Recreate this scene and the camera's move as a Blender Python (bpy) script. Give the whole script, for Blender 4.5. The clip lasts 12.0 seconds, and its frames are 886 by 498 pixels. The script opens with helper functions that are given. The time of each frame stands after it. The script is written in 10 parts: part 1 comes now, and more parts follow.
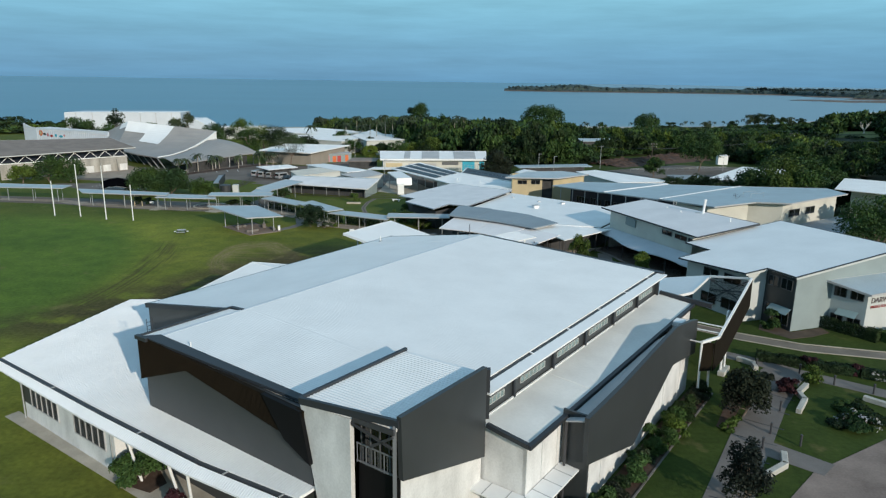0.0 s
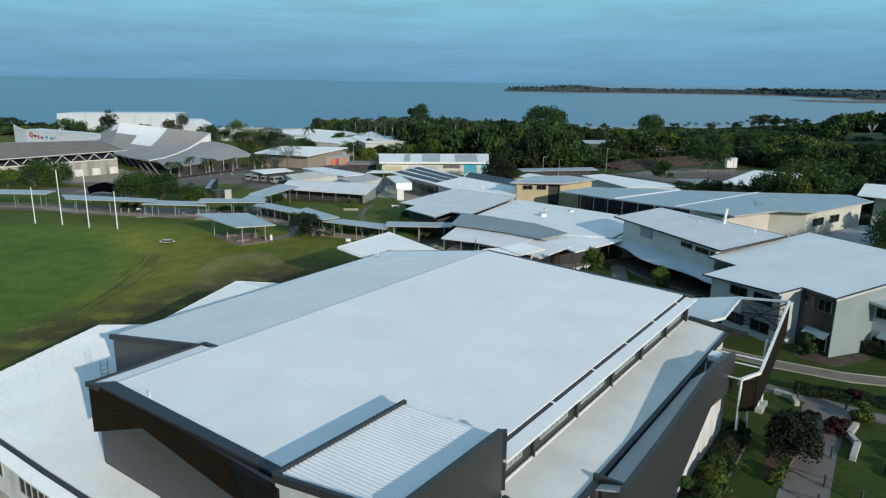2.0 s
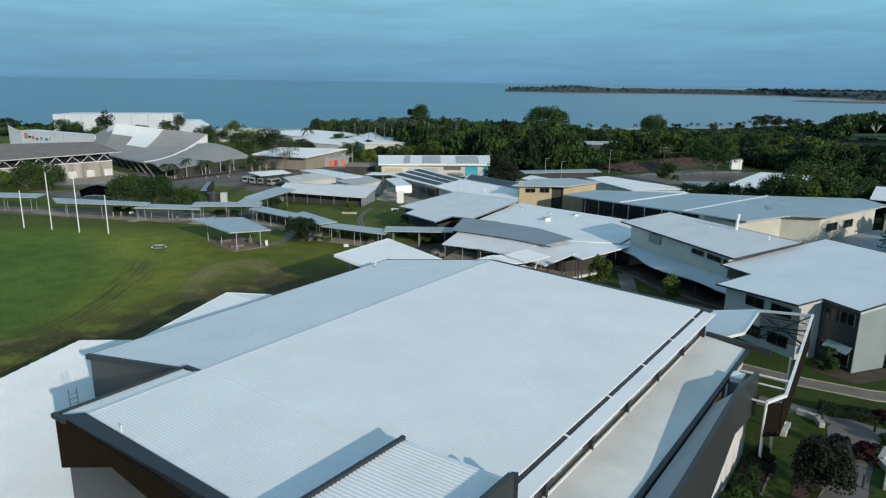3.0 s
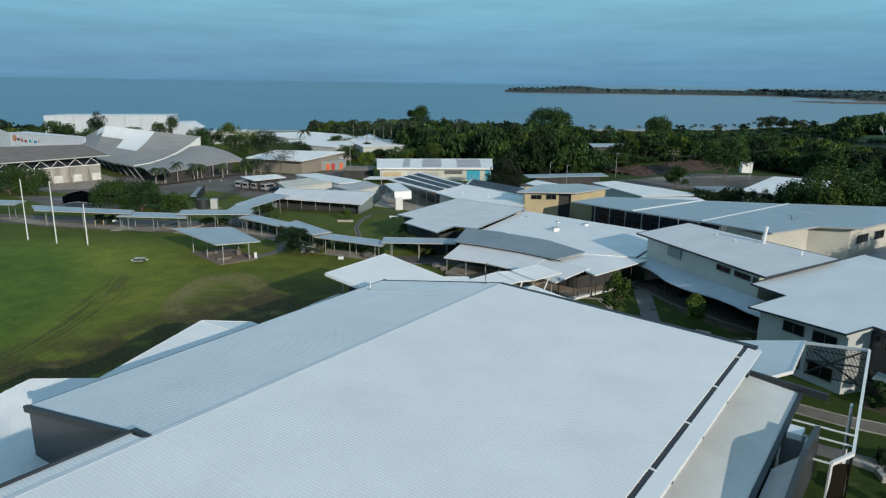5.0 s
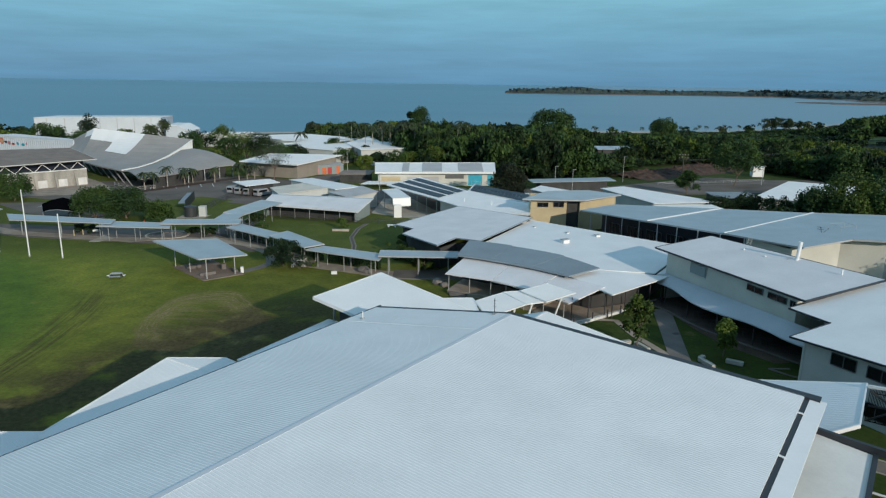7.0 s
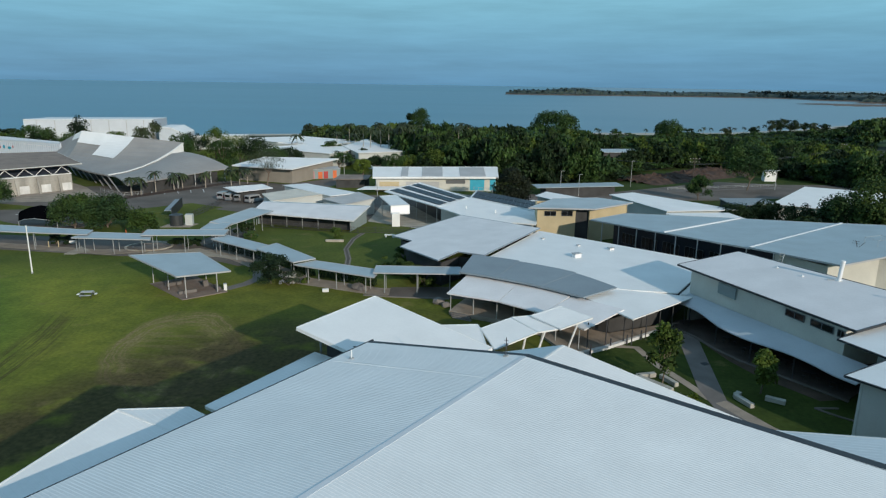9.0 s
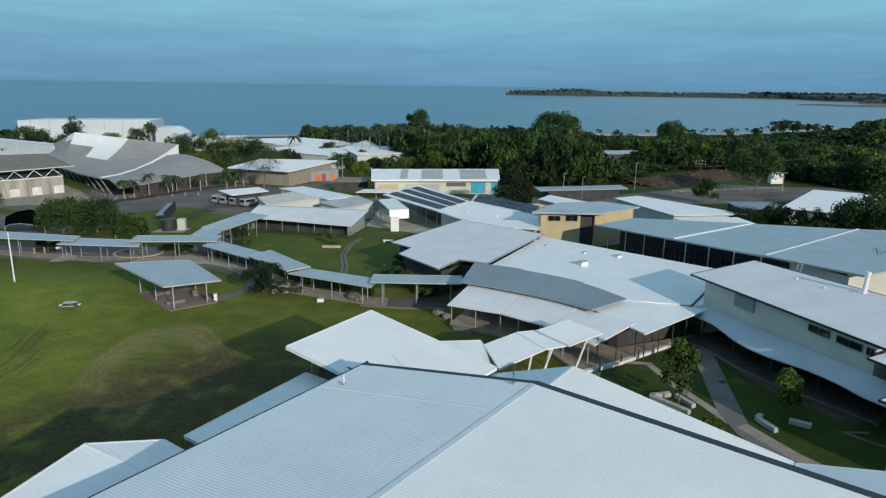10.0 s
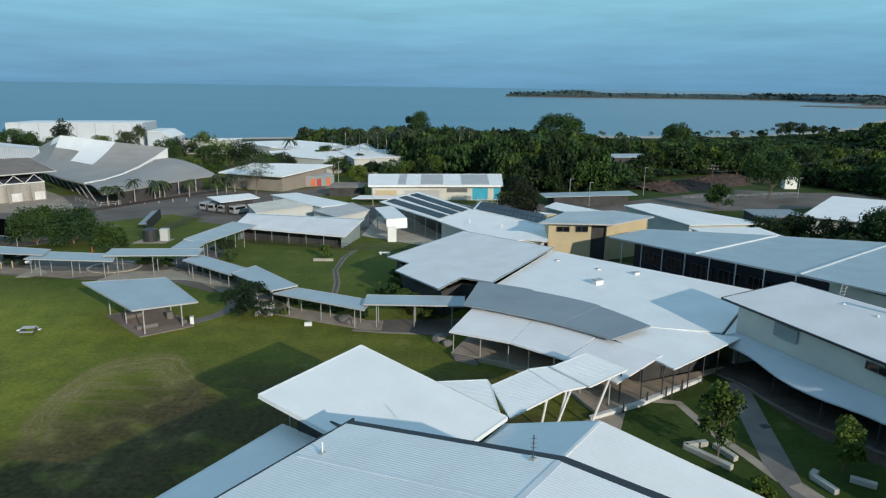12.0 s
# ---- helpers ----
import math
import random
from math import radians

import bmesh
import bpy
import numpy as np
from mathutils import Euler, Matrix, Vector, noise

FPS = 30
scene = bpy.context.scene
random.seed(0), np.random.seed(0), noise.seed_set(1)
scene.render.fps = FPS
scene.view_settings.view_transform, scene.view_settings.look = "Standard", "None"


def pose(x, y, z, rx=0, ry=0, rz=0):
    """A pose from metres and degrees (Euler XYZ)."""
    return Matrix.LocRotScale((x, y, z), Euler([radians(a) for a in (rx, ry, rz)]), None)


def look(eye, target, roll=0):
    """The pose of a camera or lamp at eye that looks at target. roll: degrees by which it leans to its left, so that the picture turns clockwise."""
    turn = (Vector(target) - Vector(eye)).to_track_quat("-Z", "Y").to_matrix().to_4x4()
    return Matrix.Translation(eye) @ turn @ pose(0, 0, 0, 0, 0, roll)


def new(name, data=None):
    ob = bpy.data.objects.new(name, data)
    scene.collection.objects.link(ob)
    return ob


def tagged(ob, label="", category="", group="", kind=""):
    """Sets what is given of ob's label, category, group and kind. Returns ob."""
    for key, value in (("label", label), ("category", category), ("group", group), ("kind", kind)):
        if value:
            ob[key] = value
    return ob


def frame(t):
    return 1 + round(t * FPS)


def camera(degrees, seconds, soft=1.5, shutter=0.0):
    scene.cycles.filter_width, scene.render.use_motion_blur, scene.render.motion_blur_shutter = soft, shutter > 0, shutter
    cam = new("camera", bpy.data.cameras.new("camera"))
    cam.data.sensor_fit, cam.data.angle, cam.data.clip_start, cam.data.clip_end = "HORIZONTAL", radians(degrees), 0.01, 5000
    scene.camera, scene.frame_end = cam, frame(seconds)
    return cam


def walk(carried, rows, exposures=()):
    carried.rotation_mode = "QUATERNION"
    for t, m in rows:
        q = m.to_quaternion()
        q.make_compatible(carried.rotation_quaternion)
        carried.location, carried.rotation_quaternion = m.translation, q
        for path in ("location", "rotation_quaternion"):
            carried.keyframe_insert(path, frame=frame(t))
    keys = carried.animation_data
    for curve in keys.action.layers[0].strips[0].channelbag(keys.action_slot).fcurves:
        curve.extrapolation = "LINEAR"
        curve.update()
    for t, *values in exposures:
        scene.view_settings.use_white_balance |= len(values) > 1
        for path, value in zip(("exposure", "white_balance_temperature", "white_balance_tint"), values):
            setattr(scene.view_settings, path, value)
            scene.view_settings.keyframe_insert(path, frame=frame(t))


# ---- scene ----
cam = camera(66.8, 12.0, 1.25)
ROLL = 0.8
walk(cam, [
    (0.0, pose(2.119, -0.214, 28.593, 75.960, 0, 2.470) @ pose(0, 0, 0, 0, 0, ROLL)),
    (1.0, pose(1.764, 3.529, 28.628, 75.971, 0, 2.472) @ pose(0, 0, 0, 0, 0, ROLL)),
    (2.0, pose(1.419, 7.371, 28.655, 75.987, 0, 2.474) @ pose(0, 0, 0, 0, 0, ROLL)),
    (3.0, pose(1.083, 11.307, 28.674, 76.007, 0, 2.476) @ pose(0, 0, 0, 0, 0, ROLL)),
    (4.0, pose(0.758, 15.328, 28.686, 76.032, 0, 2.477) @ pose(0, 0, 0, 0, 0, ROLL)),
    (5.0, pose(0.442, 19.429, 28.690, 76.062, 0, 2.479) @ pose(0, 0, 0, 0, 0, ROLL)),
    (6.0, pose(0.136, 23.603, 28.687, 76.097, 0, 2.481) @ pose(0, 0, 0, 0, 0, ROLL)),
    (7.0, pose(-0.160, 27.843, 28.676, 76.136, 0, 2.483) @ pose(0, 0, 0, 0, 0, ROLL)),
    (8.0, pose(-0.446, 32.141, 28.658, 76.180, 0, 2.485) @ pose(0, 0, 0, 0, 0, ROLL)),
    (9.0, pose(-0.723, 36.492, 28.632, 76.228, 0, 2.487) @ pose(0, 0, 0, 0, 0, ROLL)),
    (10.0, pose(-0.989, 40.887, 28.598, 76.282, 0, 2.489) @ pose(0, 0, 0, 0, 0, ROLL)),
    (11.0, pose(-1.246, 45.321, 28.557, 76.340, 0, 2.491) @ pose(0, 0, 0, 0, 0, ROLL)),
    (12.0, pose(-1.492, 49.787, 28.509, 76.402, 0, 2.493) @ pose(0, 0, 0, 0, 0, ROLL)),
], [(0.0, -0.1), (3.0, -0.2), (6.0, -0.31), (9.0, -0.27), (12.0, -0.11)])

# ---- world, sun, exposure ----
SUN_AZ, SUN_EL = -55.4, 18.2
world = bpy.data.worlds.new("sky")
scene.world = world
world.use_nodes = True
wn, wl = world.node_tree.nodes, world.node_tree.links
wn.clear()
sky = wn.new("ShaderNodeTexSky")
sky.sky_type = "NISHITA"
sky.sun_disc = False
sky.sun_elevation, sky.sun_rotation = radians(SUN_EL), radians(145.4)
sky.air_density, sky.dust_density, sky.ozone_density = 1.0, 0.6, 2.0
tc = wn.new("ShaderNodeTexCoord")
sep = wn.new("ShaderNodeSeparateXYZ")
wl.new(tc.outputs["Generated"], sep.inputs["Vector"])
# a thin veil of cloud: blue near the horizon, paler overhead
veil = wn.new("ShaderNodeValToRGB")
for i, (p, c) in enumerate(((0.0, (1.5, 3.95, 6.5)), (0.04, (1.85, 4.65, 7.15)), (0.11, (2.86, 6.6, 8.6)), (0.4, (3.2, 5.7, 7.9)), (1.0, (3.4, 5.8, 8.0)))):
    e = veil.color_ramp.elements[i] if i < 2 else veil.color_ramp.elements.new(p)
    e.position, e.color = p, (*c, 1)
wl.new(sep.outputs["Z"], veil.inputs["Fac"])
# cloud streaks
cmap = wn.new("ShaderNodeMapping")
cmap.inputs["Scale"].default_value = (2.0, 2.0, 22.0)
cn = wn.new("ShaderNodeTexNoise")
cn.inputs["Scale"].default_value, cn.inputs["Detail"].default_value, cn.inputs["Roughness"].default_value = 2.4, 9.0, 0.62
cr = wn.new("ShaderNodeMapRange")
cr.inputs["From Min"].default_value, cr.inputs["From Max"].default_value = 0.3, 0.72
cr.inputs["To Min"].default_value, cr.inputs["To Max"].default_value = 0.88, 1.12
streak = wn.new("ShaderNodeMix")
streak.data_type, streak.blend_type = "RGBA", "MULTIPLY"
streak.inputs["Factor"].default_value = 1.0
comb = wn.new("ShaderNodeCombineXYZ")
wl.new(tc.outputs["Generated"], cmap.inputs["Vector"])
wl.new(cmap.outputs["Vector"], cn.inputs["Vector"])
wl.new(cn.outputs["Fac"], cr.inputs["Value"])
for ch in ("X", "Y", "Z"):
    wl.new(cr.outputs["Result"], comb.inputs[ch])
wl.new(veil.outputs["Color"], streak.inputs["A"])
wl.new(comb.outputs["Vector"], streak.inputs["B"])
cmix = wn.new("ShaderNodeMix")
cmix.data_type = "RGBA"
cmix.inputs["Factor"].default_value = 0.93
wl.new(sky.outputs["Color"], cmix.inputs["A"])
wl.new(streak.outputs["Result"], cmix.inputs["B"])
bgn = wn.new("ShaderNodeBackground")
bgn.inputs["Strength"].default_value = 0.088
wout = wn.new("ShaderNodeOutputWorld")
wl.new(cmix.outputs["Result"], bgn.inputs["Color"])
wl.new(bgn.outputs["Background"], wout.inputs["Surface"])
sun_data = bpy.data.lights.new("sun", "SUN")
sun_data.energy, sun_data.angle, sun_data.color = 3.85, radians(0.6), (1.0, 0.91, 0.78)
sun = new("sun", sun_data)
sun.matrix_world = look((0, 0, 0), (-math.cos(radians(SUN_AZ)) * math.cos(radians(SUN_EL)), -math.sin(radians(SUN_AZ)) * math.cos(radians(SUN_EL)), -math.sin(radians(SUN_EL))))
scene.view_settings.exposure = 0.0

# ---- materials ----
def material(name, base, rough=0.6, metal=0.0, vary=0.12, scale=0.6, fine=12.0, bump=0.0, tint=None, coord="Object", island=0.0, spec=None, stretch=None):
    """A surface with wear at two scales: broad stains and fine grain."""
    m = bpy.data.materials.new(name)
    m.use_nodes = True
    nt, li = m.node_tree.nodes, m.node_tree.links
    b = nt["Principled BSDF"]
    b.inputs["Roughness"].default_value, b.inputs["Metallic"].default_value = rough, metal
    if spec is not None:
        b.inputs["Specular IOR Level"].default_value = spec
    geo = nt.new("ShaderNodeNewGeometry")
    mp = nt.new("ShaderNodeMapping")
    if stretch:
        mp.inputs["Scale"].default_value = stretch
    li.new(geo.outputs["Position"], mp.inputs["Vector"])
    n1, n2 = nt.new("ShaderNodeTexNoise"), nt.new("ShaderNodeTexNoise")
    n1.inputs["Scale"].default_value, n1.inputs["Detail"].default_value = scale, 5.0
    n2.inputs["Scale"].default_value, n2.inputs["Detail"].default_value = fine, 3.0
    li.new(mp.outputs["Vector"], n1.inputs["Vector"])
    li.new(geo.outputs["Position"], n2.inputs["Vector"])
    add = nt.new("ShaderNodeMath")
    add.operation = "MULTIPLY_ADD"
    add.inputs[1].default_value = 0.35
    li.new(n2.outputs["Fac"], add.inputs[0])
    li.new(n1.outputs["Fac"], add.inputs[2])
    ramp = nt.new("ShaderNodeValToRGB")
    dark = tint or tuple(c * (1 - 2.2 * vary) for c in base)
    ramp.color_ramp.elements[0].position, ramp.color_ramp.elements[0].color = 0.42, (*dark, 1)
    ramp.color_ramp.elements[1].position, ramp.color_ramp.elements[1].color = 0.92, (*[min(1, c * (1 + vary)) for c in base], 1)
    li.new(add.outputs[0], ramp.inputs["Fac"])
    out = ramp.outputs["Color"]
    if island:
        hsv = nt.new("ShaderNodeHueSaturation")
        mr = nt.new("ShaderNodeMapRange")
        mr.inputs["To Min"].default_value, mr.inputs["To Max"].default_value = 1 - island, 1 + island
        li.new(geo.outputs["Random Per Island"], mr.inputs["Value"])
        li.new(mr.outputs["Result"], hsv.inputs["Value"])
        li.new(out, hsv.inputs["Color"])
        out = hsv.outputs["Color"]
    li.new(out, b.inputs["Base Color"])
    if bump:
        bp = nt.new("ShaderNodeBump")
        bp.inputs["Strength"].default_value, bp.inputs["Distance"].default_value = 0.6, bump
        li.new(n2.outputs["Fac"], bp.inputs["Height"])
        li.new(bp.outputs["Normal"], b.inputs["Normal"])
    return m


M_ROOF = material("white_roof_steel", (0.80, 0.80, 0.79), 0.5, vary=0.035, scale=0.25, fine=3.0, stretch=(1, 1, 1))
M_ROOF_OLD = material("weathered_white_roof", (0.75, 0.725, 0.72), 0.55, vary=0.05, scale=0.3, fine=4.0)
M_ROOF_DUSTY = material("dusty_white_roof_steel", (0.72, 0.715, 0.68), 0.6, vary=0.06, scale=0.35, fine=4.0, stretch=(1, 1, 1))
M_CAP = material("ridge_capping_steel", (0.60, 0.63, 0.66), 0.45, vary=0.04)
M_OLDCONC = material("weathered_grey_concrete", (0.37, 0.35, 0.31), 0.85, vary=0.2, scale=0.4, fine=3.0, stretch=(1.0, 1.0, 0.3))
M_CANOPY = material("matt_grey_canopy_sheet", (0.47, 0.51, 0.55), 0.6, vary=0.05, scale=0.3, fine=4.0)
M_ROOF_LAV = material("greyed_white_roof", (0.71, 0.69, 0.69), 0.55, vary=0.05, scale=0.3, fine=4.0)
M_ROOF_CREAM = material("dusty_cream_roof", (0.60, 0.57, 0.50), 0.6, vary=0.08, scale=0.3, fine=4.0)
M_BLUE = material("blue_grey_roof_steel", (0.37, 0.44, 0.475), 0.45, vary=0.06, scale=0.3, fine=3.0)
M_GREY = material("slate_grey_roof_steel", (0.235, 0.275, 0.305), 0.5, vary=0.06, scale=0.3, fine=3.0)
M_GREYLT = material("light_grey_roof_steel", (0.42, 0.42, 0.42), 0.5, vary=0.06, scale=0.3, fine=3.0)
M_BROWNROOF = material("brown_roof_sheet", (0.23, 0.185, 0.155), 0.7, vary=0.12, scale=0.4)
M_DARK = material("charcoal_cladding", (0.038, 0.042, 0.044), 0.42, vary=0.06, scale=0.5)
M_BROWN = material("dark_bronze_screen", (0.014, 0.0105, 0.0065), 0.9, spec=0.1, vary=0.1, scale=0.8)
M_GUTTER = material("dark_grey_gutter", (0.028, 0.032, 0.038), 0.5, vary=0.08)
M_CONC = material("precast_concrete", (0.66, 0.655, 0.635), 0.8, vary=0.13, scale=0.7, fine=7.0, bump=0.01, stretch=(1.0, 1.0, 0.45))
M_PATH = material("path_concrete", (0.165, 0.148, 0.136), 0.85, vary=0.14, scale=0.4, fine=9.0, bump=0.01)
M_PATHTAN = material("tan_paving", (0.33, 0.27, 0.215), 0.85, vary=0.16, scale=0.5, fine=9.0, bump=0.01)
M_DRIVE = material("stained_driveway_concrete", (0.25, 0.195, 0.165), 0.9, vary=0.15, scale=0.28, fine=6.0, bump=0.01, tint=(0.13, 0.095, 0.08))
M_ROADTAN = material("worn_tan_road_concrete", (0.20, 0.168, 0.135), 0.85, vary=0.16, scale=0.5, fine=9.0, bump=0.01)
M_PATHLT = material("pale_path_concrete", (0.42, 0.375, 0.31), 0.85, vary=0.12, scale=0.5, fine=8.0)
M_ARENA = material("taupe_grey_roof_sheet", (0.295, 0.28, 0.265), 0.55, vary=0.07, scale=0.15, fine=2.0)
M_ASPH = material("asphalt", (0.142, 0.12, 0.103), 0.9, vary=0.2, scale=0.12, fine=6.0, bump=0.01)
M_CREAM = material("cream_render", (0.56, 0.55, 0.49), 0.8, vary=0.07, scale=0.3, fine=6.0)
M_YELLOW = material("yellow_ochre_render", (0.50, 0.41, 0.25), 0.8, vary=0.08, scale=0.3, fine=6.0)
# wall brown kept dark to hold the shade below the canopy
M_BROWNWALL = material("shade_brown_wall", (0.12, 0.09, 0.075), 0.85, vary=0.15, scale=0.6, fine=7.0)
M_EARTH = material("bare_brown_earth", (0.085, 0.06, 0.042), 0.95, vary=0.2, scale=0.7, fine=8.0, bump=0.02)
# brown paving darkened for the canopy's shade; the lawn drain shares it
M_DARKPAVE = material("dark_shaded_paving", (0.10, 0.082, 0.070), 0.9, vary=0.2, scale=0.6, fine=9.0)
M_PALE = material("pale_grey_render", (0.50, 0.52, 0.50), 0.75, vary=0.06, scale=0.3, fine=6.0)
M_AWNING = material("aqua_grey_awning_sheet", (0.25, 0.34, 0.35), 0.5, vary=0.06, scale=0.4)
M_GREENGREY = material("grey_green_panel", (0.24, 0.29, 0.29), 0.7, vary=0.06, scale=0.4)
M_WHITE = material("white_paint", (0.78, 0.78, 0.76), 0.5, vary=0.05, scale=0.5)
M_POST = material("galvanised_steel", (0.42, 0.43, 0.43), 0.45, 0.3, vary=0.08, scale=2.0)
M_DARKPOST = material("dark_painted_steel", (0.05, 0.05, 0.055), 0.5, vary=0.1, scale=2.0)
M_GLASS = material("dark_window_glass", (0.012, 0.014, 0.016), 0.08, vary=0.1, scale=0.5)
M_FABRIC = material("black_shade_cloth", (0.004, 0.004, 0.005), 1.0, vary=0.1, spec=0.0)
M_RAIL = material("mid_grey_steel", (0.15, 0.16, 0.17), 0.5, vary=0.06)
M_LOUVRE = material("pale_louvre_glass", (0.20, 0.27, 0.27), 0.2, vary=0.12, scale=1.2)
M_FRAME = material("window_frame_metal", (0.10, 0.105, 0.11), 0.5, vary=0.05)
M_SOLAR = material("solar_cell_glass", (0.014, 0.017, 0.028), 0.4, vary=0.1, scale=0.6)
# near-black wall colour standing in for shade under roofs and in openings
M_SHADE = material("shade_dark_wall", (0.05, 0.05, 0.05), 0.85, vary=0.2, scale=0.5)
M_RED = material("red_painted_panel", (0.40, 0.035, 0.03), 0.55, vary=0.08)
M_ORANGE = material("orange_painted_panel", (0.62, 0.13, 0.03), 0.55, vary=0.08)
M_PINK = material("faded_pink_panel", (0.50, 0.20, 0.22), 0.6, vary=0.08)
M_TURQ = material("turquoise_panel", (0.02, 0.33, 0.46), 0.55, vary=0.08)
# dark blue taken near-black for the shade under the verandah roof
M_BLUEPANEL = material("shade_darkened_blue_panel", (0.008, 0.013, 0.028), 0.5, vary=0.1)
M_SOIL = material("bare_red_soil", (0.066, 0.039, 0.028), 0.95, vary=0.3, scale=0.6, fine=4.0, bump=0.03)
M_REEF = material("brown_reef_rock", (0.15, 0.115, 0.09), 0.95, vary=0.2, scale=0.02, fine=0.2)
M_BLACK = material("black_metal_panel", (0.005, 0.005, 0.006), 0.6, vary=0.1, spec=0.15)
M_BENCH = material("bench_concrete", (0.44, 0.425, 0.38), 0.8, vary=0.12, scale=1.0, fine=8.0)
# white sheet tinted bluish and lowered to put wall shade into the colour
M_SKIN = material("shade_tinted_white_sheet", (0.56, 0.60, 0.65), 0.55, vary=0.05, scale=0.1, fine=1.0)
M_BEACH = material("beach_sand", (0.50, 0.44, 0.36), 0.95, vary=0.1, scale=0.02, fine=0.3)
M_SCRUB = material("woodland_scrub", (0.030, 0.040, 0.014), 0.95, vary=0.25, scale=0.05, fine=0.8, bump=0.05)
M_TRUNK = material("tree_bark", (0.17, 0.13, 0.10), 0.9, vary=0.2, scale=2.0, fine=14.0, bump=0.02)
M_PALMTRUNK = material("palm_bark", (0.36, 0.32, 0.27), 0.9, vary=0.2, scale=2.0, fine=14.0)
M_MULCH = material("bark_mulch", (0.075, 0.045, 0.03), 0.95, vary=0.2, scale=1.5, fine=16.0, bump=0.02)
M_VEHICLE = material("silver_car_paint", (0.36, 0.37, 0.38), 0.25, 0.2, vary=0.02)
M_TYRE = material("black_rubber", (0.02, 0.02, 0.02), 0.8, vary=0.1)
M_TIMBER = material("weathered_timber", (0.075, 0.06, 0.05), 0.85, vary=0.15, scale=2.0, fine=12.0)
M_LETTER = material("dark_red_lettering", (0.35, 0.03, 0.03), 0.6, vary=0.03)
M_LETTERG = material("grey_lettering", (0.12, 0.09, 0.09), 0.6, vary=0.03)


def leaf_material(name, base, vary=0.35):
    m = material(name, base, 0.55, vary=0.22, scale=0.35, fine=5.0, island=vary, spec=0.1)
    nt, li = m.node_tree.nodes, m.node_tree.links
    b = nt["Principled BSDF"]
    leaf = b.inputs["Base Color"].links[0].from_socket
    geo = nt.new("ShaderNodeNewGeometry")
    n = nt.new("ShaderNodeTexNoise")
    n.inputs["Scale"].default_value, n.inputs["Detail"].default_value = 0.13, 2.0
    li.new(geo.outputs["Position"], n.inputs["Vector"])
    r = nt.new("ShaderNodeValToRGB")
    r.color_ramp.elements[0].position, r.color_ramp.elements[0].color = 0.36, (0.72, 0.80, 0.95, 1)
    r.color_ramp.elements[1].position, r.color_ramp.elements[1].color = 0.66, (1.22, 1.20, 0.90, 1)
    li.new(n.outputs["Fac"], r.inputs["Fac"])
    x = nt.new("ShaderNodeMix")
    x.data_type, x.blend_type = "RGBA", "MULTIPLY"
    x.inputs["Factor"].default_value = 1.0
    li.new(leaf, x.inputs["A"])
    li.new(r.outputs["Color"], x.inputs["B"])
    li.new(x.outputs["Result"], b.inputs["Base Color"])
    return m


M_TAUPE = material("taupe_render", (0.27, 0.24, 0.20), 0.8, vary=0.08, scale=0.3, fine=6.0)
M_LEAFBK = leaf_material("blackish_green_foliage", (0.020, 0.025, 0.017))
# blue-green tint puts the haze of distance into the leaf colour
M_LEAFFAR = leaf_material("haze_tinted_foliage", (0.050, 0.072, 0.074), 0.1)
M_LEAF = leaf_material("green_foliage", (0.044, 0.080, 0.025))
M_LEAFSH = leaf_material("deep_green_foliage", (0.040, 0.070, 0.022))
M_LEAFDK = leaf_material("dark_foliage", (0.022, 0.038, 0.016))
M_LEAFLT = leaf_material("light_foliage", (0.075, 0.110, 0.024))
M_LEAFGR = leaf_material("olive_foliage", (0.050, 0.066, 0.038))
M_LEAFRED = leaf_material("plum_foliage", (0.050, 0.018, 0.022))
M_FLOWER = leaf_material("white_blossom", (0.45, 0.42, 0.40), 0.2)


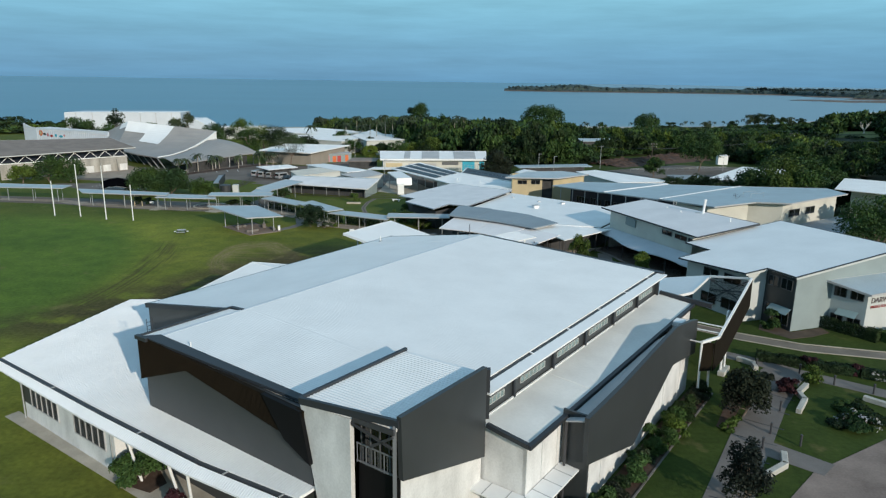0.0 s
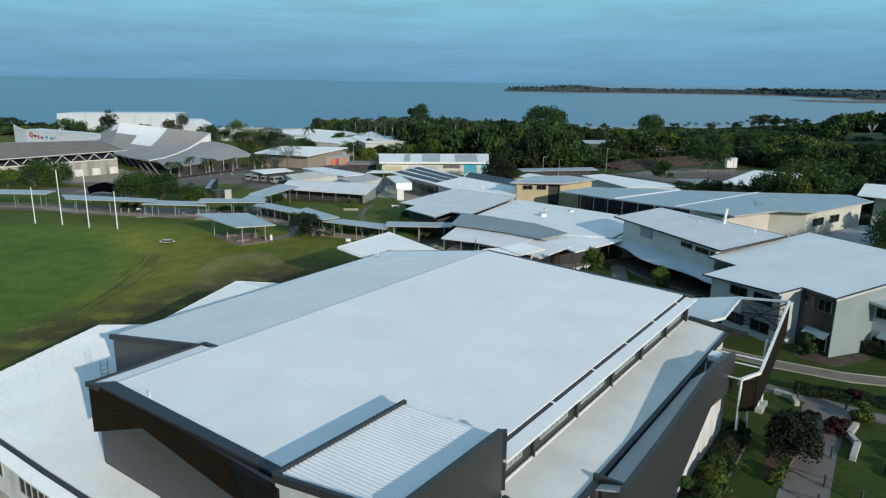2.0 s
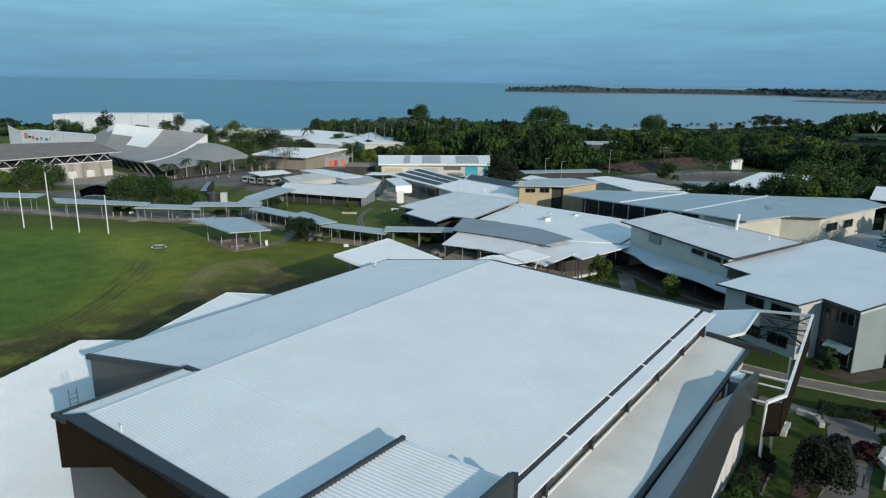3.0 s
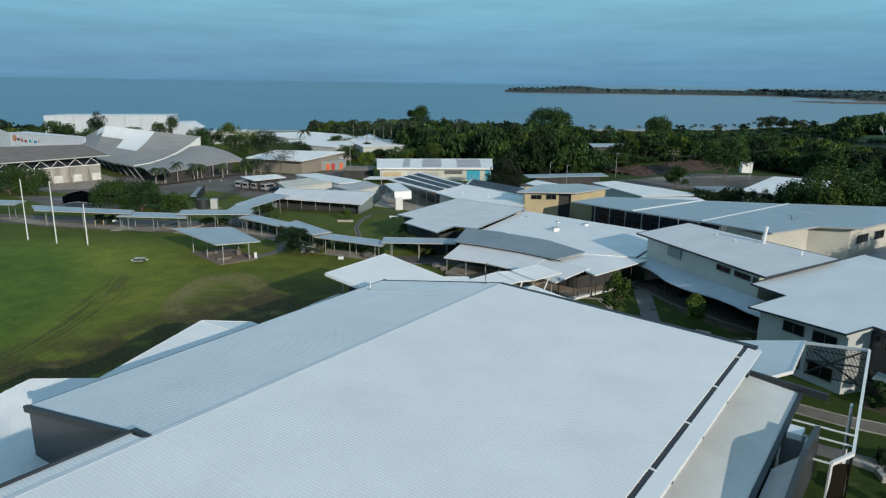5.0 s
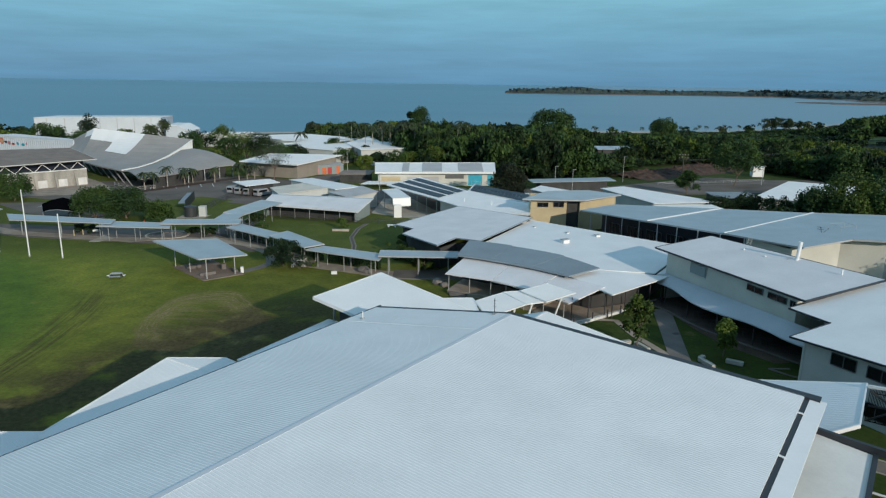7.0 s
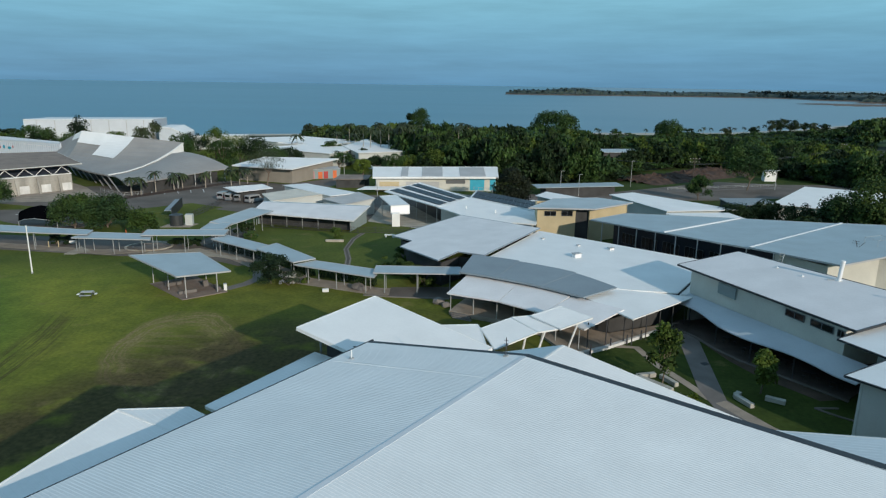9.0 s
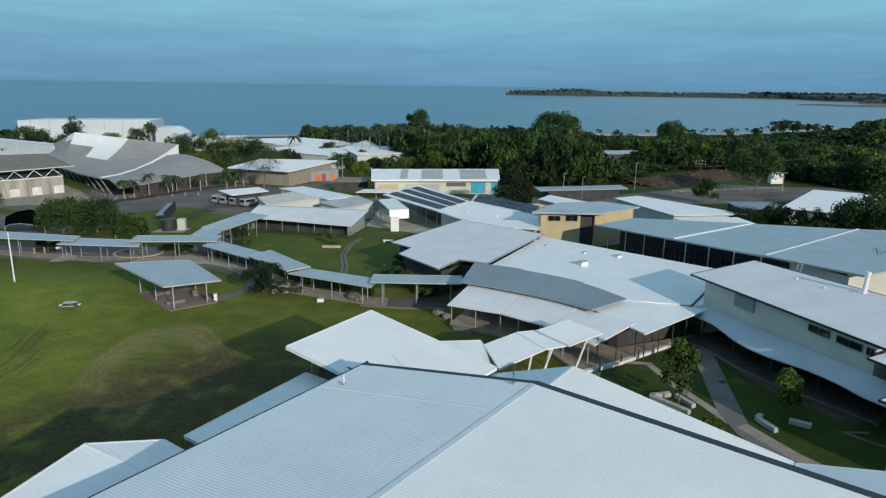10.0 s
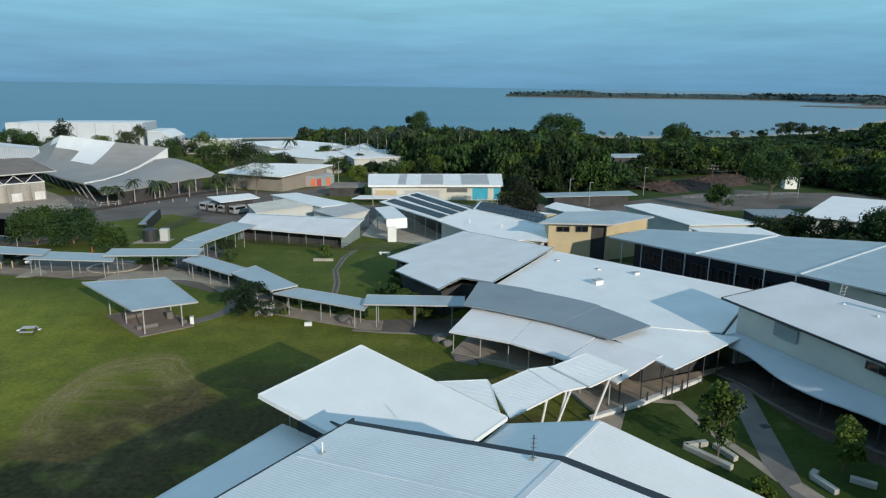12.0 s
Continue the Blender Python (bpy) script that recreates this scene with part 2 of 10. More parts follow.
def grass_material(name):
    """Mown turf: broad patches of lush and dry growth, fine blades, worn wheel tracks of bare soil."""
    m = bpy.data.materials.new(name)
    m.use_nodes = True
    nt, li = m.node_tree.nodes, m.node_tree.links
    b = nt["Principled BSDF"]
    b.inputs["Roughness"].default_value = 0.9
    b.inputs["Specular IOR Level"].default_value = 0.15
    geo = nt.new("ShaderNodeNewGeometry")

    def noise_of(scale, detail, stretch=None):
        n = nt.new("ShaderNodeTexNoise")
        n.inputs["Scale"].default_value, n.inputs["Detail"].default_value = scale, detail
        if stretch:
            mp = nt.new("ShaderNodeMapping")
            mp.inputs["Scale"].default_value = stretch[0]
            mp.inputs["Rotation"].default_value = (0, 0, radians(stretch[1]))
            li.new(geo.outputs["Position"], mp.inputs["Vector"])
            li.new(mp.outputs["Vector"], n.inputs["Vector"])
        else:
            li.new(geo.outputs["Position"], n.inputs["Vector"])
        return n.outputs["Fac"]

    def ramp(fac, p0, c0, p1, c1):
        r = nt.new("ShaderNodeValToRGB")
        r.color_ramp.elements[0].position, r.color_ramp.elements[0].color = p0, (*c0, 1)
        r.color_ramp.elements[1].position, r.color_ramp.elements[1].color = p1, (*c1, 1)
        li.new(fac, r.inputs["Fac"])
        return r.outputs["Color"]

    def mix(fac, a, bb, mode="MIX"):
        x = nt.new("ShaderNodeMix")
        x.data_type, x.blend_type = "RGBA", mode
        if isinstance(fac, float):
            x.inputs["Factor"].default_value = fac
        else:
            li.new(fac, x.inputs["Factor"])
        li.new(a, x.inputs["A"])
        li.new(bb, x.inputs["B"])
        return x.outputs["Result"]

    def calc(op, a, bb=None):
        x = nt.new("ShaderNodeMath")
        x.operation = op
        if op == "MULTIPLY_ADD":
            x.inputs[2].default_value = 0.0
        for i, q in enumerate((a, bb)):
            if q is None:
                continue
            if isinstance(q, float):
                x.inputs[i].default_value = q
            else:
                li.new(q, x.inputs[i])
        return x.outputs[0]

    def reach(fac, lo, hi, to0=0.0, to1=1.0):
        r = nt.new("ShaderNodeMapRange")
        r.interpolation_type = "SMOOTHSTEP"
        for k, q in (("From Min", lo), ("From Max", hi), ("To Min", to0), ("To Max", to1)):
            r.inputs[k].default_value = q
        li.new(fac, r.inputs["Value"])
        return r.outputs["Result"]

    xyz = nt.new("ShaderNodeSeparateXYZ")
    li.new(geo.outputs["Position"], xyz.inputs["Vector"])

    def ring(cx, cy):
        dx, dy = calc("SUBTRACT", xyz.outputs["X"], cx), calc("SUBTRACT", xyz.outputs["Y"], cy)
        d = calc("SQRT", calc("ADD", calc("MULTIPLY", dx, dx), calc("MULTIPLY", dy, dy)))
        return d, calc("ARCTAN2", dy, dx)

    def streaks(d, a, sd, sa):
        c = nt.new("ShaderNodeCombineXYZ")
        li.new(calc("MULTIPLY", d, sd), c.inputs["X"])
        li.new(calc("MULTIPLY", a, sa), c.inputs["Y"])
        n = nt.new("ShaderNodeTexNoise")
        n.inputs["Scale"].default_value, n.inputs["Detail"].default_value, n.inputs["Roughness"].default_value = 1.0, 5.0, 0.65
        li.new(c.outputs["Vector"], n.inputs["Vector"])
        return n.outputs["Fac"]

    oval_d, oval_a = ring(-104.0, 86.0)
    rut_d, rut_a = ring(-139.3, 88.0)
    wobble = calc("MULTIPLY_ADD", noise_of(0.03, 1.0), 3.0)
    oval_d = calc("SUBTRACT", calc("ADD", oval_d, wobble), 1.5)
    # watered oval inside, drier yellow-green outside
    lush = ramp(noise_of(0.05, 4.0), 0.32, (0.066, 0.112, 0.016), 0.7, (0.096, 0.146, 0.021))
    plain = ramp(noise_of(0.07, 5.0), 0.32, (0.125, 0.150, 0.020), 0.7, (0.180, 0.190, 0.028))
    col = mix(reach(oval_d, 50.0, 60.0), lush, plain)
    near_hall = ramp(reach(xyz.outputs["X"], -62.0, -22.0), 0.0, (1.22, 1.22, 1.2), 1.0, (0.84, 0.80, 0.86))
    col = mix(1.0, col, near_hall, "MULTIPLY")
    fine = ramp(noise_of(2.2, 6.0), 0.3, (0.76, 0.76, 0.76), 0.72, (1.16, 1.16, 1.16))
    col = mix(1.0, col, fine, "MULTIPLY")
    blotch = ramp(noise_of(0.35, 5.0), 0.35, (0.80, 0.83, 0.86), 0.66, (1.12, 1.1, 1.08))
    col = mix(1.0, col, blotch, "MULTIPLY")
    soil = ramp(noise_of(3.0, 4.0), 0.3, (0.16, 0.12, 0.05), 0.7, (0.29, 0.23, 0.105))
    # greener lawns among the classrooms
    lawn = ramp(noise_of(0.12, 5.0), 0.32, (0.070, 0.096, 0.016), 0.7, (0.112, 0.130, 0.022))
    lawn = mix(1.0, lawn, fine, "MULTIPLY")
    col = mix(reach(xyz.outputs["Y"], 126.0, 140.0), col, lawn)
    # darker garden turf east of the hall
    turf = ramp(noise_of(0.3, 4.0), 0.3, (0.030, 0.050, 0.009), 0.7, (0.050, 0.074, 0.014))
    turf = mix(1.0, turf, fine, "MULTIPLY")
    col = mix(reach(xyz.outputs["X"], 5.0, 11.0), col, turf)
    # wheel tracks round the oval's edge
    rut_d = calc("ADD", rut_d, calc("MULTIPLY", noise_of(0.05, 2.0), 1.2))
    band = calc("MULTIPLY", reach(rut_d, 89.2, 91.6), reach(rut_d, 96.5, 93.2))
    track = reach(streaks(rut_d, rut_a, 1.9, 5.0), 0.42, 0.60)
    arc = calc("MULTIPLY", reach(rut_a, -0.25, 0.0), reach(rut_a, 0.37, 0.22))
    # track mud, its colour lowered to deepen the shade beside the hall
    shade_mud = ramp(noise_of(2.0, 4.0), 0.3, (0.030, 0.023, 0.011), 0.7, (0.085, 0.066, 0.030))
    col = mix(calc("MULTIPLY", calc("MULTIPLY", calc("MULTIPLY", band, track), arc), 0.72), col, shade_mud)
    # a worn, graded loop between the oval and the hall
    lx, ly = calc("SUBTRACT", xyz.outputs["X"], -32.5), calc("SUBTRACT", xyz.outputs["Y"], 103.5)
    ex = calc("MULTIPLY", calc("ADD", lx, calc("MULTIPLY", ly, 0.28)), 0.138)
    ey = calc("MULTIPLY", calc("SUBTRACT", ly, calc("MULTIPLY", lx, 0.1)), 0.083)
    loop_d = calc("SQRT", calc("ADD", calc("MULTIPLY", ex, ex), calc("MULTIPLY", ey, ey)))
    loop_a = calc("ARCTAN2", ey, ex)
    loop_d = calc("ADD", loop_d, calc("MULTIPLY", calc("SUBTRACT", noise_of(0.16, 3.0), 0.5), 0.45))
    rim = calc("MULTIPLY", reach(loop_d, 0.45, 0.85), reach(loop_d, 1.16, 1.0))
    lines = reach(streaks(loop_d, loop_a, 20.0, 1.6), 0.47, 0.56)
    inner = calc("MULTIPLY", reach(loop_d, 1.08, 0.7), reach(noise_of(0.5, 5.0, ((0.22, 1.9, 1.0), 62)), 0.44, 0.56))
    col = mix(calc("MULTIPLY", inner, 0.45), col, soil)
    col = mix(calc("MULTIPLY", rim, calc("ADD", calc("MULTIPLY", lines, 0.68), 0.24)), col, soil)
    # thin brown turf along the hall, with the hall's shade darkened into it
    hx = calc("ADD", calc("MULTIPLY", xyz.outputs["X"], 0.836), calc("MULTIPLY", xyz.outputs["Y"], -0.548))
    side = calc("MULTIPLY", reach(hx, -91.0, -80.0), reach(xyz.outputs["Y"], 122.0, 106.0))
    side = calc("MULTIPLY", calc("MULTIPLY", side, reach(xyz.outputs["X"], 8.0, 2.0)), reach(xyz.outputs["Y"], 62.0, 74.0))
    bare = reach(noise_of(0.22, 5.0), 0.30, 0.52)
    col = mix(calc("MULTIPLY", calc("MULTIPLY", side, bare), 0.88), col, shade_mud)
    thin = reach(noise_of(0.25, 6.0), 0.60, 0.74)
    col = mix(calc("MULTIPLY", thin, 0.35), col, soil)
    li.new(col, b.inputs["Base Color"])
    bp = nt.new("ShaderNodeBump")
    bp.inputs["Strength"].default_value, bp.inputs["Distance"].default_value = 0.7, 0.05
    li.new(noise_of(6.0, 4.0), bp.inputs["Height"])
    li.new(bp.outputs["Normal"], b.inputs["Normal"])
    return m


M_GRASS = grass_material("mown_grass")
M_LAWN = material("light_lawn_turf", (0.115, 0.145, 0.030), 0.9, vary=0.12, scale=0.06, fine=1.0)
M_PALEBARK = material("bleached_bark", (0.55, 0.52, 0.47), 0.85, vary=0.1, scale=1.0)


def water_material(name):
    m = bpy.data.materials.new(name)
    m.use_nodes = True
    nt, li = m.node_tree.nodes, m.node_tree.links
    b = nt["Principled BSDF"]
    geo = nt.new("ShaderNodeNewGeometry")
    n = nt.new("ShaderNodeTexNoise")
    n.inputs["Scale"].default_value, n.inputs["Detail"].default_value = 0.004, 5.0
    mp = nt.new("ShaderNodeMapping")
    mp.inputs["Scale"].default_value = (0.35, 1.6, 1)
    li.new(geo.outputs["Position"], mp.inputs["Vector"])
    li.new(mp.outputs["Vector"], n.inputs["Vector"])
    r = nt.new("ShaderNodeValToRGB")
    r.color_ramp.elements[0].position, r.color_ramp.elements[0].color = 0.35, (0.020, 0.112, 0.195, 1)
    r.color_ramp.elements[1].position, r.color_ramp.elements[1].color = 0.7, (0.036, 0.145, 0.232, 1)
    li.new(n.outputs["Fac"], r.inputs["Fac"])
    # silt stirred up in the shallow bay
    xyz = nt.new("ShaderNodeSeparateXYZ")
    li.new(geo.outputs["Position"], xyz.inputs["Vector"])
    wide = nt.new("ShaderNodeMath")
    wide.operation = "MULTIPLY_ADD"
    wide.inputs[1].default_value, wide.inputs[2].default_value = -0.16, 0.0
    li.new(xyz.outputs["Y"], wide.inputs[0])
    li.new(xyz.outputs["X"], wide.inputs[2])
    drift = nt.new("ShaderNodeMath")
    drift.operation = "MULTIPLY_ADD"
    drift.inputs[1].default_value = 420.0
    li.new(n.outputs["Fac"], drift.inputs[0])
    li.new(wide.outputs[0], drift.inputs[2])
    silt = nt.new("ShaderNodeMapRange")
    silt.interpolation_type = "SMOOTHSTEP"
    silt.inputs["From Min"].default_value, silt.inputs["From Max"].default_value = -60.0, 420.0
    li.new(drift.outputs[0], silt.inputs["Value"])
    turbid = nt.new("ShaderNodeMix")
    turbid.data_type = "RGBA"
    turbid.inputs["B"].default_value = (0.125, 0.185, 0.245, 1)
    li.new(silt.outputs["Result"], turbid.inputs["Factor"])
    li.new(r.outputs["Color"], turbid.inputs["A"])
    li.new(turbid.outputs["Result"], b.inputs["Base Color"])
    b.inputs["Roughness"].default_value = 0.28
    b.inputs["Specular IOR Level"].default_value = 0.5
    n2 = nt.new("ShaderNodeTexNoise")
    n2.inputs["Scale"].default_value, n2.inputs["Detail"].default_value = 0.25, 4.0
    li.new(geo.outputs["Position"], n2.inputs["Vector"])
    bp = nt.new("ShaderNodeBump")
    bp.inputs["Strength"].default_value, bp.inputs["Distance"].default_value = 0.5, 0.3
    li.new(n2.outputs["Fac"], bp.inputs["Height"])
    li.new(bp.outputs["Normal"], b.inputs["Normal"])
    return m


M_SEA = water_material("sea_water")

# ---- mesh helpers ----
ORIGIN = {}


def thing(name, at, label, category, group="", kind=""):
    ob = new(name)
    ob.empty_display_size = 0.3
    ob.location = at
    ORIGIN[ob] = Vector(at)
    return tagged(ob, label, category, group, kind)


def part(name, bm, mat, parent=None, label=""):
    """Links a bmesh, given in world coordinates, as one mesh under a thing or a part."""
    o = ORIGIN[parent] if parent else Vector((0, 0, 0))
    bmesh.ops.translate(bm, verts=bm.verts, vec=-o)
    me = bpy.data.meshes.new(name)
    bm.to_mesh(me)
    bm.free()
    me.materials.append(mat)
    ob = new(name, me)
    if parent:
        ob.parent = parent
    ORIGIN[ob] = o
    if label:
        ob["label"] = label
    return ob


def solo(name, bm, mat, label, category="", group="", kind=""):
    return tagged(part(name, bm, mat), label, category, group, kind)


def plane_of(pts):
    a = np.array([[p[0], p[1], 1.0] for p in pts])
    c = np.linalg.lstsq(a, np.array([p[2] for p in pts]), rcond=None)[0]
    return lambda x, y: float(c[0] * x + c[1] * y + c[2])


def slab(bm, pts, down):
    """A plate: the polygon pts above, the same polygon `down` lower below."""
    top = [bm.verts.new(p) for p in pts]
    bot = [bm.verts.new((p[0], p[1], p[2] - down)) for p in pts]
    area = sum(pts[i][0] * pts[(i + 1) % len(pts)][1] - pts[(i + 1) % len(pts)][0] * pts[i][1] for i in range(len(pts)))
    if area < 0:
        top.reverse(), bot.reverse()
    bm.faces.new(top)
    bm.faces.new(bot[::-1])
    n = len(top)
    for i in range(n):
        j = (i + 1) % n
        bm.faces.new((bot[i], bot[j], top[j], top[i]))


def beam(bm, a, b, w, h, lift=0.0):
    """A bar of width w and height h from a to b, its top `lift` above the line."""
    a, b = Vector(a), Vector(b)
    d = (b - a).normalized()
    s = d.cross(Vector((0, 0, 1)))
    s = Vector((1, 0, 0)) if s.length < 1e-4 else s.normalized()
    up = s.cross(d).normalized()
    vs = []
    for p in (a, b):
        for x, z in ((-0.5, lift - h), (0.5, lift - h), (0.5, lift), (-0.5, lift)):
            vs.append(bm.verts.new(p + s * (x * w) + up * z))
    for f in ((0, 1, 2, 3), (7, 6, 5, 4), (0, 4, 5, 1), (1, 5, 6, 2), (2, 6, 7, 3), (3, 7, 4, 0)):
        bm.faces.new([vs[i] for i in f])


def tube(bm, a, b, r0, r1=None, seg=8):
    a, b = Vector(a), Vector(b)
    r1 = r0 if r1 is None else r1
    d = (b - a).normalized()
    s = d.cross(Vector((0, 0, 1)))
    s = Vector((1, 0, 0)) if s.length < 1e-4 else s.normalized()
    t = d.cross(s)
    rings = []
    for p, r in ((a, r0), (b, r1)):
        rings.append([bm.verts.new(p + (s * math.cos(k * 2 * math.pi / seg) + t * math.sin(k * 2 * math.pi / seg)) * r) for k in range(seg)])
    for k in range(seg):
        j = (k + 1) % seg
        bm.faces.new((rings[0][k], rings[0][j], rings[1][j], rings[1][k]))
    bm.faces.new(rings[0][::-1])
    bm.faces.new(rings[1])


def block(bm, c, size, turn=0.0, bevel=0.0):
    """A box of that size standing on the point c, turned about z by degrees."""
    m = pose(c[0], c[1], c[2] + size[2] / 2, 0, 0, turn) @ Matrix.Diagonal((*size, 1))
    got = bmesh.ops.create_cube(bm, size=1.0, matrix=m)
    if bevel:
        edges = list({e for v in got["verts"] for e in v.link_edges})
        bmesh.ops.bevel(bm, geom=edges, offset=bevel, segments=1, affect="EDGES")


def wall_run(bm, a, b, z0, z1, thick=0.25, z1b=None):
    """A wall on the line a to b (plan), its thickness to the left; z1b: its height at b."""
    a, b = Vector((a[0], a[1], 0)), Vector((b[0], b[1], 0))
    z1b = z1 if z1b is None else z1b
    n = Vector((-(b - a).y, (b - a).x, 0)).normalized() * thick
    q = [a, b, b + n, a + n]
    t = [z1, z1b, z1b, z1]
    lo = [bm.verts.new((p.x, p.y, z0)) for p in q]
    hi = [bm.verts.new((p.x, p.y, z)) for p, z in zip(q, t)]
    bm.faces.new(lo[::-1])
    bm.faces.new(hi)
    for i in range(4):
        j = (i + 1) % 4
        bm.faces.new((lo[i], lo[j], hi[j], hi[i]))


def folded(bm, pts, along, pitch, h=0.03, w=0.07, lift=0.005):
    """One folded roof sheet over a plane polygon: pans and raised ribs running along the plan direction `along`."""
    zf = plane_of(pts)
    d = Vector((along[0], along[1])).normalized()
    s = Vector((-d.y, d.x))
    q = [(p[0] * s.x + p[1] * s.y, p[0] * d.x + p[1] * d.y) for p in pts]
    lo, hi = min(a for a, _ in q), max(a for a, _ in q)
    stops = [(lo + 1e-3, 0.0), (hi - 1e-3, 0.0)]

    def rise(a):
        """The sheet's height at a stop that falls beside or within a rib."""
        off = abs((a - lo - pitch / 2 + pitch / 2) % pitch - pitch / 2)
        return h * min(1.0, max(0.0, (w / 2 - off) / (w / 4)))
    stops += [(a + e, rise(a + e)) for a, _ in q for e in (-1e-3, 1e-3) if lo + 0.01 < a < hi - 0.01]
    k = lo + pitch / 2
    while k + w < hi:
        stops += [(k - w / 2, 0.0), (k - w / 4, h), (k + w / 4, h), (k + w / 2, 0.0)]
        k += pitch
    stops.sort()
    rows = []
    for k, up in stops:
        cuts = []
        for i in range(len(q)):
            (a0, b0), (a1, b1) = q[i], q[(i + 1) % len(q)]
            if (a0 <= k) != (a1 <= k):
                cuts.append(b0 + (b1 - b0) * (k - a0) / (a1 - a0))
        cuts.sort()
        row = []
        for c in cuts:
            x, y = s.x * k + d.x * c, s.y * k + d.y * c
            row.append(bm.verts.new((x, y, zf(x, y) + up + lift)))
        rows.append(row)
    for r0, r1 in zip(rows, rows[1:]):
        if len(r0) == len(r1):
            for i in range(0, len(r0) - 1, 2):
                bm.faces.new((r0[i], r0[i + 1], r1[i + 1], r1[i]))


def flat_pts(pts):
    """The same plan polygon, laid on its best plane."""
    zf = plane_of(pts)
    return [(p[0], p[1], zf(p[0], p[1])) for p in pts]


def roof_plate(parent, pts, mat, down=0.18, along=None, pitch=0.4, h=0.035, w=0.08, edge=None, edge_h=0.22, name="roof", label=""):
    """A sheet roof with ribs, and a gutter or fascia round its edge."""
    pts = flat_pts(pts)
    bm = bmesh.new()
    slab(bm, pts, down)
    if along:
        top = bmesh.new()
        folded(top, pts, along, pitch, h, w)
        bmesh.ops.recalc_face_normals(top, faces=top.faces[:])
        if sum(f.normal.z for f in top.faces) < 0:
            bmesh.ops.reverse_faces(top, faces=top.faces[:])
        tmp = bpy.data.meshes.new("sheet")
        top.to_mesh(tmp)
        top.free()
        bm.from_mesh(tmp)
        bpy.data.meshes.remove(tmp)
    ob = part(name, bm, mat, parent, label)
    if edge:
        eb = bmesh.new()
        for i in range(len(pts)):
            a, b = Vector(pts[i]), Vector(pts[(i + 1) % len(pts)])
            if (b - a).length > 0.2:
                beam(eb, a, b, 0.12, edge_h, 0.03)
        part("fascia", eb, edge, ob)
    return ob


def window_in(parent, a, b, z0, z1, n, proud=0.04, glass=None, frame_mat=None, name="window", bar=0.07):
    """A window on the wall line a to b (plan), its outside to the right of a to b; n panes, each its own mesh."""
    a, b = Vector((a[0], a[1], 0)), Vector((b[0], b[1], 0))
    d = (b - a).normalized()
    out = Vector((d.y, -d.x, 0))
    fb = bmesh.new()
    A, B = a + out * proud, b + out * proud
    for z in (z0, z1):
        beam(fb, A + Vector((0, 0, z)), B + Vector((0, 0, z)), 0.09, bar, bar / 2)
    for k in range(n + 1):
        p = A.lerp(B, k / n)
        block(fb, (p.x, p.y, z0), (bar, 0.09, z1 - z0), math.degrees(math.atan2(d.y, d.x)))
    fr = part(name, fb, frame_mat or M_FRAME, parent)
    for k in range(n):
        p, q = a.lerp(b, (k + 0.03) / n) + out * 0.02, a.lerp(b, (k + 0.97) / n) + out * 0.02
        gb = bmesh.new()
        wall_run(gb, p, q, z0, z1, 0.02)
        part("pane", gb, glass or M_GLASS, fr)
    return fr


U, V = Vector((0.548, 0.836)), Vector((0.836, -0.548))
UDEG = math.degrees(math.atan2(0.836, 0.548))


def P(u, v, z):
    """A point by the hall's own axes: u along it, v across it."""
    return (U.x * u + V.x * v, U.y * u + V.y * v, z)


def uvpts(rows):
    return [P(*r) for r in rows]


def gz(x, y):
    """Height of the land: level round the oval, falling gently towards the shore."""
    return -1.6 * min(1.0, max(0.0, (y - 140.0) / 50.0))


def sheet(name, pts, mat, label, category, lift=0.02, kind="structure", thick=0.0, parent=None):
    """A paved or planted area laid on the land, following its fall."""
    bm = bmesh.new()
    f = bm.faces.new([bm.verts.new((p[0], p[1], 0)) for p in pts])
    for y in (140, 190):
        g = bm.verts[:] + bm.edges[:] + bm.faces[:]
        bmesh.ops.bisect_plane(bm, geom=g, plane_co=(0, y, 0), plane_no=(0, 1, 0))
    for v in bm.verts:
        v.co.z = gz(v.co.x, v.co.y) + lift
    bmesh.ops.recalc_face_normals(bm, faces=bm.faces[:])
    if sum(f.normal.z for f in bm.faces) < 0:
        bmesh.ops.reverse_faces(bm, faces=bm.faces[:])
    got = bmesh.ops.extrude_face_region(bm, geom=bm.faces[:])
    low = [v for v in got["geom"] if isinstance(v, bmesh.types.BMVert)]
    for v in low:
        v.co.z += 0.0
    for v in bm.verts:
        if v not in set(low):
            v.co.z -= 0.3
    bmesh.ops.recalc_face_normals(bm, faces=bm.faces[:])
    if parent:
        return part(name, bm, mat, parent, label)
    return solo(name, bm, mat, label, category, kind=kind)


def ribbon(name, line, width, mat, label, category, lift=0.02):
    """A path of even width along a line of plan points."""
    pts = [Vector(p) for p in line]
    left, right = [], []
    for i, p in enumerate(pts):
        d = (pts[min(i + 1, len(pts) - 1)] - pts[max(i - 1, 0)]).normalized()
        n = Vector((-d.y, d.x)) * width / 2
        left.append(p + n), right.append(p - n)
    return sheet(name, left + right[::-1], mat, label, category, lift)

# ---- land and sea ----
SHORE = ((-1600, 330), (-400, 400), (-150, 500), (-18, 552), (73, 570), (177, 586), (234, 612), (317, 674), (406, 770), (571, 1010), (820, 1240), (1200, 1420))


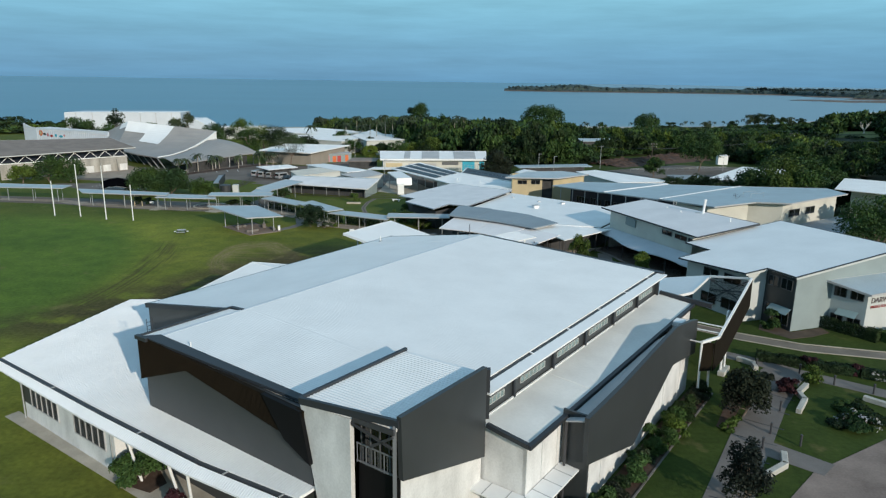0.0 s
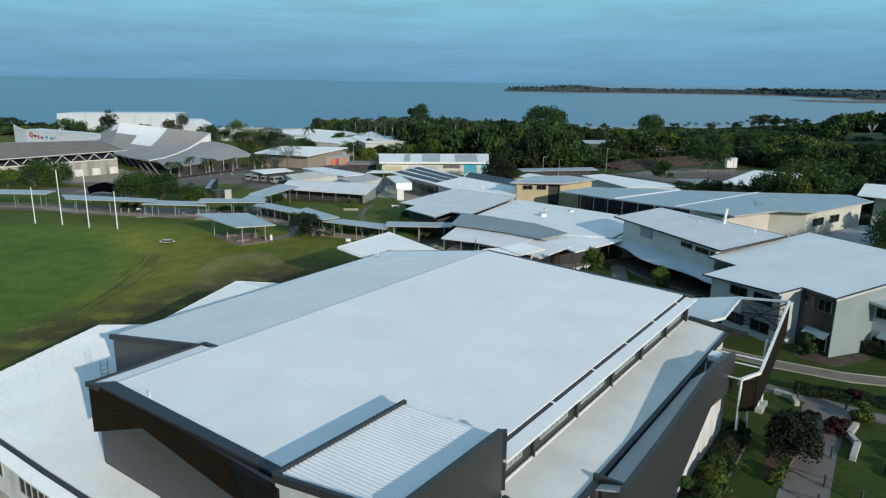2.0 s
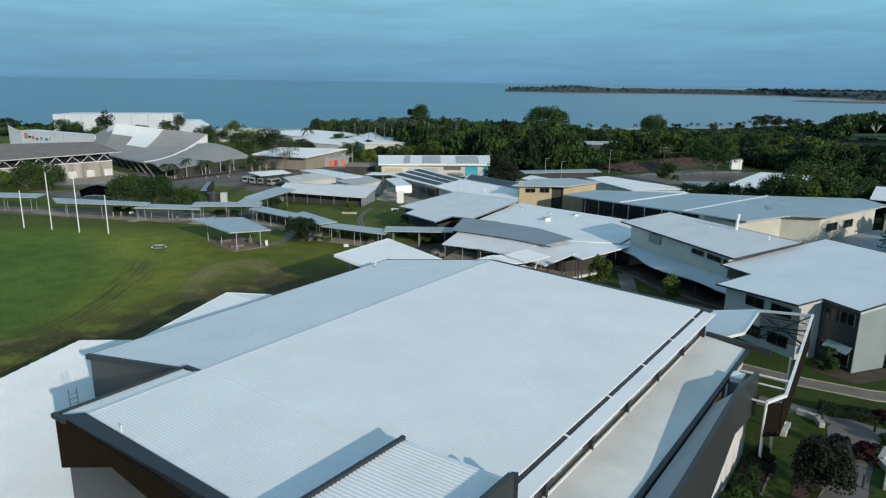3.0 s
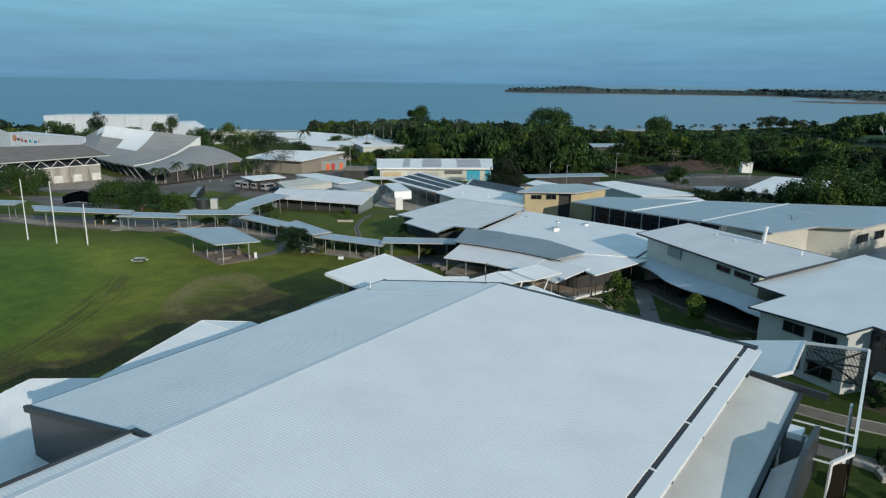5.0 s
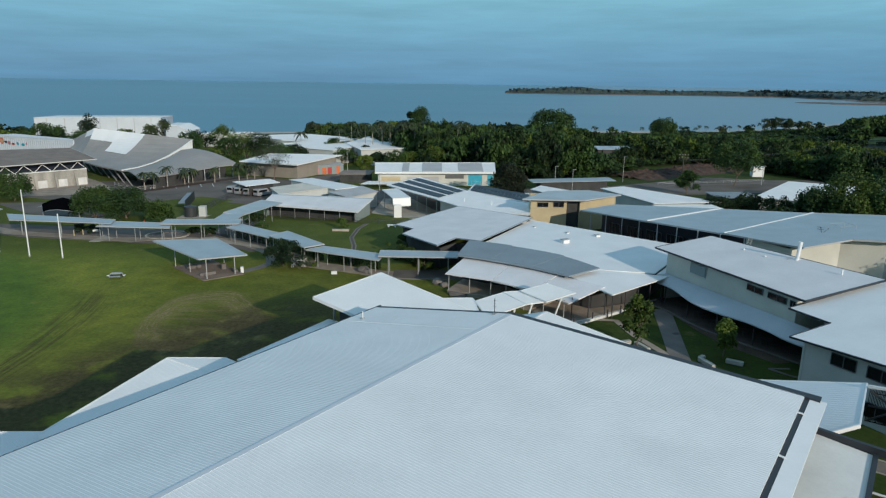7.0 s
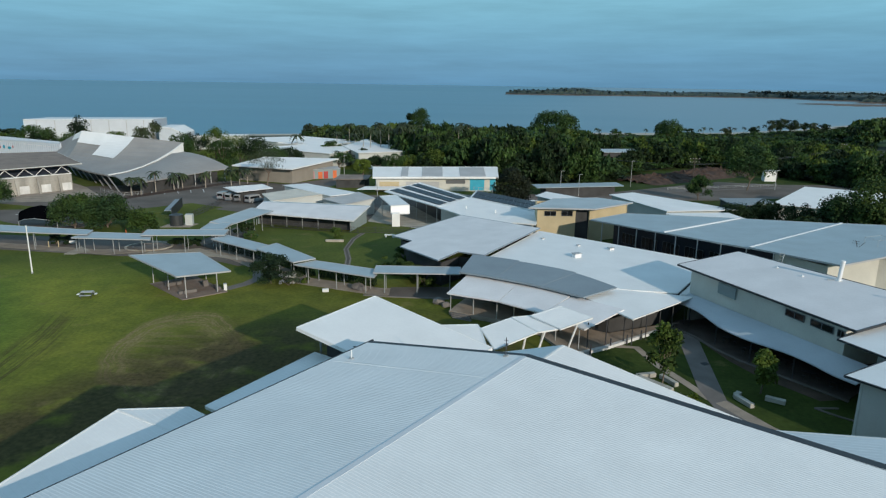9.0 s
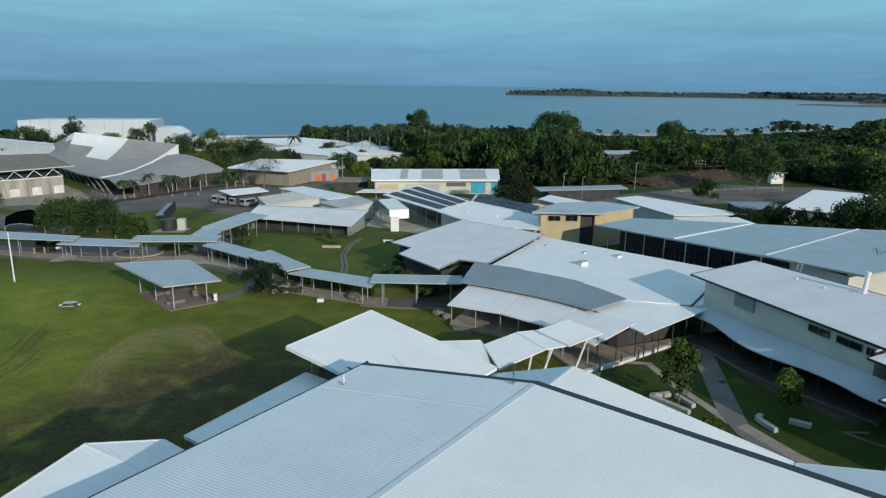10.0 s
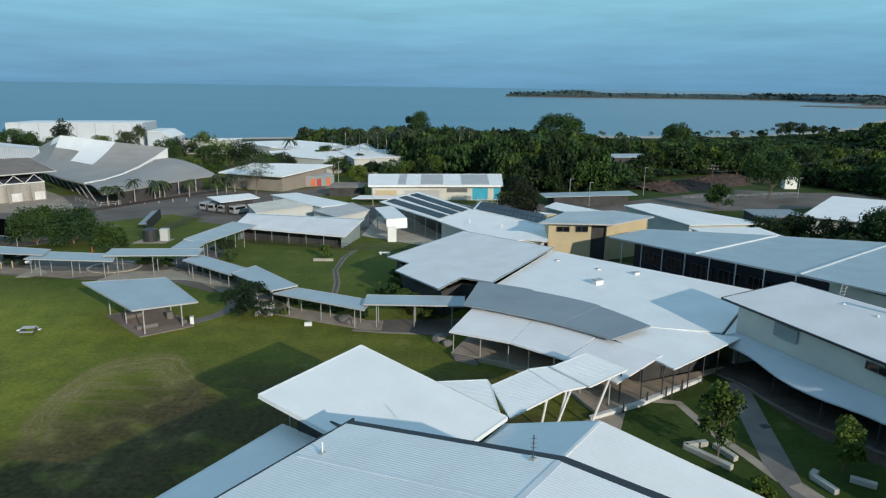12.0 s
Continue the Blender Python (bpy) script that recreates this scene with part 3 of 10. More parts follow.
def build_land():
    bm = bmesh.new()
    # rows run inland to shore; the last rows dip under the water
    xs = [-1600, -900, -600, -400, -300, -220, -160, -110, -70, -40, -20, 0, 20, 40, 70, 110, 160, 220, 300, 400, 550, 800, 1200, 2000]

    def shore(x):
        pts = SHORE + ((2000, 1640),)
        for (x0, y0), (x1, y1) in zip(pts, pts[1:]):
            if x <= x1:
                return y0 + (y1 - y0) * (x - x0) / (x1 - x0)
        return pts[-1][1]

    grid = []
    for x in xs:
        s = shore(x)
        col = [(x, y, gz(x, y)) for y in (-1500, -400, -100, 0, 40, 80, 110, 140, 165, 190, 240)]
        col += [(x, 240 + (s - 240) * f, -1.6 - 5.0 * max(0.0, f - 0.55) / 0.45) for f in (0.25, 0.55, 0.8, 0.97)]
        col += [(x, s + 6, -7.6), (x, s + 40, -8.6), (x, s + 120, -12.0)]
        grid.append([bm.verts.new(c) for c in col])
    for a, b in zip(grid, grid[1:]):
        for i in range(len(a) - 1):
            bm.faces.new((a[i], b[i], b[i + 1], a[i + 1]))
    bmesh.ops.recalc_face_normals(bm, faces=bm.faces[:])
    if bm.faces[:][0].normal.z < 0:
        bmesh.ops.reverse_faces(bm, faces=bm.faces[:])
    solo("ground", bm, M_GRASS, "mown green grass with dry wheel tracks, bare patches and shade-darkened turf by the hall", "ground", kind="structure")
    bm = bmesh.new()
    bmesh.ops.create_grid(bm, x_segments=40, y_segments=40, size=4900, matrix=pose(0, 0, -8))
    for f in [f for f in bm.faces if f.calc_center_median().y < 0]:
        bm.faces.remove(f)
    # added far sheet of sea, tilted up to raise the horizon line
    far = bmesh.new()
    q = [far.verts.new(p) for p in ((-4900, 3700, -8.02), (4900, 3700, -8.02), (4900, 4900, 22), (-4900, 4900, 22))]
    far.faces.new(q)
    solo("backdrop", far, M_SEA, "far blue sea sheet tilted up to meet the horizon", "sea", kind="structure")
    solo("water", bm, M_SEA, "calm blue-green sea reaching to the horizon", "sea", kind="structure")


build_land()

# ---- sports hall ----
def build_hall():
    hall = thing("sports_hall", P(47, -37, 0), "large sports hall with white ribbed steel roof and charcoal cladding", "building")
    vdir, udir = V, U
    # main roof, falling gently to the clerestory side
    roof_plate(hall, uvpts([(34.4, -41.3, 10.4), (68.8, -41.3, 10.4), (68.75, -19.6, 9.6), (34.4, -19.6, 9.6)]), M_ROOF, 0.25, vdir, 0.21, 0.009, 0.05, name="roof")
    roof_plate(hall, uvpts([(25.2, -41.3, 10.4), (34.4, -41.3, 10.4), (34.4, -25.2, 9.8), (26.2, -25.2, 9.8)]), M_ROOF, 0.25, vdir, 0.21, 0.010, 0.05, name="roof")
    roof_plate(hall, uvpts([(25.2, -42.62, 10.28), (33.35, -42.62, 10.28), (33.35, -41.34, 10.38), (25.2, -41.34, 10.38)]), M_ROOF, 0.25, vdir, 0.21, 0.010, 0.05, name="roof")
    roof_plate(hall, uvpts([(33.4, -41.34, 10.4), (68.85, -41.34, 10.4), (68.05, -55.3, 8.25), (32.75, -54.3, 8.38)]), M_ROOF, 0.25, vdir, 0.21, 0.010, 0.05, name="roof")
    bm = bmesh.new()
    beam(bm, P(25.2, -41.32, 10.418), P(68.8, -41.32, 10.418), 0.34, 0.03)
    part("ridge_capping", bm, M_CAP, hall, "low folded steel ridge capping")
    # lap joints where one length of roof sheet overlies the next
    for a, b in (((33.9, -41.2, 10.41), (33.75, -26.0, 9.845)), ((64.4, -41.6, 10.385), (63.6, -54.8, 8.36))):
        bm = bmesh.new()
        beam(bm, P(*a), P(*b), 0.22, 0.03)
        part("sheet_lap", bm, M_ROOF, hall, "lapped joint between roof sheets")
    # lead-dark cappings round the parapets
    bm = bmesh.new()
    slab(bm, uvpts([(25.1, -42.0, 10.56), (26.1, -41.2, 10.56), (26.4, -25.35, 10.04), (25.9, -25.35, 10.0)]), 0.2)
    part("parapet_capping", bm, M_GUTTER, hall, "dark metal parapet capping")
    for a, b, w in (((68.32, -55.4, 8.2), (69.15, -41.35, 10.36), 0.58), ((69.1, -41.45, 10.36), (69.05, -18.7, 9.58), 0.72), ((25.1, -42.7, 10.42), (33.35, -42.7, 10.42), 0.16), ((25.1, -42.7, 10.5), (25.1, -41.3, 10.56), 0.3)):
        bm = bmesh.new()
        beam(bm, P(*a), P(*b), w, 0.28)
        part("parapet_capping", bm, M_GUTTER, hall, "dark metal parapet capping")
    bm = bmesh.new()
    beam(bm, P(32.65, -54.4, 8.36), P(68.9, -55.45, 8.23), 0.1, 0.16)
    part("parapet_capping", bm, M_GUTTER, hall, "dark metal parapet capping")
    bm = bmesh.new()
    beam(bm, P(32.68, -54.4, 8.46), P(33.3, -41.4, 10.47), 0.3, 0.4)
    part("parapet_capping", bm, M_GUTTER, hall, "dark metal parapet capping")
    bm = bmesh.new()
    beam(bm, P(33.36, -42.75, 10.42), P(33.42, -41.3, 10.47), 0.3, 0.16)
    part("parapet_capping", bm, M_GUTTER, hall, "dark metal parapet capping")
    # eaves strip beyond the box gutter of the clerestory side
    bm = bmesh.new()
    slab(bm, uvpts([(34.5, -19.62, 9.5), (69.0, -19.62, 9.5), (69.0, -19.3, 9.48), (34.5, -19.3, 9.48)]), 0.2)
    part("box_gutter", bm, M_GUTTER, hall, "dark box gutter")
    bm = bmesh.new()
    slab(bm, uvpts([(34.5, -19.28, 9.5), (69.0, -19.28, 9.5), (69.0, -18.35, 9.42), (34.5, -18.35, 9.42)]), 0.14)
    for u in (35.8, 41.8, 47.9, 54.0, 60.1, 66.2):
        beam(bm, P(u, -19.64, 9.6), P(u, -19.2, 9.54), 0.12, 0.06)
    part("eaves_strip", bm, M_ROOF, hall)
    # walls
    for a, b, z0, z1, z1b in (((25.45, -42.3), (25.45, -25.0), 0, 10.1, 9.8), ((32.82, -54.3), (33.32, -41.6), 0, 8.36, 10.34), ((68.7, -54.9), (32.9, -54.2), 0, 8.0, 8.2), ((33.2, -42.5), (25.5, -42.5), 0, 10.1, 10.1), ((68.9, -41.6), (68.7, -54.9), 0, 10.2, 8.05), ((68.9, -19.0), (68.9, -41.6), 0, 9.4, 10.2), ((34.4, -19.4), (69.0, -19.4), 0, 9.3, 9.3)):
        bm = bmesh.new()
        wall_run(bm, P(*a, 0)[:2], P(*b, 0)[:2], z0, z1, 0.3, z1b)
        part("wall", bm, M_DARK, hall, "charcoal metal clad wall")
    # bronze screen on the short end, cut at an angle below
    bm = bmesh.new()
    pr = [(25.15, -42.65, 10.4), (25.15, -42.65, 7.05), (25.15, -36.9, 9.25), (25.15, -27.2, 7.85), (25.15, -25.4, 7.6), (25.15, -25.4, 9.85)]
    q0 = [bm.verts.new(P(*p)) for p in pr]
    q1 = [bm.verts.new(P(p[0] + 0.25, p[1], p[2])) for p in pr]
    bm.faces.new(q0), bm.faces.new(q1[::-1])
    for i in range(len(pr)):
        j = (i + 1) % len(pr)
        bm.faces.new((q0[i], q1[i], q1[j], q0[j]))
    bmesh.ops.recalc_face_normals(bm, faces=bm.faces[:])
    low = ((-42.65, 7.05), (-36.9, 9.25), (-27.2, 7.85), (-25.4, 7.6))
    for k in range(144):
        v = -42.6 + k * 0.12
        if v > -25.45:
            break
        zl = float(np.interp(v, [q[0] for q in low], [q[1] for q in low]))
        zh = float(np.interp(v, (-42.65, -41.3, -25.4), (10.35, 10.45, 9.8)))
        beam(bm, P(25.12, v, zl), P(25.12, v, zh), 0.05, 0.06)
    part("metal_screen", bm, M_BROWN, hall, "dark bronze screen of close upright fins cut at an angle")
    # added black panel takes the place of the deep shade by the tower
    bm = bmesh.new()
    pr = [(-28.9, 9.98), (-25.5, 9.85), (-24.8, 6.6), (-27.0, 7.6)]
    q0, q1 = [bm.verts.new(P(25.02, *p)) for p in pr], [bm.verts.new(P(25.3, *p)) for p in pr]
    bm.faces.new(q0), bm.faces.new(q1[::-1])
    for i in range(4):
        j = (i + 1) % 4
        bm.faces.new((q0[i], q1[i], q1[j], q0[j]))
    bmesh.ops.recalc_face_normals(bm, faces=bm.faces[:])
    part("corner_shade_panel", bm, M_BLACK, hall, "black panel standing in for deep shade beside the tower")
    # clerestory windows between dark piers
    for u0, u1 in ((34.9, 37.9), (40.2, 43.9), (46.0, 49.8), (52.0, 55.9), (58.1, 62.0), (64.0, 67.6)):
        window_in(hall, P(u0, -19.38, 0), P(u1, -19.38, 0), 7.74, 8.2, 6, 0.04, M_LOUVRE, M_PALE, "clerestory_window", 0.022)
        bm = bmesh.new()
        beam(bm, P(u1 + 1.3, -19.25, 9.3), P(u1 + 1.3, -19.15, 7.0), 0.2, 0.18)
        part("downpipe", bm, M_GUTTER, hall)
    bm = bmesh.new()
    beam(bm, P(34.7, -19.26, 7.2), P(69.0, -19.26, 7.2), 0.12, 0.08)
    part("wall_flashing", bm, M_ROOF, hall)
    # lower roof under the clerestory
    roof_plate(hall, uvpts([(34.6, -19.3, 7.14), (69.2, -19.3, 7.14), (68.9, -15.5, 6.85), (34.4, -15.5, 6.75)]), M_ROOF_DUSTY, 0.2, V, 0.2, 0.005, 0.06, name="roof", label="low side roof of dusty white ribbed steel")
    for u in (44.3, 55.6):
        bm = bmesh.new()
        beam(bm, P(u, -19.2, 7.145), P(u, -15.6, 6.84), 0.1, 0.03)
        part("sheet_lap", bm, M_ROOF_DUSTY, hall, "lapped joint between roof sheets")
    bm = bmesh.new()
    for a, b in (((34.35, -18.4, 7.45), (34.35, -15.4, 7.0)), ((34.3, -15.35, 6.92), (68.9, -15.35, 6.95)), ((69.3, -19.0, 7.5), (69.1, -13.6, 7.2))):
        beam(bm, P(*a), P(*b), 0.3, 0.5 if a[0] > 60 else 0.3)
    part("gutter", bm, M_GUTTER, hall, "dark metal gutter")
    # concrete walls of the lower side
    for a, b, z1 in (((34.6, -19.0), (34.6, -15.6), 6.9), ((34.6, -15.65), (41.0, -15.65), 6.6), ((39.6, -13.85), (63.3, -13.85), 6.4), ((63.3, -13.9), (63.3, -15.5), 6.4), ((63.3, -15.7), (69.2, -15.7), 6.7)):
        bm = bmesh.new()
        wall_run(bm, P(*a, 0)[:2], P(*b, 0)[:2], 0, z1, 0.22)
        part("wall", bm, M_CONC, hall, "pale precast concrete wall panel")
    for u, v in ((42.5, -13.82), (47, -13.82), (51.5, -13.82), (56, -13.82), (60.5, -13.82), (36.7, -15.62), (38.9, -15.62)):
        bm = bmesh.new()
        beam(bm, P(u, v, 0), P(u, v, 6.0), 0.015, 0.02)
        part("panel_joint", bm, M_PALE, hall)
    bm = bmesh.new()
    wall_run(bm, P(39.55, -15.6, 0)[:2], P(39.55, -13.6, 0)[:2], 0, 7.2, 0.2)
    part("end_panel", bm, M_DARK, hall)
    bm = bmesh.new()
    tube(bm, P(39.3, -15.2, 0), P(39.3, -15.2, 6.8), 0.09)
    part("downpipe", bm, M_DARKPOST, hall)
    # the charcoal fin along the side, with its slanting lower edge
    bm = bmesh.new()
    pr = [(38.8, 7.45), (38.9, 4.0), (39.7, 3.8), (47.9, 1.35), (56.7, 5.0), (63.6, 3.8), (63.3, 7.25), (61.7, 7.6), (57.2, 8.4), (56.4, 8.4), (45.0, 7.6)]
    q0 = [bm.verts.new(P(u, -13.4, z)) for u, z in pr]
    q1 = [bm.verts.new(P(u, -13.72, z)) for u, z in pr]
    bm.faces.new(q0), bm.faces.new(q1[::-1])
    for i in range(len(pr)):
        j = (i + 1) % len(pr)
        bm.faces.new((q0[i], q1[i], q1[j], q0[j]))
    bmesh.ops.recalc_face_normals(bm, faces=bm.faces[:])
    part("side_fin", bm, M_DARK, hall, "charcoal metal fin with slanting lower edge")
    bm = bmesh.new()
    line = [(38.9, 7.15), (45.0, 7.3), (50.0, 7.7), (56.8, 8.1)]
    for (u0, z0), (u1, z1) in zip(line, line[1:]):
        slab(bm, uvpts([(u0, -15.1, 6.75), (u1, -15.1, 6.75), (u1, -13.74, z1), (u0, -13.74, z0)]), 0.1)
    part("flashing_roof", bm, M_GREYLT, hall)
    bm = bmesh.new()
    block(bm, P(61.6, -14.6, 6.9), (1.2, 0.9, 0.5), UDEG, 0.05)
    part("roof_box", bm, M_ROOF, hall)
    # entry awning wrapping the corner
    bm = bmesh.new()
    slab(bm, uvpts([(33.2, -20.5, 3.1), (34.5, -20.5, 3.2), (34.5, -15.6, 3.2), (41.0, -15.6, 3.2), (41.0, -14.2, 3.1), (33.2, -14.2, 3.1)]), 0.14)
    awn = part("awning", bm, M_ROOF, hall, "white sheet awning wrapping the corner")
    bm = bmesh.new()
    for u in np.arange(35.5, 41.0, 1.5):
        beam(bm, P(u, -15.6, 3.215), P(u, -14.2, 3.115), 0.06, 0.03)
    for v in np.arange(-19.5, -15, 1.5):
        beam(bm, P(34.5, v, 3.215), P(33.2, v, 3.115), 0.06, 0.03)
    beam(bm, P(34.5, -15.6, 3.215), P(33.2, -14.2, 3.115), 0.06, 0.03)
    part("joint", bm, M_POST, awn)
    window_in(hall, P(34.58, -18.6, 0), P(34.58, -16.2, 0), 0.9, 2.3, 3, name="window")
    window_in(hall, P(36.5, -15.6, 0), P(39.0, -15.6, 0), 0.3, 2.4, 4, name="window")


def build_tower():
    tw = thing("entry_tower", P(29.8, -21.8, 0), "concrete entry tower with skillion roof and charcoal side cladding", "building")
    roof_plate(tw, uvpts([(25.1, -25.3, 10.65), (34.4, -25.1, 10.65), (34.4, -18.75, 10.8), (25.7, -18.75, 10.8)]), M_ROOF, 0.25, V, 0.26, 0.04, 0.15, name="roof")
    bm = bmesh.new()
    for a, b in (((25.0, -25.4, 10.85), (34.5, -25.2, 10.85)), ((25.0, -25.4, 10.85), (25.75, -18.6, 11.25))):
        beam(bm, P(*a), P(*b), 0.22, 0.42)
    part("fascia", bm, M_GUTTER, tw, "dark metal fascia")
    bm = bmesh.new()
    pr = [(25.72, 11.46), (25.9, 7.62), (34.2, 5.1), (34.15, 11.36)]
    q0 = [bm.verts.new(P(u, -18.45, z)) for u, z in pr]
    q1 = [bm.verts.new(P(u, -18.75, z)) for u, z in pr]
    bm.faces.new(q0), bm.faces.new(q1[::-1])
    for i in range(len(pr)):
        j = (i + 1) % len(pr)
        bm.faces.new((q0[i], q1[i], q1[j], q0[j]))
    bmesh.ops.recalc_face_normals(bm, faces=bm.faces[:])
    part("side_cladding", bm, M_DARK, tw, "charcoal metal cladding")
    bm = bmesh.new()
    # the front panel's outer edge leans outwards
    pr = [(-23.7, 0.0), (-21.75, 0.0), (-21.75, 10.45), (-25.75, 10.35)]
    q0, q1 = [bm.verts.new(P(25.3, *p)) for p in pr], [bm.verts.new(P(25.62, *p)) for p in pr]
    bm.faces.new(q0), bm.faces.new(q1[::-1])
    for i in range(4):
        j = (i + 1) % 4
        bm.faces.new((q0[i], q1[i], q1[j], q0[j]))
    bmesh.ops.recalc_face_normals(bm, faces=bm.faces[:])
    part("front_panel", bm, M_CONC, tw, "streaked pale precast concrete panel with leaning edge")
    bm = bmesh.new()
    wall_run(bm, P(26.2, -18.85, 0)[:2], P(34.4, -18.85, 0)[:2], 0, 7.6, 0.25)
    part("wall", bm, M_CONC, tw, "streaked precast concrete wall")
    bm = bmesh.new()
    wall_run(bm, P(25.9, -21.7, 0)[:2], P(25.9, -18.8, 0)[:2], 0, 7.6, 0.2)
    part("entry_panel", bm, M_BLACK, tw, "black metal entry panel")
    bm = bmesh.new()
    wall_run(bm, P(26.8, -21.7, 0)[:2], P(26.8, -18.8, 0)[:2], 7.6, 10.6, 0.2)
    wall_run(bm, P(34.3, -25.1, 0)[:2], P(34.3, -18.8, 0)[:2], 9.0, 10.6, 0.2)
    wall_run(bm, P(34.4, -25.05, 0)[:2], P(25.4, -25.05, 0)[:2], 9.0, 10.5, 0.2)
    part("inner_wall", bm, M_BLACK, tw)
    window_in(tw, P(26.1, -21.6, 0), P(26.1, -18.85, 0), 7.6, 10.6, 4, 0.04, name="window")
    bm = bmesh.new()
    for k in range(14):
        v = -21.65 + k * 0.22
        beam(bm, P(25.75, v, 7.7), P(25.75, v, 8.95), 0.05 if k % 3 == 0 else 0.02, 0.03)
    for z in (7.85, 8.95):
        beam(bm, P(25.75, -21.7, z), P(25.75, -18.8, z), 0.06, 0.07)
    part("balustrade", bm, M_RAIL, tw, "mid grey steel balustrade")
    bm = bmesh.new()
    beam(bm, P(25.4, -22.0, 10.35), P(25.4, -18.8, 9.75), 0.1, 0.14)
    beam(bm, P(25.4, -20.4, 9.3), P(25.4, -18.8, 10.4), 0.1, 0.14)
    beam(bm, P(25.45, -21.7, 10.62), P(25.45, -18.7, 10.75), 0.12, 0.3)
    part("brace", bm, M_DARKPOST, tw)
    bm = bmesh.new()
    beam(bm, P(25.6, -18.8, 0), P(25.6, -18.8, 10.9), 0.2, 0.2)
    part("corner_post", bm, M_RAIL, tw)
    bm = bmesh.new()
    beam(bm, P(34.5, -18.6, 7.6), P(34.5, -18.6, 11.0), 0.35, 0.4)
    part("edge_fin", bm, M_GUTTER, tw)


def build_side_wing():
    wg = thing("side_wing", P(28, -52, 0), "single storey hall wing with low white roof and louvre windows", "building")
    roof_plate(wg, uvpts([(22.75, -60.9, 4.72), (37.8, -66.7, 4.75), (41.6, -61.6, 4.9), (41.6, -54.7, 5.1), (33.2, -54.4, 5.1), (33.2, -42.55, 5.05), (25.8, -42.55, 5.0), (25.8, -24.9, 4.95), (24.2, -24.9, 4.78), (23.3, -33.0, 4.74), (22.95, -45.0, 4.72)]), M_ROOF, 0.2, (0.4, 0.92), 0.2, 0.026, 0.09, name="roof")
    gutter = [P(22.6, -60.95, 4.68), P(22.8, -45.0, 4.68), P(23.15, -33.0, 4.7), P(24.05, -24.9, 4.74)]
    for a, b in zip(gutter, gutter[1:]):
        bm = bmesh.new()
        beam(bm, a, b, 0.3, 0.12)
        part("box_gutter", bm, M_GUTTER, wg, "dark box gutter")
    inner, outer = [(22.45, -61.0, 4.6), (22.6, -45.0, 4.6), (22.95, -33.0, 4.62), (23.8, -24.9, 4.66)], [(21.9, -60.4, 4.3), (21.9, -45.0, 4.28), (22.2, -33.0, 4.3), (23.0, -24.9, 4.34)]
    for k in range(3):
        roof_plate(wg, uvpts([inner[k], inner[k + 1], outer[k + 1], outer[k]]), M_ROOF, 0.12, (0.4, 0.92), 0.2, 0.026, 0.09, name="awning_roof")
    for i, f in ((0, 0.595), (1, 0.455), (2, 0.29), (2, 0.86)):
        p = Vector(gutter[i]).lerp(Vector(gutter[i + 1]), f) + Vector((0, 0, 0.06))
        bm = bmesh.new()
        beam(bm, p - Vector(P(0.25, 0, 0)), p + Vector(P(0.25, 0, 0)), 0.1, 0.06)
        part("bracket", bm, M_POST, wg)
    bm = bmesh.new()
    wall_run(bm, P(22.9, -57.8, 0)[:2], P(22.9, -43.2, 0)[:2], 0, 4.3, 0.25)
    wall_run(bm, P(38.0, -62.0, 0)[:2], P(22.9, -57.8, 0)[:2], 0, 4.3, 0.25)
    wall_run(bm, P(22.9, -43.2, 0)[:2], P(25.6, -43.0, 0)[:2], 0, 4.3, 0.25)
    part("wall", bm, M_CONC, wg, "pale stained concrete wall")
    for v0, v1 in ((-56.3, -51.7), (-49.1, -44.5)):
        win = window_in(wg, P(22.9, v0, 0), P(22.9, v1, 0), 1.5, 3.3, 5, frame_mat=M_GREYLT, name="louvre_window", bar=0.05)
        for k in range(5):
            bm = bmesh.new()
            for z in np.arange(1.62, 3.25, 0.17):
                beam(bm, P(22.84, v0 + (v1 - v0) * (k + 0.12) / 5, z), P(22.84, v0 + (v1 - v0) * (k + 0.88) / 5, z), 0.03, 0.045)
            part("louvre_bank", bm, M_FRAME, win)
    bm = bmesh.new()
    wall_run(bm, P(22.86, -58.0, 0)[:2], P(22.86, -56.5, 0)[:2], 1.5, 4.3, 0.03)
    part("wall_panel", bm, M_DARK, wg, "charcoal corner wall panel")
    for v in (-57.6, -43.3):
        bm = bmesh.new()
        tube(bm, P(22.7, v, 0.0), P(22.7, v, 4.2), 0.06)
        part("downpipe", bm, M_POST, wg)
    for v, lean in ((-41.0, 0.0), (-36.0, 0.0), (-34.2, 0.5)):
        bm = bmesh.new()
        tube(bm, P(23.5, v - lean, 0.0), P(22.6, v + lean, 4.3), 0.1)
        part("post", bm, M_WHITE, wg)
    sheet("garden_bed", [P(23.2, -43.4, 0)[:2], P(24.6, -43.2, 0)[:2], P(25.0, -41.0, 0)[:2], P(24.4, -39.3, 0)[:2], P(23.0, -39.2, 0)[:2], P(22.5, -41.2, 0)[:2]], M_MULCH, "dark mulched bed under the wing awning", "garden bed", 0.07)
    sheet("pavement", [P(22.9, -43.3, 0)[:2], P(25.6, -43.1, 0)[:2], P(25.6, -24.9, 0)[:2], P(22.75, -24.9, 0)[:2]], M_PATHLT, "grey concrete paving under the wing awning", "pavement", 0.045)
    sheet("footpath", [P(22.9, -59.4, 0)[:2], P(22.9, -25, 0)[:2], P(22.4, -25, 0)[:2], P(22.2, -39.5, 0)[:2], P(21.75, -59.3, 0)[:2]], M_PATHLT, "narrow concrete footpath along the hall wing wall", "path", 0.05)


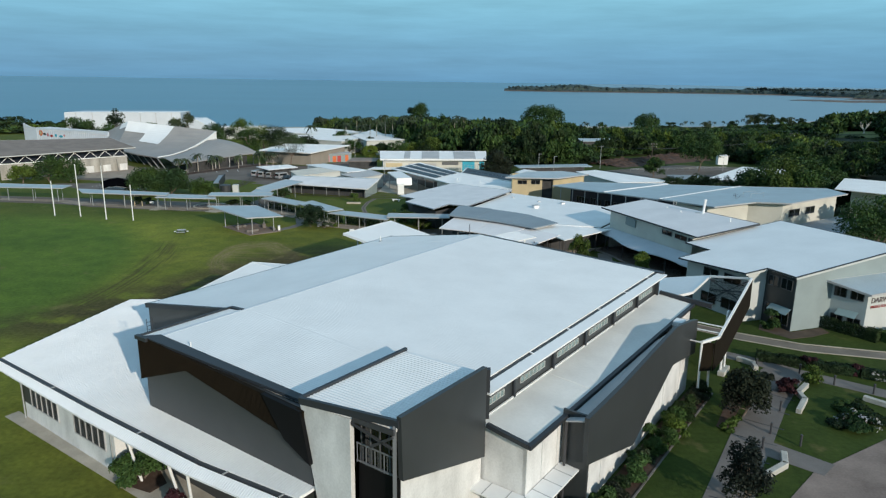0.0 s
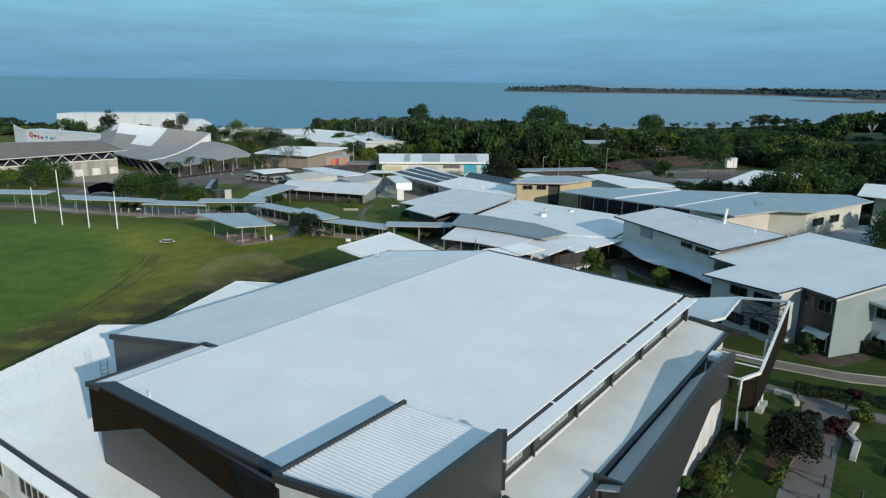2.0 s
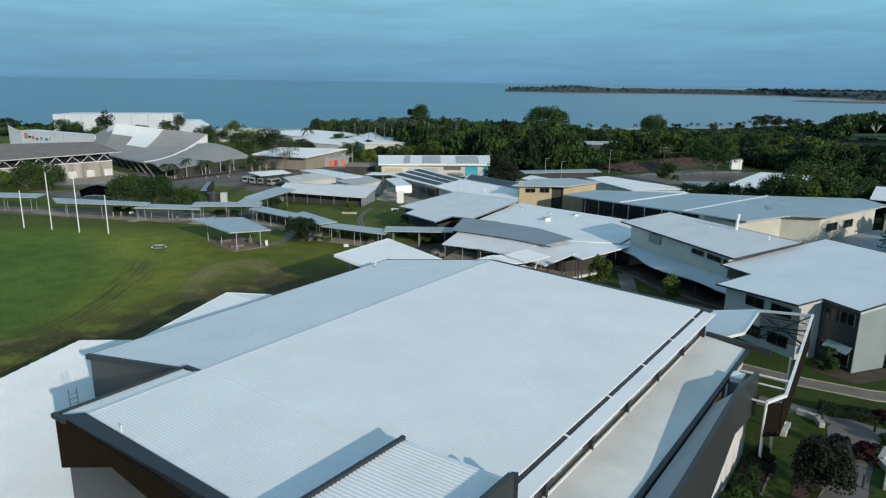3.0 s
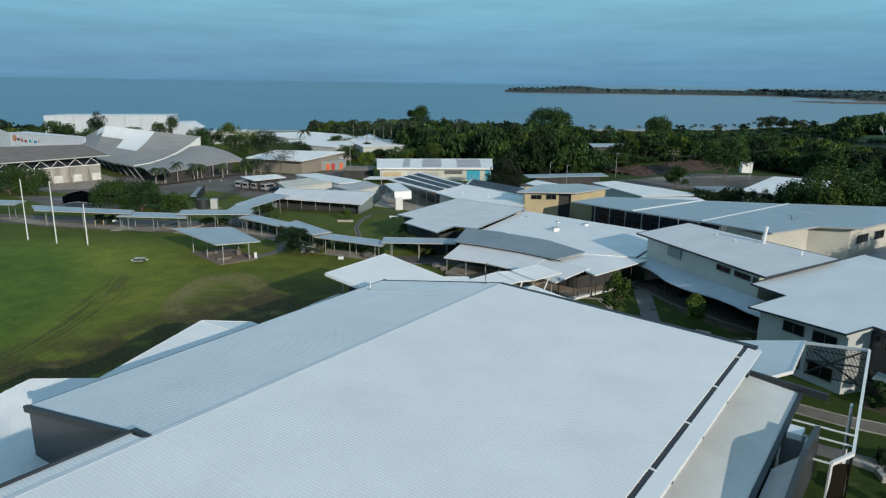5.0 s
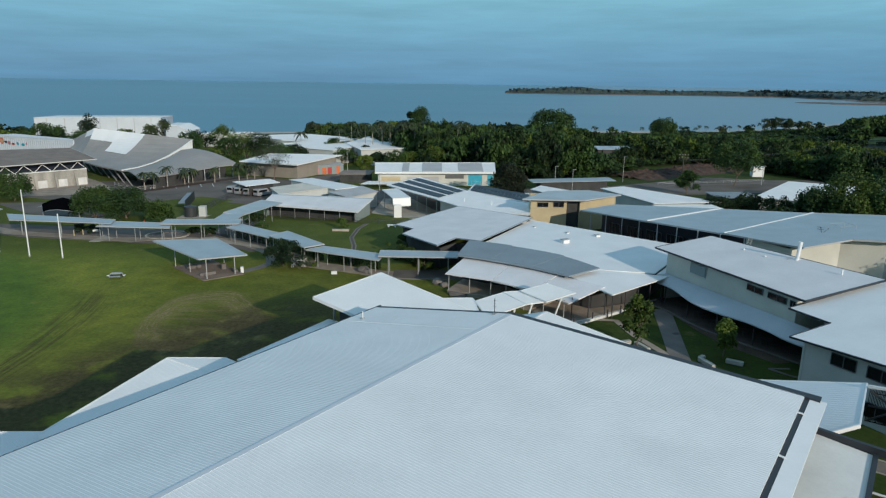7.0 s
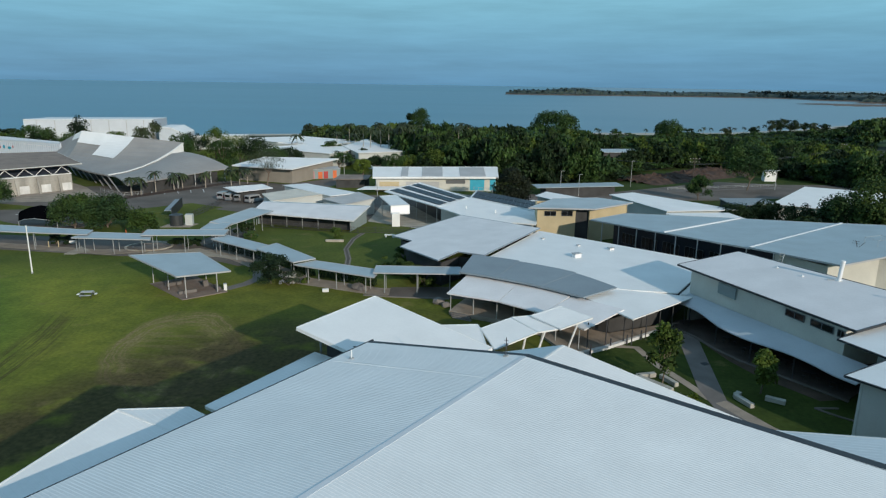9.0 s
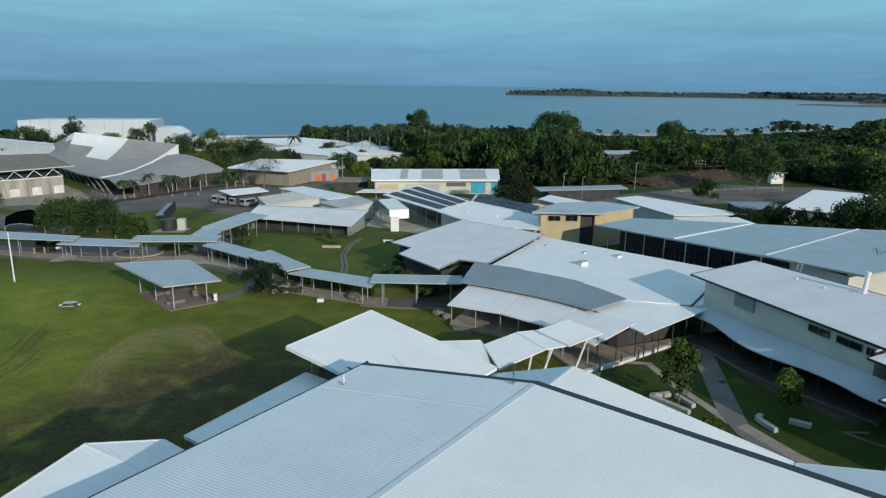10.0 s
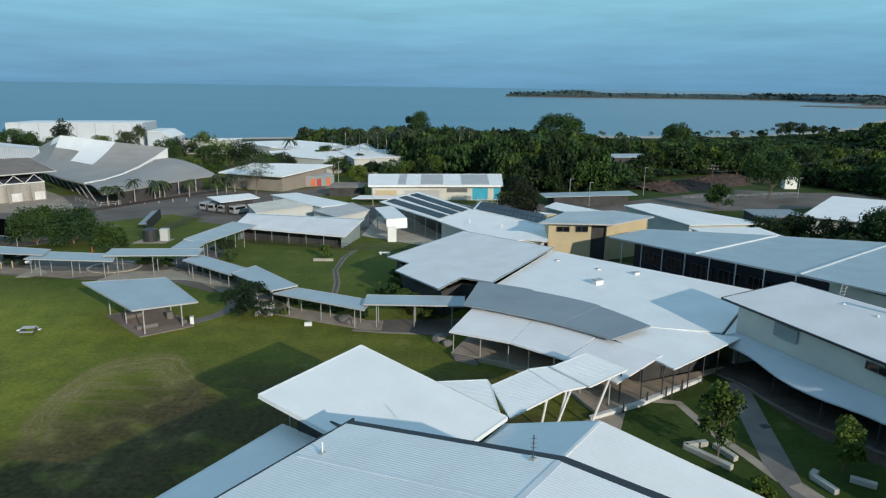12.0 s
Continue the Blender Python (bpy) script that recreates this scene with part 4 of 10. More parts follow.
def build_hall_porches():
    por = thing("covered_porch", P(74, -58, 0), "large white kite-shaped porch roof on steel posts", "porch")
    roof_plate(por, uvpts([(68.6, -64.3, 7.35), (80.0, -65.1, 7.2), (80.4, -51.0, 4.95), (69.7, -51.0, 5.1)]), M_ROOF, 0.3, V, 0.4, 0.003, 0.04, M_WHITE, 0.32)
    bm = bmesh.new()
    # wall colour carries the shade under the porch roof
    wall_run(bm, P(70, -62, 0)[:2], P(70, -56, 0)[:2], 0, 6.4, 0.2)
    wall_run(bm, P(77.5, -56, 0)[:2], P(77.5, -62, 0)[:2], 0, 5.4, 0.2)
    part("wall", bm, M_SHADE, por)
    for u, v in ((70.5, -63.3), (78.6, -63.6), (78.8, -58), (78.9, -52.5)):
        bm = bmesh.new()
        z = 7.0 - (v + 64.5) * 0.165
        tube(bm, P(u, v, 0), P(u, v, z), 0.1)
        part("post", bm, M_POST, por)
    foy = thing("foyer_roofs", P(74, -34, 0), "zigzag white porch roofs along the hall end wall", "porch")
    roof_plate(foy, uvpts([(69.8, -50.6, 4.35), (80.5, -51.2, 4.25), (80.2, -43.8, 6.95), (69.8, -43.8, 6.95)]), M_ROOF, 0.25, V, 0.4, 0.008, 0.04, M_WHITE, 0.28)
    roof_plate(foy, uvpts([(69.8, -43.7, 6.97), (80.2, -43.7, 6.97), (80.0, -27.6, 4.55), (69.8, -27.6, 4.55)]), M_ROOF, 0.25, V, 0.4, 0.008, 0.04, M_WHITE, 0.28)
    roof_plate(foy, uvpts([(69.8, -27.4, 4.5), (80.0, -27.4, 4.5), (80.2, -16.7, 7.1), (72.4, -16.5, 7.05), (69.8, -18.9, 6.5)]), M_ROOF, 0.25, V, 0.4, 0.008, 0.04, M_WHITE, 0.28)
    # foyer walls take the same shade colour
    bm = bmesh.new()
    wall_run(bm, P(78.5, -18.5, 0)[:2], P(78.5, -50.5, 0)[:2], 0, 4.2, 0.25)
    wall_run(bm, P(69.5, -18.0, 0)[:2], P(78.5, -18.0, 0)[:2], 0, 5.2, 0.25)
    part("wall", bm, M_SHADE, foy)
    wst = thing("hall_side_roof", P(52, -59, 0), "white side roof with a broken ridge along the hall", "roof")
    roof_plate(wst, uvpts([(39.2, -55.8, 6.2), (39.8, -59.2, 6.25), (50.8, -62.2, 7.2), (52.0, -55.8, 6.65)]), M_ROOF, 0.2, V, 0.4, 0.008, 0.04, M_WHITE, 0.25)
    roof_plate(wst, uvpts([(52.05, -55.8, 6.63), (50.85, -62.2, 7.18), (54.8, -60.2, 6.35), (55.0, -55.8, 6.1)]), M_ROOF, 0.2, V, 0.4, 0.008, 0.04, M_WHITE, 0.25)
    roof_plate(wst, uvpts([(57.6, -55.9, 4.75), (57.6, -62.4, 4.65), (70.0, -63.6, 4.65), (70.0, -56.0, 4.75)]), M_ROOF, 0.2, V, 0.4, 0.008, 0.04, M_WHITE, 0.25)
    bm = bmesh.new()
    wall_run(bm, P(55, -59, 0)[:2], P(40, -59, 0)[:2], 0, 6.0, 0.2)
    wall_run(bm, P(69.5, -61.5, 0)[:2], P(57.8, -61, 0)[:2], 0, 4.5, 0.2)
    wall_run(bm, P(57.8, -61, 0)[:2], P(57.8, -56, 0)[:2], 0, 4.5, 0.2)
    part("wall", bm, M_CREAM, wst)
    # entry canopy stepping down from the porch to the verandahs
    ent = thing("entry_canopy", (5.0, 103.5, 0), "stepped white ribbed entry canopy on raking white posts", "canopy")
    for pts in ([(-4.0, 101.3, 4.7), (0.1, 102.7, 4.4), (0.4, 101.5, 4.4), (0.9, 96.8, 4.5)], [(0.45, 101.5, 4.4), (3.7, 104.8, 4.5), (6.2, 100.9, 4.4), (1.7, 96.2, 4.35)], [(3.75, 104.85, 4.52), (6.1, 106.0, 4.42), (8.5, 102.3, 4.32), (6.25, 100.95, 4.42)], [(5.8, 105.3, 4.62), (9.5, 108.8, 4.62), (12.5, 105.7, 4.45), (8.6, 101.9, 4.45)]):
        roof_plate(ent, pts, M_ROOF, 0.12, (0.9, 0.35), 0.24, 0.012, 0.07, M_WHITE, 0.16)
    for a, b in (((0.6, 98.4, 0), (1.9, 98.6, 4.2)), ((4.2, 99.6, 0), (4.9, 100.0, 4.2)), ((5.6, 101.2, 0), (7.0, 101.5, 4.3)), ((9.2, 103.5, 0), (10.6, 103.8, 4.35)), ((6.6, 104.3, 0), (7.4, 104.6, 4.4))):
        bm = bmesh.new()
        tube(bm, a, b, 0.11)
        part("raking_post", bm, M_WHITE, ent)


def build_pergola():
    pg = thing("screen_pergola", P(70, -12, 0), "white steel frame with dark bronze screen beside the hall", "pergola")
    bm = bmesh.new()
    line = [(61.5, -12.4, 5.9), (63.4, -11.4, 6.05), (78.2, -11.9, 8.15)]
    for a, b in zip(line, line[1:]):
        beam(bm, P(*a), P(*b), 0.2, 0.24)
    beam(bm, P(78.2, -11.9, 8.15), P(79.2, -16.6, 7.35), 0.18, 0.22)
    part("top_frame", bm, M_WHITE, pg)
    for u, w, v, z in ((61.4, -14.1, -12.4, 5.88), (64.2, -13.9, -11.5, 6.1), (65.1, -15.6, -11.5, 6.45)):
        bm = bmesh.new()
        beam(bm, P(u, w, z - 0.02), P(u, v, z), 0.09, 0.1)
        part("strut", bm, M_WHITE, pg)
    bm = bmesh.new()
    pr = [(62.2, 5.65), (62.4, 2.9), (66.5, 2.6), (78.9, 4.6), (78.5, 7.85), (63.5, 5.8)]
    q0 = [bm.verts.new(P(u, -11.35 - 0.03 * (u - 62), z)) for u, z in pr]
    q1 = [bm.verts.new(P(u, -11.47 - 0.03 * (u - 62), z)) for u, z in pr]
    bm.faces.new(q0), bm.faces.new(q1[::-1])
    for i in range(len(pr)):
        j = (i + 1) % len(pr)
        bm.faces.new((q0[i], q1[i], q1[j], q0[j]))
    bmesh.ops.recalc_face_normals(bm, faces=bm.faces[:])
    part("screen", bm, M_BROWN, pg, "dark bronze metal screen")
    bm = bmesh.new()
    wall_run(bm, P(61.55, -12.3, 0)[:2], P(62.3, -11.5, 0)[:2], 2.95, 5.68, 0.1)
    part("screen", bm, M_BROWN, pg, "dark bronze metal screen return")
    # the end screen is an open mesh of slats
    bm = bmesh.new()
    for k in range(46):
        v = -16.4 + k * 0.096
        beam(bm, P(79.3, v, 4.4), P(79.3, v, 7.0 + (v + 16.4) * 0.18), 0.035, 0.035)
    for z in (4.5, 5.6, 6.8):
        beam(bm, P(79.33, -16.4, z), P(79.33, -12.1, z), 0.05, 0.05)
    part("slat_screen", bm, M_BROWN, pg, "open screen of dark slats")
    bm = bmesh.new()
    for a, b in (((79.15, -16.4, 7.0), (79.15, -12.1, 4.6)), ((79.15, -16.4, 4.6), (79.15, -12.1, 7.7)), ((79.15, -16.4, 5.8), (79.15, -12.1, 6.2))):
        beam(bm, P(*a), P(*b), 0.12, 0.12)
    part("brace", bm, M_DARKPOST, pg)
    for a, b in (((62.0, -12.4, 0), (61.5, -12.4, 5.75)), ((64.0, -12.0, 0), (62.9, -12.0, 5.6)), ((69.0, -12.1, 0), (69.6, -12.15, 6.6)), ((70.2, -12.0, 0), (69.8, -12.15, 6.6))):
        bm = bmesh.new()
        tube(bm, P(*a), P(*b), 0.11)
        part("post", bm, M_WHITE, pg)
    bm = bmesh.new()
    block(bm, P(69.6, -11.9, 0), (2.2, 0.7, 0.5), UDEG, 0.04)
    part("footing", bm, M_BENCH, pg, "pale concrete footing")


build_hall()
build_tower()
build_side_wing()
build_hall_porches()
build_pergola()

# ---- campus buildings ----
def posts(parent, feet, tops, r, mat, name="post", seg=6):
    for (x, y), z in zip(feet, tops):
        bm = bmesh.new()
        tube(bm, (x, y, gz(x, y)), (x, y, z), r, None, seg)
        part(name, bm, mat, parent)


def build_pavilion():
    pv = thing("picnic_shelter", (-41, 127, 0), "open picnic shelter with blue-grey skillion roof on steel posts", "shelter")
    pts = flat_pts([(-50.3, 128.7, 3.95), (-42.2, 134.4, 3.2), (-34.3, 125.6, 2.85), (-39.6, 120.2, 3.5)])
    roof_plate(pv, pts, M_BLUE, 0.12, None, edge=M_GREYLT, edge_h=0.2)
    zf = plane_of(pts)
    feet = [(-46.6, 127.9), (-43.0, 124.9), (-39.1, 121.6), (-35.9, 124.5), (-38.9, 128.1), (-42.6, 131.8)]
    posts(pv, feet, [zf(*f) - 0.1 for f in feet], 0.075, M_GREYLT)
    bm = bmesh.new()
    for a, b in ((0, 2), (2, 3), (3, 5), (5, 0)):
        beam(bm, (*feet[a], zf(*feet[a]) - 0.12), (*feet[b], zf(*feet[b]) - 0.12), 0.1, 0.16)
    part("roof_beam", bm, M_POST, pv)
    bm = bmesh.new()
    slab(bm, [(-47.0, 127.6, 0.1), (-39.3, 120.7, 0.1), (-34.6, 124.8, 0.1), (-42.3, 132.2, 0.1)], 0.3)
    part("floor_slab", bm, M_DRIVE, pv)
    for x, y, w, h, t in ((-39.8, 123.6, 2.4, 0.45, 40), (-43.3, 127.0, 2.2, 0.45, 40), (-38.6, 127.0, 0.7, 0.9, 40), (-36.6, 126.0, 1.8, 0.45, -45)):
        b = thing("bench_seat", (x, y, 0.1), "concrete block bench in the picnic shelter", "bench", "shelter benches")
        bm = bmesh.new()
        block(bm, (x, y, 0.1), (w, 0.5, h), t, 0.03)
        part("seat_block", bm, M_PATH, b)


def build_walkways():
    spans = (
        ([(-90.5, 152.2), (-67.0, 148.6), (-66.0, 145.0), (-86.0, 146.4)], 2.9, 3.0),
        ([(-113.5, 157.5), (-94.8, 157.0), (-94.0, 152.0), (-109.0, 151.6)], 2.9, 2.9),
        ([(-68.0, 143.6), (-54.4, 143.5), (-56.0, 147.6), (-67.5, 148.0)], 2.75, 2.75),
        ([(-56.8, 145.2), (-43.0, 146.9), (-43.7, 151.0), (-57.6, 149.4)], 3.1, 3.1),
        ([(-49.4, 150.9), (-45.2, 151.3), (-45.6, 158.0), (-49.8, 158.6)], 2.8, 2.8),
        ([(-49.7, 157.5), (-45.9, 157.0), (-42.0, 172.0), (-46.6, 172.2)], 3.1, 2.6),
        ([(-44.6, 145.1), (-34.7, 137.9), (-33.6, 141.4), (-43.2, 148.4)], 2.75, 2.75),
        ([(-34.4, 137.5), (-26.6, 130.0), (-23.9, 132.4), (-32.4, 141.5)], 3.15, 3.15),
        ([(-26.4, 130.0), (-14.0, 124.5), (-13.6, 128.2), (-24.0, 132.5)], 2.8, 2.8),
        ([(-14.2, 125.6), (-2.2, 126.0), (-2.2, 129.6), (-14.3, 129.2)], 3.15, 3.15),
    )
    for pl, za, zb in spans:
        c = np.mean(pl, axis=0)
        w = thing("covered_walkway", (c[0], c[1], gz(*c)), "covered walkway bay with flat blue-grey steel roof", "walkway", "covered walkway bays")
        pts = [(pl[0][0], pl[0][1], za), (pl[1][0], pl[1][1], zb), (pl[2][0], pl[2][1], zb + 0.05), (pl[3][0], pl[3][1], za + 0.05)]
        d = Vector(pl[1]) - Vector(pl[0])
        roof_plate(w, pts, M_BLUE, 0.1, None, edge=M_GREYLT, edge_h=0.16)
        zf = plane_of(pts)
        q = [Vector(p) for p in pl]
        feet = []
        for f in (0.12, 0.5, 0.88):
            feet += [q[0].lerp(q[1], f).lerp(q[3].lerp(q[2], f), 0.22), q[3].lerp(q[2], f).lerp(q[0].lerp(q[1], f), 0.22)]
        posts(w, [tuple(f) for f in feet], [zf(*f) - 0.08 for f in feet], 0.065, M_POST)
    ribbon("footpath", [(-112, 154.5), (-96, 154.0), (-88, 150.0), (-66, 146), (-55, 147.5), (-44, 148.2), (-34, 139.6), (-25.5, 131.3), (-14, 127), (-2, 127.3)], 3.4, M_PATHTAN, "tan concrete footpath under the covered walkway", "path", 0.03)
    sheet("forecourt", [(-118, 160), (-112, 150.5), (-92, 149.0), (-84, 146), (-60, 143.2), (-46, 143.5), (-38, 138.5), (-33, 141.5), (-44, 155), (-46, 172), (-50, 172), (-52, 156), (-66, 157)], M_ASPH, "worn grey asphalt forecourt", "pavement", 0.018)
    sheet("footpath", [(-67.4, 144.9), (-62, 143.6), (-58, 146.3), (-64, 148.5)], M_PATHTAN, "tan concrete path crossing", "path", 0.036)
    sheet("footpath", [(-47.5, 146.5), (-41, 143.0), (-36, 138.0), (-33.5, 139.5), (-38, 144), (-46, 150)], M_PATHTAN, "curved tan concrete path", "path", 0.036)
    sheet("ramp", [(-12.2, 129.0), (-1.0, 130.4), (-1.0, 124.4), (-12.0, 125.0)], M_ASPH, "dark paved ramp to the verandah", "ramp", 0.05)
    ribbon("kerb", [(-15.5, 125.0), (-11.8, 124.6), (-3.6, 124.3)], 0.3, M_PATH, "pale concrete kerb edging", "kerb", 0.14)
    ribbon("drain_channel", [(-19.5, 131.5), (-21.4, 145.4), (-23.3, 153.2), (-23.6, 162.4), (-22.8, 168.8)], 0.95, M_ROADTAN, "worn tan concrete edging of the lawn drain", "drain", 0.015)
    ribbon("drain_channel", [(-19.5, 131.5), (-21.4, 145.4), (-23.3, 153.2), (-23.6, 162.4), (-22.8, 168.8)], 0.42, M_DARKPAVE, "narrow dark drain channel curving through the lawn", "drain", 0.022)
    sheet("footpath", [(-56.7, 142.8), (-56.3, 147.0), (-52.4, 148.7), (-49.0, 150.7), (-44.1, 146.3), (-38.3, 143.7), (-37.5, 141.6), (-41.2, 143.3), (-43.9, 144.4), (-52.6, 144.4), (-54.1, 142.2)], M_PATHLT, "pale tan concrete path bending under the walkway", "path", 0.042)
    for r, w, m, lab in ((3.9, 0.35, M_PATHLT, "pale concrete ring kerb in the forecourt"), (2.7, 0.25, M_PATH, "inner concrete ring kerb in the forecourt")):
        ribbon("kerb", [(-58.4 + r * math.cos(k * math.pi / 12), 151.0 + r * math.sin(k * math.pi / 12)) for k in range(25)], w, m, lab, "kerb", 0.16)
    sheet("footpath", [(-69.5, 143.3), (-70.2, 149.8), (-66.4, 146.3), (-67.8, 143.5)], M_PATHLT, "pale tan concrete path crossing to the oval", "path", 0.042)


def verandah_posts(parent, a, b, n, z0, z1, mat=None, r=0.07):
    a, b = Vector(a), Vector(b)
    for k in range(n):
        p = a.lerp(b, k / (n - 1))
        bm = bmesh.new()
        tube(bm, (p.x, p.y, z0), (p.x, p.y, z1), r, None, 6)
        part("post", bm, mat or M_DARKPOST, parent)


def build_classrooms():
    cl = thing("classroom_block", (8, 128, 0), "classroom block with fanned white and slate roofs", "building")
    d1 = (0.55, 0.83)
    plates = [
        ([(-3.7, 117.7, 3.0), (2.7, 114.9, 3.0), (5.6, 120.4, 3.85), (-1.0, 123.9, 3.85)], M_ROOF_OLD, (0.3, 0.95)),
        ([(2.75, 114.85, 3.0), (7.8, 110.9, 3.0), (11.7, 115.6, 3.85), (5.65, 120.35, 3.85)], M_ROOF_OLD, (0.5, 0.87)),
        ([(7.85, 110.85, 3.0), (11.8, 106.1, 3.0), (17.1, 111.2, 3.55), (11.75, 115.5, 3.85)], M_ROOF_OLD, (0.65, 0.76)),
        ([(13.0, 115.3, 3.65), (17.5, 108.5, 3.45), (26.7, 116.8, 3.55), (17.9, 119.0, 3.9)], M_ROOF, (0.9, 0.43)),
        ([(1.0, 131.0, 3.9), (10.9, 151.0, 4.15), (34.3, 132.7, 4.1), (25.0, 117.6, 3.75), (18.2, 118.6, 3.8), (6, 120.5, 3.86)], M_ROOF, (-0.6, 0.8)),
        ([(-2.9, 163.9, 4.3), (11.0, 150.2, 4.75), (1.2, 131.3, 4.65), (-2.7, 133.7, 4.5), (-5.4, 128.6, 4.4), (-11.8, 137.7, 4.0), (-10.3, 141.7, 4.0), (-13.9, 145.7, 3.85)], M_ROOF_OLD, (0.7, -0.7)),
    ]
    for pts, m, d in plates:
        # slate edge on the old white roof draws the thin shadow at its rim
        roof_plate(cl, pts, m, 0.16, d if m is M_ROOF else None, 0.45, 0.004, 0.04, None if pts[0][2] < 3.1 else M_GREY if m is M_ROOF_OLD else M_WHITE, 0.14)
    # one long slate roof bending round the corner
    front = [(-2.3, 123.2, 4.2), (2.0, 121.2, 4.22), (7.6, 117.9, 4.22), (12.8, 113.7, 4.22)]
    back = [(-0.5, 131.4, 4.6), (5.3, 128.9, 4.62), (13.0, 123.7, 4.62), (17.7, 117.3, 4.55)]

    def bend(line, f):
        """A smooth curve through the four points of a line."""
        k = min(int(f * 3), 2)
        t = f * 3 - k
        p = [Vector(line[min(max(k + j, 0), 3)]) for j in (-1, 0, 1, 2)]
        return 0.5 * (2 * p[1] + (p[2] - p[0]) * t + (2 * p[0] - 5 * p[1] + 4 * p[2] - p[3]) * t * t + (3 * p[1] - p[0] - 3 * p[2] + p[3]) * t ** 3)
    for f0, f1, reach, lift in ((0.0, 0.37, 1.0, 0.05), (0.36, 0.69, 0.97, 0.025), (0.68, 1.0, 0.94, 0.0)):
        bm = bmesh.new()
        n = 7
        ring = []
        for k in range(n + 1):
            f = f0 + (f1 - f0) * k / n
            a, b = bend(front, f) + Vector((0, 0, lift)), bend(back, f) + Vector((0, 0, lift))
            b = a.lerp(b, reach)
            ring.append([bm.verts.new(q) for q in (a, b, b - Vector((0, 0, 0.14)), a - Vector((0, 0, 0.2)))])
        for r0, r1 in zip(ring, ring[1:]):
            for j in range(4):
                bm.faces.new((r0[j], r1[j], r1[(j + 1) % 4], r0[(j + 1) % 4]))
        bm.faces.new(ring[0]), bm.faces.new(ring[-1][::-1])
        bmesh.ops.recalc_face_normals(bm, faces=bm.faces[:])
        part("slate_roof", bm, M_GREY, cl, "length of curved slate-grey steel roof")
    # walls set back under the verandah roofs, coloured near-black for their shade
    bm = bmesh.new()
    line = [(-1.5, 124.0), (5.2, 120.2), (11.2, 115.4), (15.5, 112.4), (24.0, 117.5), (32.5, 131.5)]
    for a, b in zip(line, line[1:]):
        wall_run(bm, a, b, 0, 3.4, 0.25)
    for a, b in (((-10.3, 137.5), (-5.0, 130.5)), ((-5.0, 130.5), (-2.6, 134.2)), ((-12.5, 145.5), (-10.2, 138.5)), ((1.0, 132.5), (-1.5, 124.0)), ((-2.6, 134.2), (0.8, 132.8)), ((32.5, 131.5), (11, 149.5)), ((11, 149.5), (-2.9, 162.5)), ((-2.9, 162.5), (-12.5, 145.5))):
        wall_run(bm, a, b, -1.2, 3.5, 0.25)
    part("wall", bm, M_SHADE, cl, "verandah wall coloured near-black for shade")
    verandah_posts(cl, (-3.2, 118.2), (2.6, 115.6), 3, 0.0, 3.0, M_POST)
    verandah_posts(cl, (4.6, 114.0), (11.4, 107.0), 4, 0.0, 3.0, M_POST)
    verandah_posts(cl, (12.4, 107.3), (16.9, 109.6), 3, 0.0, 3.3)
    verandah_posts(cl, (17.8, 109.4), (25.8, 116.6), 5, 0.0, 3.4)
    bm = bmesh.new()
    slab(bm, [(-3.4, 118.0, 0.55), (2.7, 115.2, 0.55), (7.9, 111.2, 0.45), (11.4, 115.0, 0.45), (5.2, 120.0, 0.55), (-1.3, 123.6, 0.55)], 0.7)
    part("deck", bm, M_PATHTAN, cl, "tan paved verandah deck")
    bm = bmesh.new()
    slab(bm, [(7.8, 110.8, 0.3), (10.2, 105.2, 0.3), (14.4, 108.1, 0.3), (21.7, 114.0, 0.3), (25.4, 117.0, 0.3), (15.6, 112.2, 0.3), (11.4, 115.0, 0.3)], 0.45)
    part("deck", bm, M_PATHTAN, cl, "tan paved courtyard terrace")
    bm = bmesh.new()
    slab(bm, [(9.4, 104.4, 0.34), (14.6, 107.6, 0.34), (22.0, 113.6, 0.34), (21.8, 113.9, 0.34), (14.3, 108.0, 0.34), (9.3, 104.8, 0.34)], 0.5)
    part("edge_wall", bm, M_CONC, cl)
    for k in range(3):
        bm = bmesh.new()
        block(bm, (-1.9 + 0.1 * k, 117.0 - 0.32 * k, 0), (2.6, 0.36, 0.5 - 0.17 * k), -26)
        part("step", bm, M_PATH, cl)
    # air plant on the flat roof
    for x, y, s in ((14.9, 133.9, 0.85), (11.0, 145.0, 0.4), (16.2, 140.8, 0.4), (20.9, 138.8, 0.6)):
        u = thing("roof_vent", (x, y, 4.0), "white rooftop ventilation unit", "vent", "rooftop vents")
        bm = bmesh.new()
        block(bm, (x, y, 3.9), (s * 1.4, s, s * 0.75), 30, 0.05)
        part("housing", bm, M_ROOF, u)
        bm = bmesh.new()
        block(bm, (x, y, 3.9 + s * 0.76), (s * 1.6, s * 1.15, 0.08), 30)
        part("cowl", bm, M_GREYLT, u)
    for k in range(5):
        x, y = 1.0 + k * 2.9, 121.6 - k * 2.35
        window_in(cl, (x - 1.0, y + 0.62), (x + 0.4, y - 0.28), 1.3, 2.6, 2, 0.05, frame_mat=M_WHITE)


